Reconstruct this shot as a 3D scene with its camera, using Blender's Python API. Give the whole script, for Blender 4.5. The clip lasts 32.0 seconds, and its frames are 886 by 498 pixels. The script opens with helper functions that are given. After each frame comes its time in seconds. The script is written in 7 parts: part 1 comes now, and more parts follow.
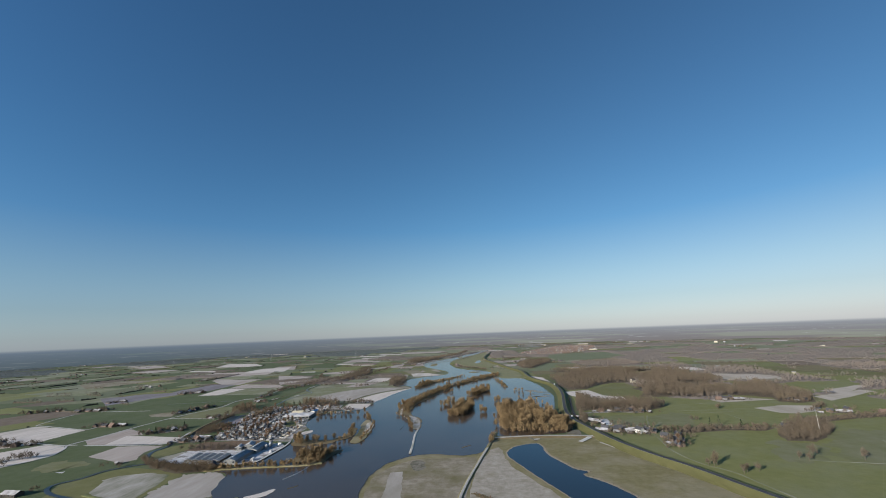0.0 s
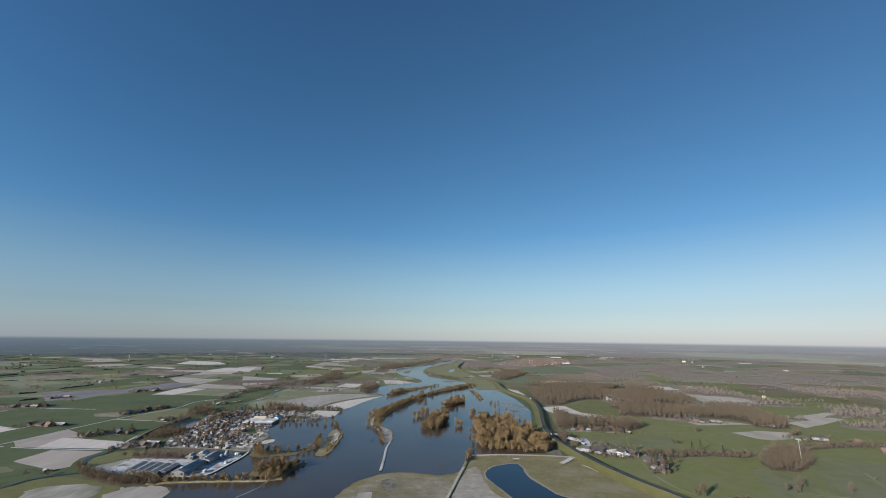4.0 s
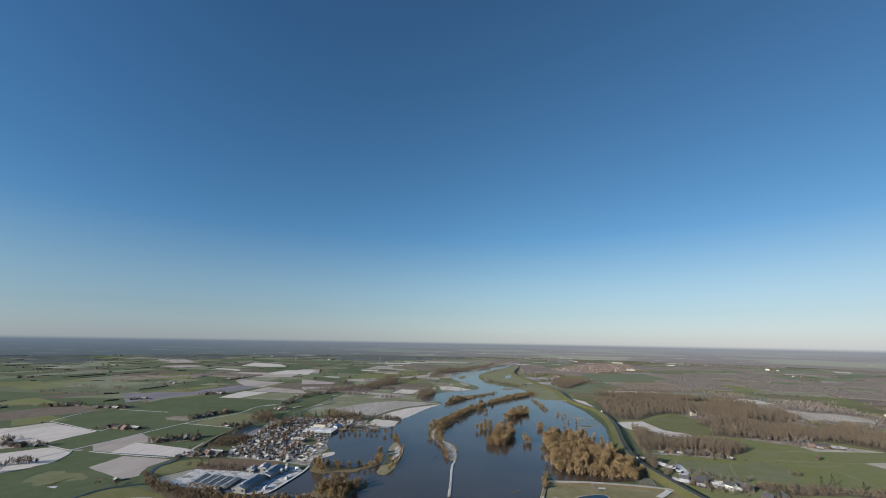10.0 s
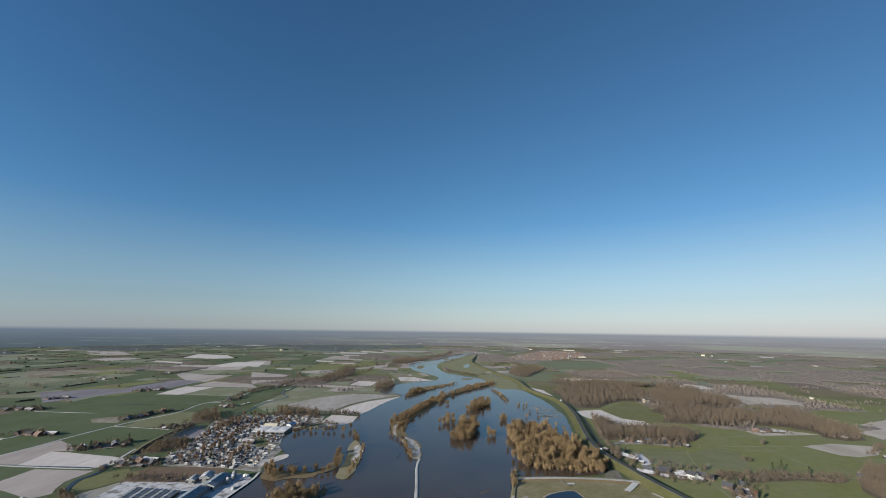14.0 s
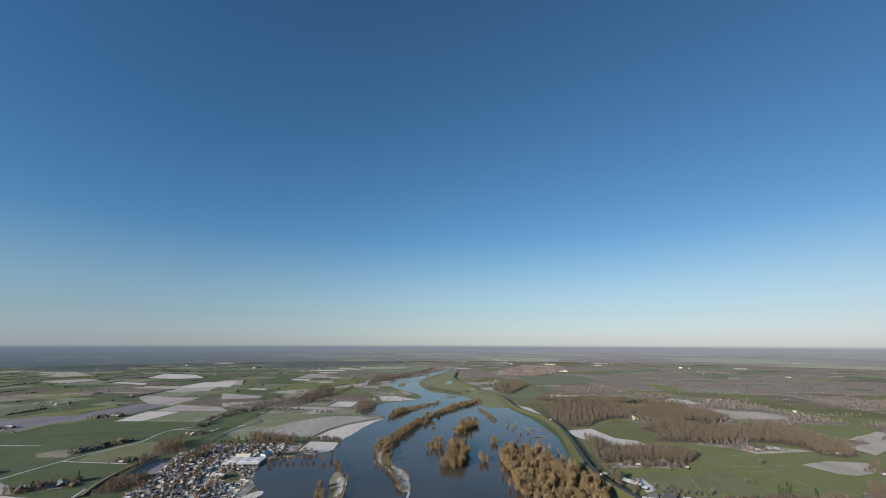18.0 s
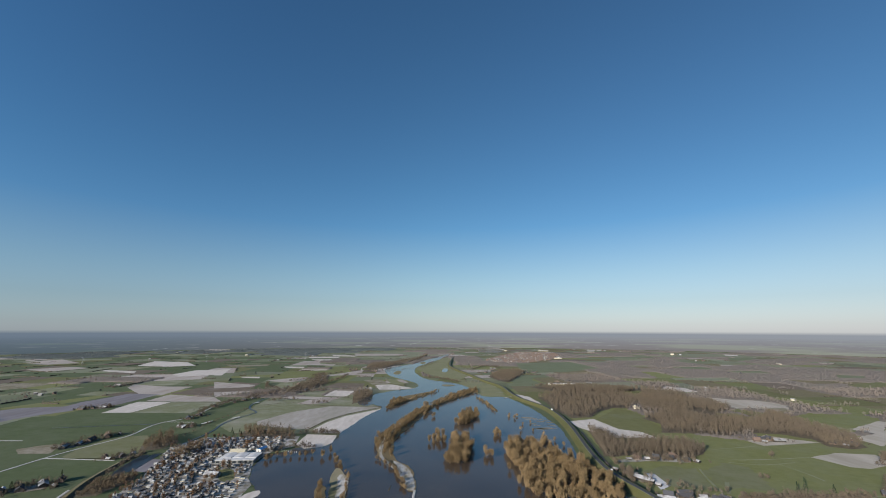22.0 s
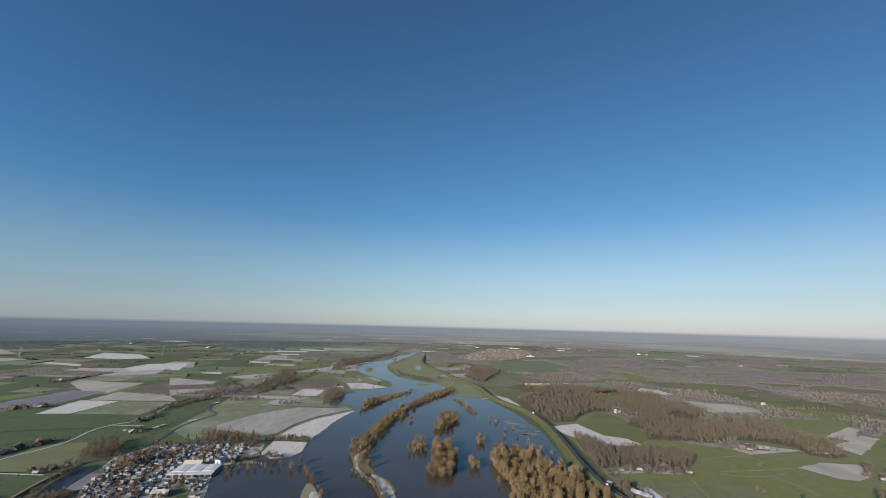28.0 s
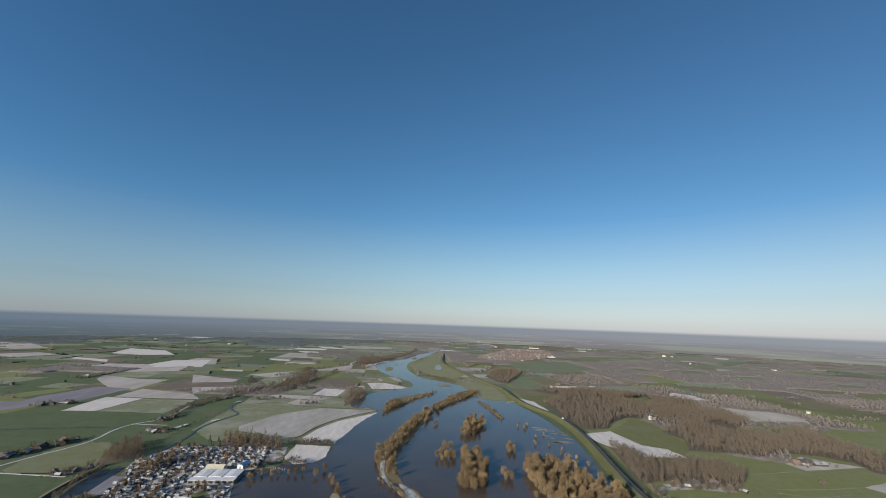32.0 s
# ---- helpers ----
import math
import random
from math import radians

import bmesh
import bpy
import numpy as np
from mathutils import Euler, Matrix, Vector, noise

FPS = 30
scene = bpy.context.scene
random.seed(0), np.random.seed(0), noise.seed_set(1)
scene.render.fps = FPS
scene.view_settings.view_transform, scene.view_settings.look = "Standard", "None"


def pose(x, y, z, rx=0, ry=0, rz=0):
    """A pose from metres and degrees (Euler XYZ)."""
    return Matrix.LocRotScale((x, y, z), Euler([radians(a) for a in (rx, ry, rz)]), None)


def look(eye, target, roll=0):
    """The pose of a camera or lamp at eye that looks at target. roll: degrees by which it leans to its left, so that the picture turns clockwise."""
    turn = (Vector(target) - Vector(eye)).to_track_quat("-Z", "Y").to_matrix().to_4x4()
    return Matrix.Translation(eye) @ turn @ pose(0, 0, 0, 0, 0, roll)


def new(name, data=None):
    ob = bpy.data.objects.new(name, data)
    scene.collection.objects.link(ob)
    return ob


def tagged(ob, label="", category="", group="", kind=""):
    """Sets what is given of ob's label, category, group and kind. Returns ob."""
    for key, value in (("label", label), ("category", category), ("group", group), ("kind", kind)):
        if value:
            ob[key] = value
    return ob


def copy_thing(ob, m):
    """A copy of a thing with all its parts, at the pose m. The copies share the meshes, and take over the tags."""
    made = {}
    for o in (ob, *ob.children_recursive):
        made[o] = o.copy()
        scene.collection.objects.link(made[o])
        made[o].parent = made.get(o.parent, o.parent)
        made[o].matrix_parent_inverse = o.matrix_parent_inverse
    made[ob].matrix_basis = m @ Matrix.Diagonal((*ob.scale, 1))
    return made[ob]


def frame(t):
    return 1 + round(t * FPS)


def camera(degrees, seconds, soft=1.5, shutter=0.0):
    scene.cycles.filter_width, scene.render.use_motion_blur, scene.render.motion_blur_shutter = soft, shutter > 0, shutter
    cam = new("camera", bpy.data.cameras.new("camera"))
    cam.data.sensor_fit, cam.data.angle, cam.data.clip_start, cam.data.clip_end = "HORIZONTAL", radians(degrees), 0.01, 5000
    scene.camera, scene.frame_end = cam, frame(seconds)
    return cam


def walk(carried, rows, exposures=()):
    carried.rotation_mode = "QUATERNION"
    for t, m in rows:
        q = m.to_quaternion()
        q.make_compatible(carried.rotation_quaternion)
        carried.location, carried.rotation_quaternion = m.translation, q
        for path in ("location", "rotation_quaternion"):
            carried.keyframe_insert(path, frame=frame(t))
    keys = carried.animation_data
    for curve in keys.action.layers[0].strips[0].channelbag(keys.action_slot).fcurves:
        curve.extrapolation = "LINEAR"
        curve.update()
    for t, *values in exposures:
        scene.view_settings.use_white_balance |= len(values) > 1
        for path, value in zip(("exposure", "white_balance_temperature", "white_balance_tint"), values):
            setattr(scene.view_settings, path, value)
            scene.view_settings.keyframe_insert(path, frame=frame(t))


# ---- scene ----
# camera: seconds, x, y, z, turn to the left from north, tilt up, lean
PATH = [
    (0.0, 0.0, 0.0, 168.3, 4.37, 11.94, -2.24),
    (0.5, -1.9, 4.6, 168.8, 3.98, 10.58, -4.41),
    (1.0, -3.7, 9.1, 169.3, 1.26, 10.13, -5.97),
    (1.5, -5.6, 13.4, 169.8, 1.06, 13.15, 5.43),
    (2.0, -7.5, 17.9, 170.1, 3.77, 11.20, -2.38),
    (2.5, -9.6, 22.2, 170.6, 1.19, 11.65, -0.01),
    (4.5, -16.3, 40.3, 171.2, 1.60, 12.89, 1.13),
    (5.0, -18.4, 44.8, 171.7, 3.06, 12.26, 1.27),
    (5.5, -20.5, 49.1, 172.3, 2.55, 13.03, 2.80),
    (6.0, -22.7, 53.6, 173.0, 3.71, 13.16, 0.47),
    (6.5, -24.8, 58.1, 173.8, 2.20, 12.61, -0.58),
    (7.0, -27.0, 62.4, 174.6, 2.79, 13.21, 2.31),
    (7.5, -29.3, 66.6, 175.5, 3.36, 12.64, 0.13),
    (8.0, -31.7, 70.9, 176.6, 1.80, 13.91, 0.94),
    (8.5, -34.2, 75.2, 177.6, 4.38, 12.58, 1.99),
    (9.0, -36.6, 79.5, 178.7, 5.46, 12.49, 1.98),
    (9.5, -39.0, 83.8, 179.7, 6.31, 12.74, 4.19),
    (10.0, -41.4, 88.2, 180.5, 8.32, 13.09, 0.98),
    (10.5, -43.8, 92.6, 181.4, 6.27, 13.11, -1.09),
    (11.0, -46.2, 97.1, 182.6, 4.05, 12.89, -0.91),
    (11.5, -48.6, 101.4, 183.5, 2.46, 12.46, -0.42),
    (12.0, -51.0, 105.8, 184.6, 3.01, 11.73, 0.94),
    (12.5, -53.4, 110.1, 185.4, 3.37, 8.58, 0.85),
    (13.0, -56.0, 114.4, 186.2, 0.86, 9.33, -2.23),
    (13.5, -58.6, 118.7, 186.9, 1.75, 12.26, 3.76),
    (14.0, -61.1, 123.2, 187.5, 2.01, 11.54, 0.73),
    (14.5, -63.7, 127.7, 188.2, 1.36, 12.33, -0.14),
    (16.5, -73.1, 144.3, 191.8, 0.98, 12.01, 2.25),
    (17.0, -75.8, 148.6, 192.8, 0.48, 12.58, -0.97),
    (17.5, -78.6, 153.1, 193.9, -1.09, 11.59, 0.31),
    (18.0, -81.1, 157.6, 194.9, -1.15, 13.52, 0.15),
    (18.5, -83.7, 161.9, 196.0, -1.14, 12.89, 1.71),
    (19.0, -86.1, 166.4, 197.1, -0.37, 11.92, 2.04),
    (19.5, -88.5, 170.7, 198.2, -1.74, 11.45, -0.69),
    (20.0, -90.9, 175.0, 199.4, -1.19, 11.60, 0.66),
    (20.5, -93.3, 179.2, 200.5, -2.13, 11.47, -0.46),
    (21.0, -95.7, 183.4, 201.4, -1.84, 11.63, 1.30),
    (21.5, -98.1, 187.5, 202.4, -2.01, 11.51, 1.03),
    (22.0, -100.5, 191.7, 203.4, -2.29, 11.57, 0.17),
    (22.5, -102.9, 196.0, 204.3, -2.69, 11.48, 0.63),
    (23.0, -105.1, 200.5, 205.1, -2.71, 9.86, 0.43),
    (23.5, -107.2, 205.0, 206.1, -4.06, 10.23, -2.33),
    (24.0, -109.1, 209.6, 206.9, -3.21, 11.36, 2.78),
    (24.5, -111.0, 214.2, 207.8, -0.85, 10.80, -0.98),
    (25.0, -112.8, 218.9, 208.6, -1.79, 10.79, -1.41),
    (25.5, -114.7, 223.5, 209.4, -2.88, 11.00, 1.37),
    (26.0, -116.8, 228.2, 210.2, -4.40, 10.19, -2.84),
    (26.5, -118.7, 232.8, 211.0, -6.92, 10.98, 1.86),
    (28.5, -127.5, 252.8, 213.1, -6.25, 10.84, 1.42),
    (29.0, -129.8, 257.6, 213.8, -5.51, 10.80, 2.18),
    (29.5, -132.0, 262.1, 214.4, -5.96, 10.68, 2.05),
    (30.0, -134.1, 266.7, 215.0, -6.15, 8.03, 0.90),
    (30.5, -136.3, 271.0, 215.7, -4.48, 10.03, 5.21),
    (31.0, -138.6, 275.5, 216.2, -4.98, 10.30, -0.27),
    (31.5, -140.8, 280.0, 216.6, -6.03, 10.39, 1.64),
    (32.0, -142.9, 284.5, 217.0, -4.00, 10.59, 1.99),
]


def row_pose(x, y, z, yaw, tilt, lean):
    a, b = radians(yaw), radians(tilt)
    way = Vector((-math.sin(a) * math.cos(b), math.cos(a) * math.cos(b), math.sin(b)))
    eye = Vector((x, y, z))
    return look(eye, eye + way * 100, lean)


cam = camera(96.66, 32.0, soft=0.95)
walk(cam, [(r[0], row_pose(*r[1:])) for r in PATH], exposures=((0.0, *(0.6, 5950.0, 6.0)), (32.0, *(0.6, 5950.0, 6.0))))

# ---- sky and sun ----
SUN_UP, SUN_TURN = radians(17.0), radians(224.0)
world = bpy.data.worlds.new("sky")
scene.world = world
world.use_nodes = True
wn = world.node_tree
wn.nodes.clear()
sky = wn.nodes.new("ShaderNodeTexSky")
sky.sky_type, sky.sun_disc = "NISHITA", False
sky.sun_elevation, sky.sun_rotation = SUN_UP, SUN_TURN
sky.altitude, sky.air_density, sky.dust_density, sky.ozone_density = 100, 1.0, 0.2, 3.0
wback = wn.nodes.new("ShaderNodeBackground")
wback.inputs["Strength"].default_value = 0.068
wout = wn.nodes.new("ShaderNodeOutputWorld")
# winter haze: paler towards the horizon all round
way = wn.nodes.new("ShaderNodeTexCoord")
up = wn.nodes.new("ShaderNodeSeparateXYZ")
wn.links.new(way.outputs["Generated"], up.inputs[0])
clear = wn.nodes.new("ShaderNodeMapRange")
clear.inputs["From Min"].default_value, clear.inputs["From Max"].default_value = 0.0, 0.25
clear.inputs["To Min"].default_value, clear.inputs["To Max"].default_value = 0.42, 1.07
wn.links.new(up.outputs["Z"], clear.inputs["Value"])
tone = wn.nodes.new("ShaderNodeHueSaturation")
wn.links.new(clear.outputs["Result"], tone.inputs["Saturation"])
veil = wn.nodes.new("ShaderNodeMapRange")
veil.inputs["From Min"].default_value, veil.inputs["From Max"].default_value = 0.0, 0.25
veil.inputs["To Min"].default_value, veil.inputs["To Max"].default_value = 0.80, 1.0
wn.links.new(up.outputs["Z"], veil.inputs["Value"])
wn.links.new(veil.outputs["Result"], tone.inputs["Value"])
wn.links.new(sky.outputs[0], tone.inputs["Color"])
cool = wn.nodes.new("ShaderNodeMixRGB")
cool.blend_type = "MULTIPLY"
cool.inputs["Fac"].default_value = 1.0
shade = wn.nodes.new("ShaderNodeValToRGB")
shade.color_ramp.elements[0].color = (0.985, 0.985, 1.05, 1)
shade.color_ramp.elements[1].color = (0.91, 1.0, 1.02, 1)
shade.color_ramp.elements[1].position = 1.0
for at, colour in ((0.13, (0.95, 1.015, 1.0)), (0.34, (0.89, 1.02, 1.0))):
    shade.color_ramp.elements.new(at).color = (*colour, 1)
wn.links.new(up.outputs["Z"], shade.inputs["Fac"])
wn.links.new(shade.outputs["Color"], cool.inputs["Color2"])
wn.links.new(tone.outputs["Color"], cool.inputs["Color1"])
# tint across the sky to fit the view: bluer west, dimmer east
sides = wn.nodes.new("ShaderNodeMapRange")
sides.inputs["From Min"].default_value, sides.inputs["From Max"].default_value = -0.75, 0.75
wn.links.new(up.outputs["X"], sides.inputs["Value"])
breadth = wn.nodes.new("ShaderNodeValToRGB")
breadth.color_ramp.elements[0].color = (0.94, 1.02, 1.11, 1)
breadth.color_ramp.elements[1].color = (0.955, 0.925, 0.935, 1)
breadth.color_ramp.elements.new(0.5).color = (1.0, 1.02, 1.025, 1)
wn.links.new(sides.outputs["Result"], breadth.inputs["Fac"])
across = wn.nodes.new("ShaderNodeMixRGB")
across.blend_type = "MULTIPLY"
across.inputs["Fac"].default_value = 1.0
wn.links.new(cool.outputs["Color"], across.inputs["Color1"])
wn.links.new(breadth.outputs["Color"], across.inputs["Color2"])
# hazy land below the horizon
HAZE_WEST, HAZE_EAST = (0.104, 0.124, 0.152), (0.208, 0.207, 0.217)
haze = wn.nodes.new("ShaderNodeMixRGB")
haze.inputs["Color1"].default_value = (*[c / 0.068 for c in HAZE_WEST], 1)
haze.inputs["Color2"].default_value = (*[c / 0.068 for c in HAZE_EAST], 1)
wn.links.new(sides.outputs["Result"], haze.inputs["Fac"])
dip = wn.nodes.new("ShaderNodeMapRange")
dip.inputs["From Min"].default_value, dip.inputs["From Max"].default_value = -0.0085, -0.0025
wn.links.new(up.outputs["Z"], dip.inputs["Value"])
horizon = wn.nodes.new("ShaderNodeMixRGB")
wn.links.new(dip.outputs["Result"], horizon.inputs["Fac"])
wn.links.new(haze.outputs["Color"], horizon.inputs["Color1"])
wn.links.new(across.outputs["Color"], horizon.inputs["Color2"])
wn.links.new(horizon.outputs["Color"], wback.inputs["Color"])
wn.links.new(wback.outputs[0], wout.inputs["Surface"])

sun = new("sun", bpy.data.lights.new("sun", "SUN"))
sun.data.energy, sun.data.angle, sun.data.color = 5.0, radians(0.5), (1.0, 0.88, 0.735)
to_sun = Vector((math.sin(SUN_TURN) * math.cos(SUN_UP), math.cos(SUN_TURN) * math.cos(SUN_UP), math.sin(SUN_UP)))
sun.matrix_world = look(to_sun * 1000, (0, 0, 0))

# ---- materials ----
PLAN = 1.6  # metres to one unit of the plan below: places, outlines and sizes are drawn in plan units and set to metres at the end


def surface(name, c1, c2, size=8.0, c3=None, size3=60.0, cover=0.5, rough=0.9, bump=0.0, bump_size=1.0, stretch=None, turn=0.0,
            random_tint=0.0, island_tint=0.0, edge=0.12):
    """Two colours mixed by noise of that size in metres, a third one in larger patches, with grain and relief."""
    m = bpy.data.materials.new(name)
    m.use_nodes = True
    nt = m.node_tree
    bsdf = nt.nodes["Principled BSDF"]
    geo = nt.nodes.new("ShaderNodeNewGeometry")
    place = nt.nodes.new("ShaderNodeMapping")
    place.inputs["Rotation"].default_value = (0, 0, radians(turn))
    if stretch:
        place.inputs["Scale"].default_value = (1.0, 1.0 / stretch, 1.0)
    nt.links.new(geo.outputs["Position"], place.inputs["Vector"])

    def cloud(span, detail):
        n = nt.nodes.new("ShaderNodeTexNoise")
        n.inputs["Scale"].default_value, n.inputs["Detail"].default_value = 1.0 / (span * PLAN), detail
        n.inputs["Roughness"].default_value = 0.65
        nt.links.new(place.outputs[0], n.inputs["Vector"])
        return n.outputs["Fac"]

    def ramp(fac, lo, hi):
        r = nt.nodes.new("ShaderNodeMapRange")
        r.inputs["From Min"].default_value, r.inputs["From Max"].default_value = lo, hi
        nt.links.new(fac, r.inputs["Value"])
        return r.outputs["Result"]

    def blend(fac, a, b, kind="MIX"):
        x = nt.nodes.new("ShaderNodeMix")
        x.data_type, x.blend_type = "RGBA", kind
        for plug, v in ((x.inputs["Factor"], fac), (x.inputs["A"], a), (x.inputs["B"], b)):
            if isinstance(v, tuple):
                plug.default_value = (*v, 1)
            elif isinstance(v, float):
                plug.default_value = v
            else:
                nt.links.new(v, plug)
        return x.outputs["Result"]

    col = blend(ramp(cloud(size, 6), 0.35, 0.65), c1, c2)
    if c3:
        col = blend(ramp(cloud(size3, 7), 1 - cover - edge, 1 - cover + edge), col, c3)
    info = nt.nodes.new("ShaderNodeObjectInfo")
    for rnd, amount in ((geo.outputs["Random Per Island"], island_tint), (info.outputs["Random"], random_tint)):
        if not amount:
            continue
        tint = nt.nodes.new("ShaderNodeHueSaturation")
        val = nt.nodes.new("ShaderNodeMapRange")
        val.inputs["To Min"].default_value, val.inputs["To Max"].default_value = 1 - amount, 1 + amount
        nt.links.new(rnd, val.inputs["Value"])
        nt.links.new(val.outputs["Result"], tint.inputs["Value"])
        nt.links.new(col, tint.inputs["Color"])
        col = tint.outputs["Color"]
    nt.links.new(col, bsdf.inputs["Base Color"])
    bsdf.inputs["Roughness"].default_value = rough
    bsdf.inputs["Specular IOR Level"].default_value = 0.2
    if bump:
        b = nt.nodes.new("ShaderNodeBump")
        b.inputs["Strength"].default_value, b.inputs["Distance"].default_value = bump, bump_size * 0.3
        nt.links.new(cloud(bump_size, 4), b.inputs["Height"])
        nt.links.new(b.outputs["Normal"], bsdf.inputs["Normal"])
    return m


def water_surface(name, c1, c2, size, rough, wave, wave_size, ior=1.33, c3=None, size3=90.0):
    m = surface(name, c1, c2, size, c3, size3, 0.42, edge=0.25, rough=rough)
    bsdf = m.node_tree.nodes["Principled BSDF"]
    bsdf.inputs["Specular IOR Level"].default_value = 0.5
    bsdf.inputs["IOR"].default_value = ior
    nt = m.node_tree
    geo = nt.nodes.new("ShaderNodeNewGeometry")
    n = nt.nodes.new("ShaderNodeTexNoise")
    n.inputs["Scale"].default_value, n.inputs["Detail"].default_value = 1 / wave_size, 3
    nt.links.new(geo.outputs["Position"], n.inputs["Vector"])
    b = nt.nodes.new("ShaderNodeBump")
    b.inputs["Strength"].default_value, b.inputs["Distance"].default_value = wave, 0.1
    nt.links.new(n.outputs["Fac"], b.inputs["Height"])
    nt.links.new(b.outputs["Normal"], bsdf.inputs["Normal"])
    return m


GRASS = surface("winter_grass", (0.133, 0.131, 0.050), (0.163, 0.158, 0.067), 11, (0.174, 0.173, 0.106), 80, 0.36, bump=0.5, bump_size=3, island_tint=0.12)
GRASS_DEEP = surface("deep_green_grass", (0.152, 0.158, 0.054), (0.186, 0.186, 0.071), 9, (0.19, 0.194, 0.112), 60, 0.36, edge=0.2, bump=0.5, bump_size=3, island_tint=0.12)
TUSSOCK = surface("snowy_tussocks", (0.56, 0.53, 0.50), (0.46, 0.42, 0.38), 3, (0.19, 0.155, 0.085), 7, 0.45, edge=0.1, stretch=3, turn=70, bump=0.6)
WALL_GREY = surface("grey_cladding", (0.17, 0.17, 0.165), (0.24, 0.235, 0.225), 1.5, random_tint=0.3)
GRASS_PALE = surface("frosted_grass", (0.162, 0.168, 0.09), (0.212, 0.212, 0.132), 11, (0.285, 0.272, 0.22), 50, 0.4, bump=0.4, bump_size=2, island_tint=0.12)
# grass darkened and blued to imitate the dimmer light in the west
GRASS_DARK = surface("darkened_winter_grass", (0.078, 0.098, 0.042), (0.099, 0.119, 0.054), 10, (0.132, 0.142, 0.088), 55, 0.34, edge=0.22, bump=0.4, bump_size=2)
GRASS_FROST = surface("thinly_frosted_pasture", (0.142, 0.146, 0.064), (0.172, 0.172, 0.085), 9, (0.215, 0.205, 0.14), 26, 0.36, edge=0.25, bump=0.4, bump_size=2)
GRASS_DULL = surface("dull_winter_grass", (0.168, 0.146, 0.066), (0.222, 0.192, 0.098), 5, (0.33, 0.29, 0.22), 38, 0.36, edge=0.2, bump=0.8, bump_size=1.6)
# grass colour lowered to offset the sun on the river-side dike slope
DIKE_GRASS = surface("dimmed_dike_grass", (0.078, 0.077, 0.028), (0.100, 0.096, 0.038), 4, (0.12, 0.11, 0.05), 25, 0.35, edge=0.2, stretch=3, turn=10, bump=0.5)
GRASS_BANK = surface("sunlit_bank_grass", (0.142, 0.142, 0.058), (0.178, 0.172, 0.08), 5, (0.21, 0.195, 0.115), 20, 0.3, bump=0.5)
OLIVE = surface("olive_scrub_grass", (0.148, 0.128, 0.062), (0.20, 0.172, 0.092), 9, (0.15, 0.115, 0.085), 40, 0.4, edge=0.2, bump=0.5, bump_size=2)
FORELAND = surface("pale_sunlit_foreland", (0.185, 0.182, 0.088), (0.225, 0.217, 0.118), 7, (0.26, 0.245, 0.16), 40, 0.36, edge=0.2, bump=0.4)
REED = surface("dry_reed", (0.145, 0.112, 0.058), (0.20, 0.152, 0.085), 4, bump=0.5)
SNOW = surface("thin_snow", (0.50, 0.44, 0.40), (0.61, 0.55, 0.51), 6, (0.29, 0.265, 0.205), 30, 0.34, edge=0.13, stretch=4, turn=25, island_tint=0.06, bump=0.3, bump_size=2)
SNOW_PINK = surface("frosted_ploughland", (0.30, 0.25, 0.222), (0.39, 0.335, 0.30), 9, (0.46, 0.405, 0.37), 50, 0.4, edge=0.2, stretch=6, turn=-60, island_tint=0.12, bump=0.3, bump_size=2)
SNOW_CREAM = surface("cream_frosted_field", (0.40, 0.348, 0.295), (0.49, 0.43, 0.37), 8, (0.29, 0.255, 0.195), 40, 0.36, edge=0.2, stretch=5, turn=-40, bump=0.3, bump_size=2)
# mauve frost tone with weak light and shade painted into the colour
SNOW_BLUE = surface("mauve_frost_with_shade", (0.185, 0.165, 0.185), (0.24, 0.222, 0.238), 12, (0.145, 0.125, 0.12), 60, 0.4, stretch=6, turn=-60)
SNOW_WHITE = surface("clean_snow", (0.60, 0.59, 0.60), (0.50, 0.48, 0.48), 5, (0.34, 0.30, 0.26), 18, 0.33, bump=0.3)
MEADOW_FROST = surface("frosted_meadow", (0.22, 0.188, 0.138), (0.335, 0.292, 0.238), 6, (0.155, 0.134, 0.068), 34, 0.47, edge=0.13, bump=0.7, bump_size=1.8)
MEADOW_PALE = surface("hoary_meadow", (0.27, 0.238, 0.19), (0.40, 0.358, 0.31), 6, (0.175, 0.155, 0.085), 30, 0.34, edge=0.16, bump=0.7, bump_size=1.8)
MEADOW_SNOW = surface("snow_dusted_meadow", (0.32, 0.285, 0.255), (0.41, 0.37, 0.34), 10, (0.23, 0.215, 0.16), 45, 0.36, edge=0.2, stretch=3, turn=50, bump=0.4, bump_size=2)
PLOUGH = surface("ploughed_soil", (0.13, 0.10, 0.075), (0.17, 0.135, 0.105), 14, (0.25, 0.22, 0.2), 60, 0.3, island_tint=0.15)
WOODFLOOR = surface("leaf_litter", (0.105, 0.083, 0.058), (0.14, 0.112, 0.08), 8, (0.15, 0.12, 0.09), 30, 0.3, bump=0.5)
MUD = surface("flooded_mud", (0.11, 0.10, 0.075), (0.19, 0.17, 0.13), 4, (0.26, 0.24, 0.21), 8, 0.35, edge=0.2)
SAND = surface("shore_sand", (0.28, 0.23, 0.16), (0.36, 0.31, 0.24), 3)
ASPHALT = surface("asphalt", (0.05, 0.05, 0.055), (0.075, 0.075, 0.08), 4, rough=0.8)
GRAVEL = surface("pale_gravel", (0.33, 0.31, 0.28), (0.45, 0.43, 0.40), 3)
SNOWY_LANE = surface("snow_dusted_lane", (0.42, 0.40, 0.38), (0.54, 0.52, 0.50), 3, (0.3, 0.28, 0.25), 20, 0.3)
CONCRETE = surface("pale_concrete", (0.45, 0.43, 0.40), (0.58, 0.56, 0.53), 2)
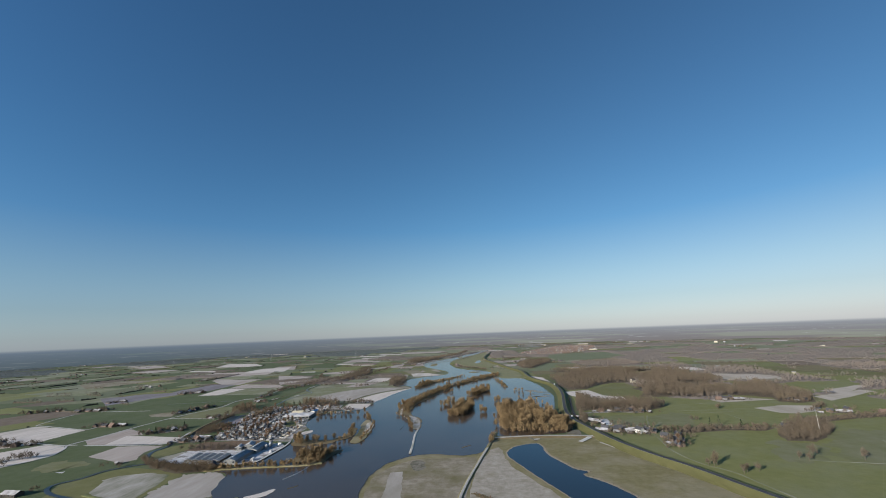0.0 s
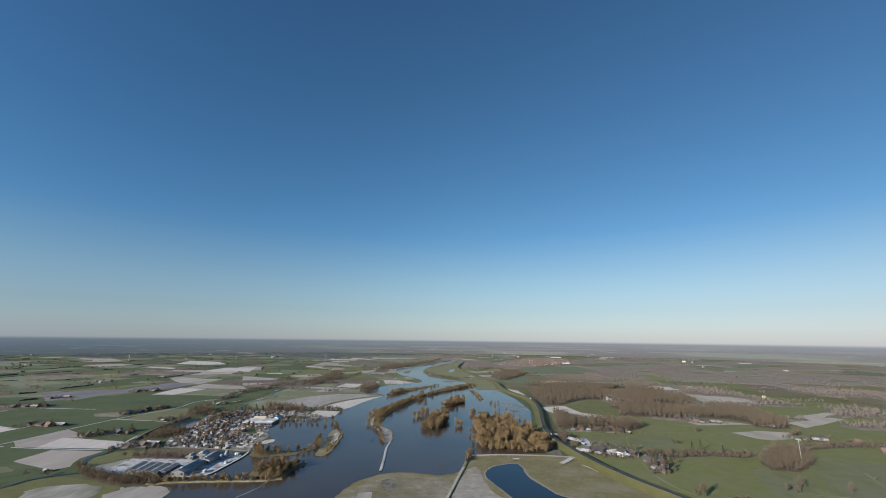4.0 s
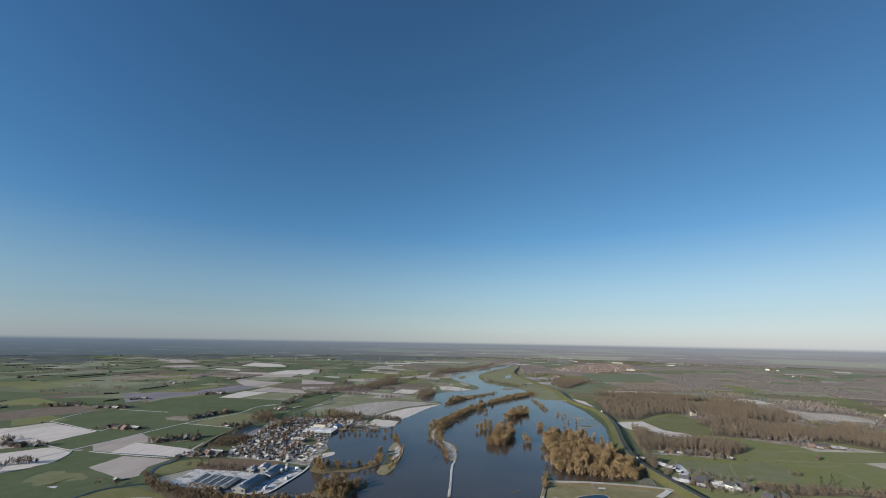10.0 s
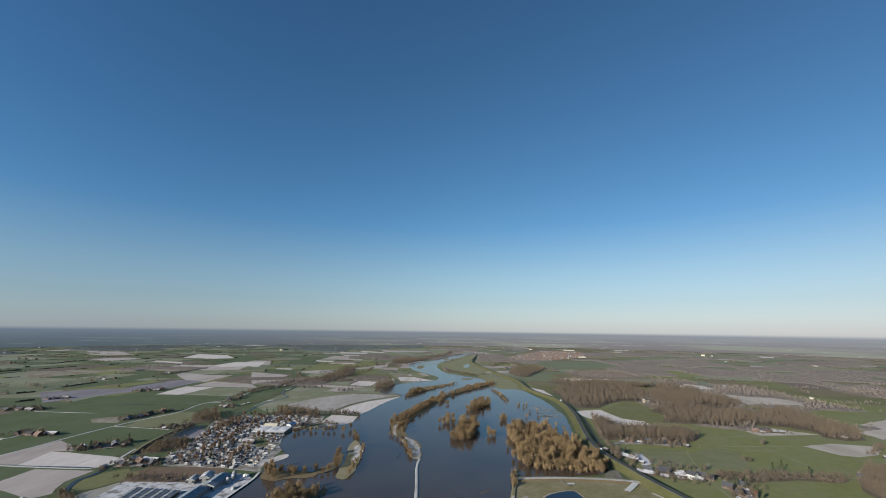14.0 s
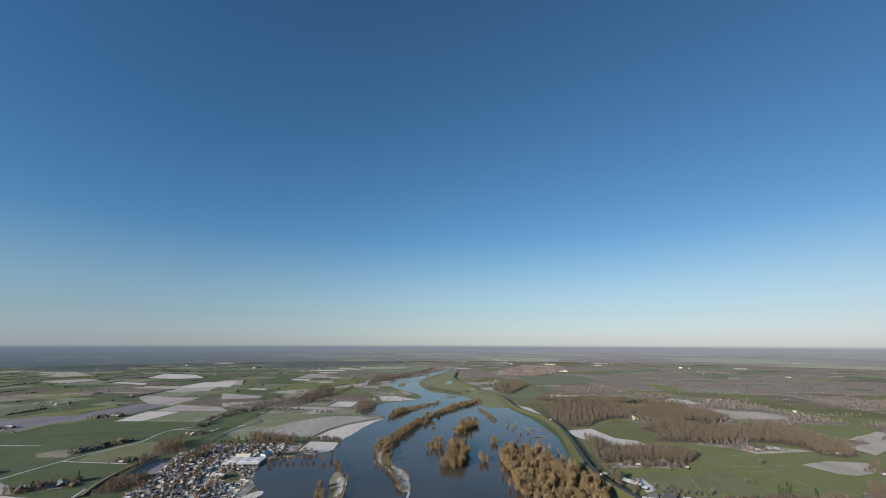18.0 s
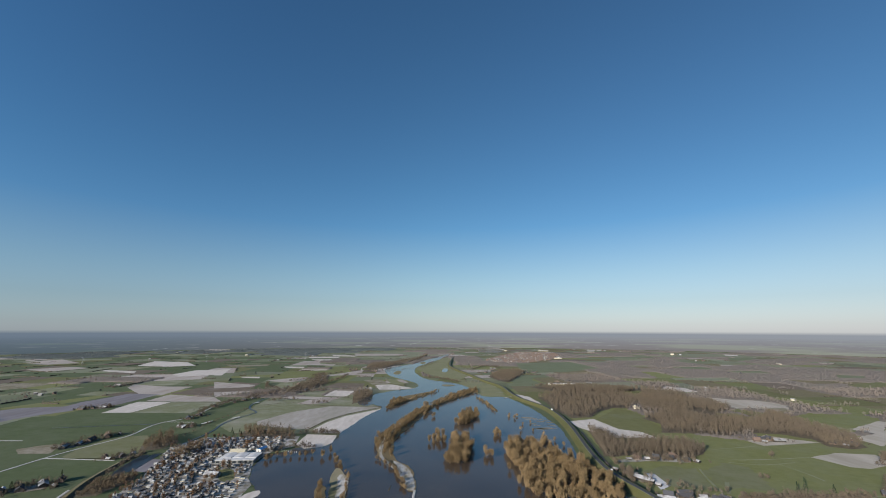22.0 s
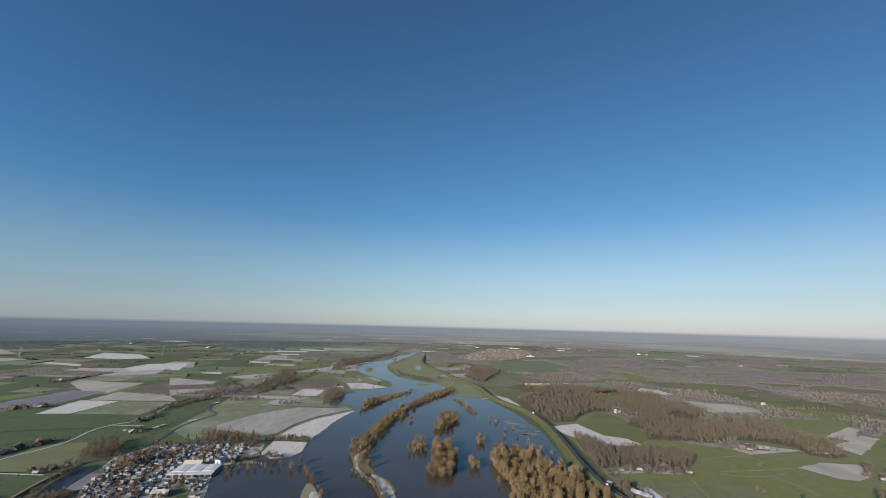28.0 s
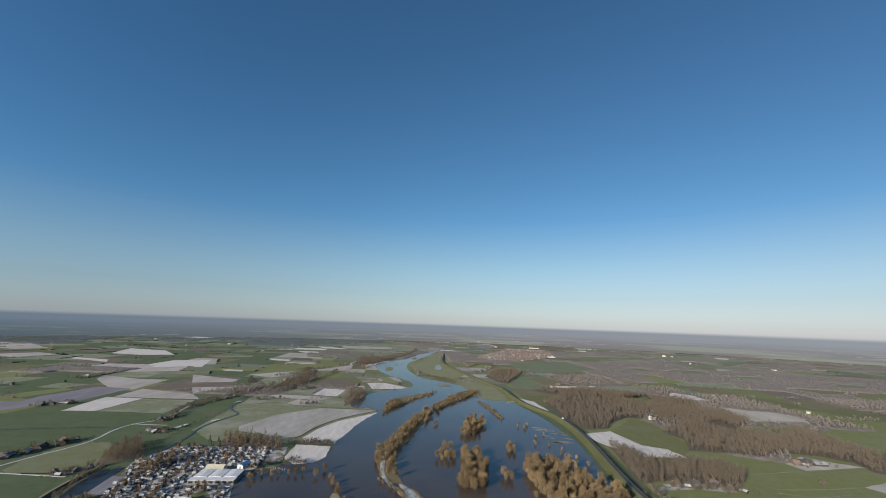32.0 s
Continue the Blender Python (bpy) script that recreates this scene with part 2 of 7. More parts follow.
RIVER = water_surface("river_water", (0.040, 0.029, 0.022), (0.053, 0.039, 0.029), 40, 0.13, 0.5, 1.5, c3=(0.088, 0.066, 0.048), size3=110)
LAKE = water_surface("lake_water", (0.015, 0.018, 0.024), (0.019, 0.022, 0.028), 40, 0.08, 0.15, 1.2)
HEDGE = surface("dark_bare_hedge", (0.055, 0.048, 0.036), (0.082, 0.07, 0.052), 3, rough=0.95)
DITCH_BANK = surface("withered_ditch_bank", (0.075, 0.062, 0.04), (0.11, 0.09, 0.058), 3, bump=0.4)
FROST_PATCH = surface("patchy_frost_on_grass", (0.11, 0.12, 0.06), (0.15, 0.15, 0.085), 5, (0.42, 0.385, 0.355), 22, 0.52, edge=0.14, stretch=3, turn=40, bump=0.4, bump_size=2)
DITCH = water_surface("ditch_water", (0.02, 0.022, 0.024), (0.03, 0.03, 0.03), 10, 0.3, 0.1, 1.0)
WILLOW = surface("willow_twigs", (0.172, 0.119, 0.060), (0.240, 0.170, 0.092), 1.2, random_tint=0.3, island_tint=0.22, rough=0.95)
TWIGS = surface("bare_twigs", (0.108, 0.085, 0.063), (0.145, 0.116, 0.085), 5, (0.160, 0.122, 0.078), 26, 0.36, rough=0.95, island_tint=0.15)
TWIGS_SCRUB = surface("tawny_scrub_twigs", (0.128, 0.094, 0.060), (0.172, 0.130, 0.084), 4, (0.16, 0.108, 0.062), 25, 0.35, rough=0.95, island_tint=0.15)
SHED_ROOF = surface("corrugated_grey_roof", (0.155, 0.163, 0.172), (0.20, 0.208, 0.216), 1.5, (0.38, 0.38, 0.39), 5, 0.38, rough=0.7, random_tint=0.12)
TWIGS_RED = surface("reddish_twigs", (0.14, 0.085, 0.05), (0.19, 0.12, 0.075), 2.0, random_tint=0.22, rough=0.95)
EVERGREEN = surface("evergreen_needles", (0.02, 0.035, 0.018), (0.035, 0.05, 0.022), 1.2, random_tint=0.2, rough=0.9)
BARK = surface("bark", (0.10, 0.08, 0.06), (0.16, 0.13, 0.10), 0.5, bump=0.4, bump_size=0.3)
WALL_WHITE = surface("white_render", (0.45, 0.43, 0.40), (0.56, 0.54, 0.50), 1.5, random_tint=0.12)
WALL_CREAM = surface("cream_cladding", (0.40, 0.36, 0.27), (0.48, 0.43, 0.33), 1.5, random_tint=0.12)
WALL_BRICK = surface("brown_brick", (0.13, 0.096, 0.078), (0.18, 0.13, 0.105), 0.4, random_tint=0.15)
WALL_DARK = surface("dark_timber", (0.05, 0.045, 0.04), (0.08, 0.07, 0.06), 0.5, random_tint=0.2)
ROOF_RED = surface("orange_clay_tiles", (0.135, 0.092, 0.074), (0.18, 0.125, 0.10), 0.6, (0.10, 0.08, 0.07), 4, 0.3, random_tint=0.15)
ROOF_DARK = surface("dark_roof_tiles", (0.055, 0.055, 0.06), (0.085, 0.085, 0.095), 0.8, (0.3, 0.3, 0.32), 6, 0.2, random_tint=0.2)
ROOF_SNOW = surface("snowy_roof", (0.33, 0.325, 0.335), (0.46, 0.45, 0.46), 1.6, (0.13, 0.12, 0.12), 5, 0.45, random_tint=0.22)
ROOF_METAL = surface("blue_grey_sheet_metal", (0.16, 0.18, 0.195), (0.205, 0.225, 0.24), 2.0, (0.36, 0.37, 0.385), 6, 0.36, rough=0.6, random_tint=0.1)
# far woods and fields: distance haze painted into these four base colours
FOREST = surface("hazed_pine_forest", (0.102, 0.115, 0.112), (0.13, 0.142, 0.138), 14, (0.135, 0.13, 0.12), 300, 0.35, rough=0.95, island_tint=0.12)
TWIGS_FAR = surface("hazed_bare_twigs", (0.168, 0.139, 0.119), (0.202, 0.169, 0.146), 7, (0.182, 0.160, 0.128), 90, 0.4, rough=0.95, island_tint=0.12)
GRASS_FAR = surface("hazed_grass", (0.178, 0.186, 0.118), (0.21, 0.214, 0.145), 40, (0.22, 0.22, 0.165), 150, 0.4, island_tint=0.14)
GRASS_FAR_DEEP = surface("hazed_deep_grass", (0.138, 0.154, 0.086), (0.166, 0.178, 0.106), 40, (0.18, 0.188, 0.125), 150, 0.35, island_tint=0.14)
GLASS = surface("dark_window_glass", (0.02, 0.025, 0.03), (0.03, 0.035, 0.04), 1.0, rough=0.1)
PAINT_WHITE = surface("white_car_paint", (0.75, 0.75, 0.75), (0.8, 0.8, 0.8), 1.0, rough=0.3)
RUBBER = surface("tyre_rubber", (0.02, 0.02, 0.02), (0.03, 0.03, 0.03), 0.3, rough=0.85)
STEEL = surface("galvanised_steel", (0.40, 0.41, 0.42), (0.5, 0.51, 0.52), 0.8, rough=0.5)

# ---- helpers for shapes ----


def flat_data(name, verts, faces, mats, index=None):
    me = bpy.data.meshes.new(name)
    me.from_pydata([tuple(v) for v in verts], [], [tuple(f) for f in faces])
    for m in mats:
        me.materials.append(m)
    if index is not None:
        me.polygons.foreach_set("material_index", index)
    me.update()
    return me


def tri_data(name, v, f, mats, index=None):
    """A mesh from arrays of vertices and triangles."""
    me = bpy.data.meshes.new(name)
    v, f = np.asarray(v, np.float32), np.asarray(f, np.int32)
    me.vertices.add(len(v))
    me.vertices.foreach_set("co", v.ravel())
    me.loops.add(f.size)
    me.loops.foreach_set("vertex_index", f.ravel())
    me.polygons.add(len(f))
    me.polygons.foreach_set("loop_start", np.arange(0, f.size, 3, dtype=np.int32))
    me.polygons.foreach_set("loop_total", np.full(len(f), 3, np.int32))
    if index is not None:
        me.polygons.foreach_set("material_index", np.asarray(index, np.int32))
    for m in mats:
        me.materials.append(m)
    me.update(calc_edges=True)
    return me


def part(name, data, parent=None, label="", m=None, mat=None):
    """Links a mesh, or a bmesh with its material, as one object under a thing or a part."""
    if isinstance(data, bmesh.types.BMesh):
        me = bpy.data.meshes.new(name)
        data.to_mesh(me)
        data.free()
        me.materials.append(mat)
        data = me
    ob = new(name, data)
    if parent:
        ob.parent = parent
    if m is not None:
        ob.matrix_basis = m
    if label:
        ob["label"] = label
    return ob


def rounded(pts, times=2, closed=True):
    """Cuts the corners of a line."""
    pts = [Vector((p[0], p[1])) for p in pts]
    for _ in range(times):
        out = [] if closed else [pts[0]]
        for a, b in zip(pts, pts[1:] + (pts[:1] if closed else [])):
            out += [a * 0.75 + b * 0.25, a * 0.25 + b * 0.75]
        if not closed:
            out.append(pts[-1])
        pts = out
    return pts


def spaced(pts, step, closed=True):
    out = []
    for a, b in zip(pts, pts[1:] + (pts[:1] if closed else [])):
        n = max(1, int((b - a).length / step))
        out += [a.lerp(b, i / n) for i in range(n)]
    if not closed:
        out.append(pts[-1])
    return out


def outline(pts, soft=1, wobble=0.0, step=6.0, grain=12.0):
    """A closed outline: corners cut, then edges worn unevenly."""
    line = rounded(pts, soft) if soft else [Vector(p) for p in pts]
    if not wobble:
        return line
    line = spaced(line, step)
    out = []
    for p in line:
        d = noise.noise_vector(Vector((p.x / grain, p.y / grain, 3.1))) + 0.5 * noise.noise_vector(Vector((p.x / grain * 2.7, p.y / grain * 2.7, 9.1)))
        out.append(p + Vector((d.x, d.y)) * wobble)
    return out


def sheet(name, pts, z, mat, soft=0, wobble=0.0, label="", category="", kind="structure", step=6.0, grain=12.0):
    line = outline(pts, soft, wobble, step, grain)
    ob = new(name, flat_data(name, [(p.x, p.y, z) for p in line], [range(len(line))], [mat]))
    if ob.data.polygons[0].normal.z < 0:
        ob.data.flip_normals()
    return tagged(ob, label, category, kind=kind)


def course(pts, step=5.0, times=2):
    line = spaced(rounded(pts, times, False), step, False)
    side = []
    for i in range(len(line)):
        d = (line[min(i + 1, len(line) - 1)] - line[max(i - 1, 0)]).normalized()
        side.append(Vector((d.y, -d.x)))
    return line, side


def strip(name, pts, profile, mats, label="", category="", kind="structure", step=5.0, ragged=0.0, times=2):
    """Lays a profile of (offset to the right, height) pairs along a line; one material for each of its faces."""
    line, side = course(pts, step, times)
    n, verts, faces, index = len(profile), [], [], []
    for i, (p, s) in enumerate(zip(line, side)):
        for k, (o, z) in enumerate(profile):
            w = 1 + ragged * noise.noise(Vector((p.x / 9, p.y / 9, k * 5.0)))
            q = p + s * o * w
            verts.append((q.x, q.y, z))
        if i:
            for k in range(n - 1):
                a = (i - 1) * n + k
                faces.append((a, a + 1, a + n + 1, a + n))
                index.append(min(k, len(mats) - 1))
    me = flat_data(name, verts, faces, mats, index)
    ob = new(name, me)
    return tagged(ob, label, category, kind=kind)


def road(name, pts, width, z, mat, label="", step=5.0, ragged=0.0, category="road", times=2):
    w = width / 2
    return strip(name, pts, [(-w - 0.3, z - 0.1), (-w, z), (w, z), (w + 0.3, z - 0.1)], [mat], label, category, step=step, ragged=ragged, times=times)


def inside(p, pts):
    x, y, hit = p[0], p[1], False
    for a, b in zip(pts, pts[1:] + pts[:1]):
        if (a[1] > y) != (b[1] > y) and x < (b[0] - a[0]) * (y - a[1]) / (b[1] - a[1]) + a[0]:
            hit = not hit
    return hit


def scattered(pts, gap, rnd, jitter=0.45, turn=0.0):
    """Places on an uneven lattice inside an outline."""
    xs, ys = [p[0] for p in pts], [p[1] for p in pts]
    out, y = [], min(ys)
    while y < max(ys):
        x = min(xs) + (0.5 * gap if int(y / gap) % 2 else 0)
        while x < max(xs):
            q = (x + rnd.uniform(-jitter, jitter) * gap, y + rnd.uniform(-jitter, jitter) * gap)
            if inside(q, pts):
                out.append(q)
            x += gap
        y += gap
    return out


def box(bm, x, y, z, sx, sy, sz):
    """A block with its base centred at x, y, z."""
    return bmesh.ops.create_cube(bm, size=1, matrix=Matrix.Translation((x, y, z + sz / 2)) @ Matrix.Diagonal((sx, sy, sz, 1)))["verts"]


def block(x, y, z, sx, sy, sz, bevel=0.0):
    bm = bmesh.new()
    box(bm, x, y, z, sx, sy, sz)
    if bevel:
        bmesh.ops.bevel(bm, geom=bm.edges[:], offset=bevel, segments=1, affect="EDGES")
    return bm


def prism(profile, length, y0):
    """A solid of a profile of (x, z) pairs, drawn along y."""
    bm = bmesh.new()
    a = [bm.verts.new((x, y0, z)) for x, z in profile]
    b = [bm.verts.new((x, y0 + length, z)) for x, z in profile]
    bm.faces.new(a)
    bm.faces.new(b[::-1])
    for i in range(len(a)):
        j = (i + 1) % len(a)
        bm.faces.new((a[j], a[i], b[i], b[j]))
    bmesh.ops.recalc_face_normals(bm, faces=bm.faces[:])
    return bm


def material_data(bm, name, mat):
    me = bpy.data.meshes.new(name)
    bm.to_mesh(me)
    bm.free()
    me.materials.append(mat)
    return me


def put(thing, x, y, z=0.0, turn=0.0, scale=1.0, sz=None):
    m = Matrix.Translation((x, y, z)) @ Matrix.Rotation(radians(turn), 4, "Z") @ Matrix.Diagonal((scale, scale, sz or scale, 1))
    ob = copy_thing(thing, m)
    return ob


def retire(*things):
    """Removes the patterns from which the copies were made."""
    for t in things:
        for o in (*t.children_recursive, t):
            bpy.data.objects.remove(o)

# ---- ground ----
FAR = 4780.0 / PLAN
centre = Vector((-45.0, 90.0))


def ground():
    rings = [0, 150, 300, 500, 800, 1300, 2000, 2500, FAR]
    n, verts, faces = 72, [(centre.x, centre.y, 0)], []
    for r in rings[1:]:
        for k in range(n):
            a = 2 * math.pi * k / n
            verts.append((centre.x + r * math.cos(a), centre.y + r * math.sin(a), 0))
    for k in range(n):
        faces.append((0, 1 + k, 1 + (k + 1) % n))
    for i in range(len(rings) - 2):
        for k in range(n):
            a, b = 1 + i * n + k, 1 + i * n + (k + 1) % n
            faces.append((a, a + n, b + n, b))
    ob = new("ground", flat_data("ground", verts, faces, [GRASS_DARK]))
    tagged(ob, "flat green winter grassland reaching to the horizon", "ground", kind="structure")


ground()

# distance beyond the fields: a glowing ring, hazy woods and fields painted up to the skyline
def backdrop():
    m = bpy.data.materials.new("far_haze")
    m.use_nodes = True
    nt = m.node_tree
    nt.nodes.remove(nt.nodes["Principled BSDF"])

    def sum_of(kind, a, b):
        x = nt.nodes.new("ShaderNodeMath")
        x.operation = kind
        for plug, v in zip(x.inputs, (a, b)):
            if isinstance(v, (int, float)):
                plug.default_value = v
            else:
                nt.links.new(v, plug)
        return x.outputs[0]

    def step(fac, lo, hi, low=0.0, high=1.0):
        r = nt.nodes.new("ShaderNodeMapRange")
        for name, v in (("From Min", lo), ("From Max", hi), ("To Min", low), ("To Max", high)):
            r.inputs[name].default_value = v
        nt.links.new(fac, r.inputs["Value"])
        return r.outputs["Result"]

    def blend(fac, a, b):
        x = nt.nodes.new("ShaderNodeMixRGB")
        nt.links.new(fac, x.inputs["Fac"])
        for plug, v in ((x.inputs["Color1"], a), (x.inputs["Color2"], b)):
            if isinstance(v, tuple):
                plug.default_value = (*v, 1)
            else:
                nt.links.new(v, plug)
        return x.outputs["Color"]

    geo = nt.nodes.new("ShaderNodeNewGeometry")
    sep = nt.nodes.new("ShaderNodeSeparateXYZ")
    nt.links.new(geo.outputs["Position"], sep.inputs[0])
    # the land that lies behind each height of the ring, some 190 m below the flight
    reach = sum_of("DIVIDE", 190.0, sum_of("MAXIMUM", sum_of("SUBTRACT", 190.0, sep.outputs["Z"]), 14.0))
    land = nt.nodes.new("ShaderNodeCombineXYZ")
    nt.links.new(sum_of("MULTIPLY", sep.outputs["X"], reach), land.inputs["X"])
    nt.links.new(sum_of("MULTIPLY", sep.outputs["Y"], reach), land.inputs["Y"])

    def cloud(span, detail, shift=0.0):
        n = nt.nodes.new("ShaderNodeTexNoise")
        mp = nt.nodes.new("ShaderNodeMapping")
        mp.inputs["Location"].default_value = (shift, shift, shift)
        mp.inputs["Scale"].default_value = (1 / span, 1 / span, 1)
        nt.links.new(land.outputs[0], mp.inputs["Vector"])
        nt.links.new(mp.outputs[0], n.inputs["Vector"])
        n.inputs["Scale"].default_value, n.inputs["Detail"].default_value = 1.0, detail
        return n.outputs["Fac"]

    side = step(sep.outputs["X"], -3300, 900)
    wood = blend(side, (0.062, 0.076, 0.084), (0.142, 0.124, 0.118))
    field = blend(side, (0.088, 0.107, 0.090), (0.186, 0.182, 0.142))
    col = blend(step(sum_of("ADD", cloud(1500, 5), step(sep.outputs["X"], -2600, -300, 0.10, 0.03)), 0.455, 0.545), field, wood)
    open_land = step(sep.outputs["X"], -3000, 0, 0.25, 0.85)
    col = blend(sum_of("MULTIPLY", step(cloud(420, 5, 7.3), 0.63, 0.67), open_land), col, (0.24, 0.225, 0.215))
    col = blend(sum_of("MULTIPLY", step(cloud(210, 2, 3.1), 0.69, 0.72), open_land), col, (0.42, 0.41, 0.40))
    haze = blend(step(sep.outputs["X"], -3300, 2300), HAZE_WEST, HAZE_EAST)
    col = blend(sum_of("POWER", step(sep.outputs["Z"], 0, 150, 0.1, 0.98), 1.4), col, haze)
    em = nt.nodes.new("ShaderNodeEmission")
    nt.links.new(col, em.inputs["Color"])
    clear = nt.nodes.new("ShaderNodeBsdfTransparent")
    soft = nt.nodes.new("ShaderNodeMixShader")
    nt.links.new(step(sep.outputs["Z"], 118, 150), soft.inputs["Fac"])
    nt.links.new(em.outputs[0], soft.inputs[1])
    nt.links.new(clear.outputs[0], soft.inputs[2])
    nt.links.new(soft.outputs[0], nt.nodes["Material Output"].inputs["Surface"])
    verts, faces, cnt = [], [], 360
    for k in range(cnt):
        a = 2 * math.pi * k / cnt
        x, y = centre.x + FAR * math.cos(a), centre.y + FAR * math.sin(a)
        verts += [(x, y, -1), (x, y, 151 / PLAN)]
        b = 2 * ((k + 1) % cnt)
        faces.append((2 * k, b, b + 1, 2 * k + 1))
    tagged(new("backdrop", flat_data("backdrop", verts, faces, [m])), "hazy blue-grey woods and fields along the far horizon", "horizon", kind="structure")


backdrop()

# ---- water ----
LEFT_BANK = [(-160, -250), (-170, 120), (-180, 220), (-190, 263), (-187, 282), (-195, 297), (-201, 311), (-206, 332), (-226, 339), (-214, 351), (-203, 352),
             (-196.5, 354), (-195.5, 385), (-194, 406), (-196, 425), (-203, 442), (-196, 472), (-206, 487), (-216, 501), (-228, 545), (-226, 570),
             (-212, 576), (-203, 594), (-180, 586), (-168, 608), (-170, 649), (-161, 707), (-146, 778), (-131, 813), (-156, 850), (-160, 883),
             (-167, 911), (-165, 961), (-148, 982), (-128, 1008), (-87, 1029)]
LEFT_FAR = [(-78, 1091), (-98, 1150), (-144, 1227), (-172, 1300), (-186, 1368), (-202, 1470), (-182, 1545), (-146, 1603), (-108, 1692), (-58, 1899), (7, 2100), (52, 2290)]
RIGHT_FAR = [(74, 2285), (34, 2100), (0, 1912), (-52, 1720), (-98, 1536), (-100, 1379), (-76, 1245), (-48, 1170), (-15, 1150), (8, 1121), (28, 1075), (37, 1006), (44, 946), (52, 920)]
RIGHT_BANK = [(92, 922), (108, 837), (115, 775), (114, 729), (116, 678), (110, 635), (100, 583), (92, 540), (90, 505), (92, 470), (96, 444), (44, 431),
              (22, 426), (14, 438), (7, 408), (0, 377), (-25, 370), (-44, 376), (-63, 374), (-78, 356), (-85, 339), (-88, 325), (-86, 294),
              (-78, 220), (-70, 100), (-62, -250)]
sheet("water_river", LEFT_BANK + LEFT_FAR + RIGHT_FAR + RIGHT_BANK, 0.25, RIVER, 1, 2.2, "wide flooded river with brown-blue rippled water", "river", step=4)
for pts in ([(-150, 1300), (-138, 1330), (-140, 1400), (-152, 1420), (-162, 1350)], [(-20, 1060), (5, 1075), (-5, 1100), (-30, 1090)], [(-75, 1640), (-62, 1720), (-72, 1780), (-90, 1700)]):
    sheet("island_drowned_grass", pts, 0.36, GRASS_DULL, 1, 5, "half-drowned brown grass in the far flood", "islet", step=5, grain=18)
sheet("water_far_pool", [(-232, 1760), (-180, 1850), (-115, 1890), (-111, 1784), (-167, 1708)], 0.2, RIVER, 1, 4, "pool behind the wooded river bend", "water", step=10)
sheet("water_foreland_pond", [(-18, 1407), (1, 1524), (10, 1444), (-5, 1354)], 0.2, RIVER, 1, 2, "small blue pond in the foreland", "pond")
sheet("water_far_flood", [(240, 2440), (330, 2420), (410, 2560), (440, 2800), (380, 2940), (280, 2900), (270, 2650)], 0.22, RIVER, 2, 10, "distant flooded meadows beyond the town", "water", step=14, grain=60)
sheet("water_backwater", [(-185, 860), (-168, 830), (-150, 850), (-158, 900), (-182, 905)], 0.24, RIVER, 1, 2, "calm backwater behind the river bank", "water")

# the frosted foreland between river and lake
sheet("meadow_south", [(-90, 300), (-86, 345), (-60, 380), (0, 386), (8, 424), (45, 434), (96, 436), (118, 400), (150, 318), (172, 250), (215, 120), (230, -250), (-60, -250), (-76, 200)],
      0.06, GRASS_DULL, 0, 0, "dull frosted floodplain meadow between river and lake", "meadow")
sheet("meadow_point", [(-2, 370), (-10, 310), (-17, 255), (-35, 60), (-62, 60), (-76, 220), (-82, 290), (-84, 325), (-74, 350), (-55, 366), (-25, 364)],
      0.10, MEADOW_FROST, 1, 2.0, "grey frosted grass at the water's edge", "meadow")
sheet("meadow_frost", [(4, 385), (16, 396), (18, 350), (30, 322), (54, 268), (52, 240), (60, 60), (-20, 60), (-12, 300)], 0.10, MEADOW_PALE, 1, 2.0,
      "thinly frosted grass beside the lake", "meadow")
sheet("snow_patch_point", [(-73, 331), (-64, 333), (-55, 280), (-69, 280)], 0.14, MEADOW_SNOW, 0, 1.2, "square patch of thin snow on the meadow", "snow", step=3)
sheet("mud_patch_point", [(-61, 349), (-58, 362), (-49, 360), (-45, 342), (-52, 333)], 0.14, MUD, 2, 5.0, "dark wet patch in the meadow grass", "mud")
LAKE_LEFT = [(49, 405), (35, 400), (24, 390), (20, 374), (23, 357), (33, 333), (44, 304), (57, 273), (57, 255), (52, 200), (60, 60)]
LAKE_RIGHT = [(180, 60), (140, 180), (111, 237), (101, 259), (89, 294), (81, 309), (69, 321), (79, 327), (68, 333), (64, 344), (56, 362), (53, 379), (53, 402)]
sheet("water_lake", LAKE_LEFT + LAKE_RIGHT, 0.26, LAKE, 1, 0.9, "dark blue lake with a pale sandy rim", "lake", step=3)
sheet("shore_lake", [(p[0] - 1.5, p[1] + 1.0) for p in LAKE_LEFT] + [(p[0] + 2.0, p[1] + 2.0) for p in LAKE_RIGHT], 0.20, SAND, 1, 1.2, "narrow sandy shore round the lake", "shore", step=3)
sheet("water_pond", [(14, 270), (18, 274.5), (23, 273), (27, 267), (20, 265.5)], 0.26, LAKE, 2, 0.3, "small dark pond in the frosted meadow", "pond", step=2)
sheet("reed_bank", [(-11, 291), (-4, 289), (4, 281), (10, 275), (12, 263), (9, 250), (5, 252), (7, 264), (4, 273), (-2, 281)], 0.2, REED, 1, 2.2, "dry brown reed bed beside the pond", "reeds", step=1.2, grain=4)

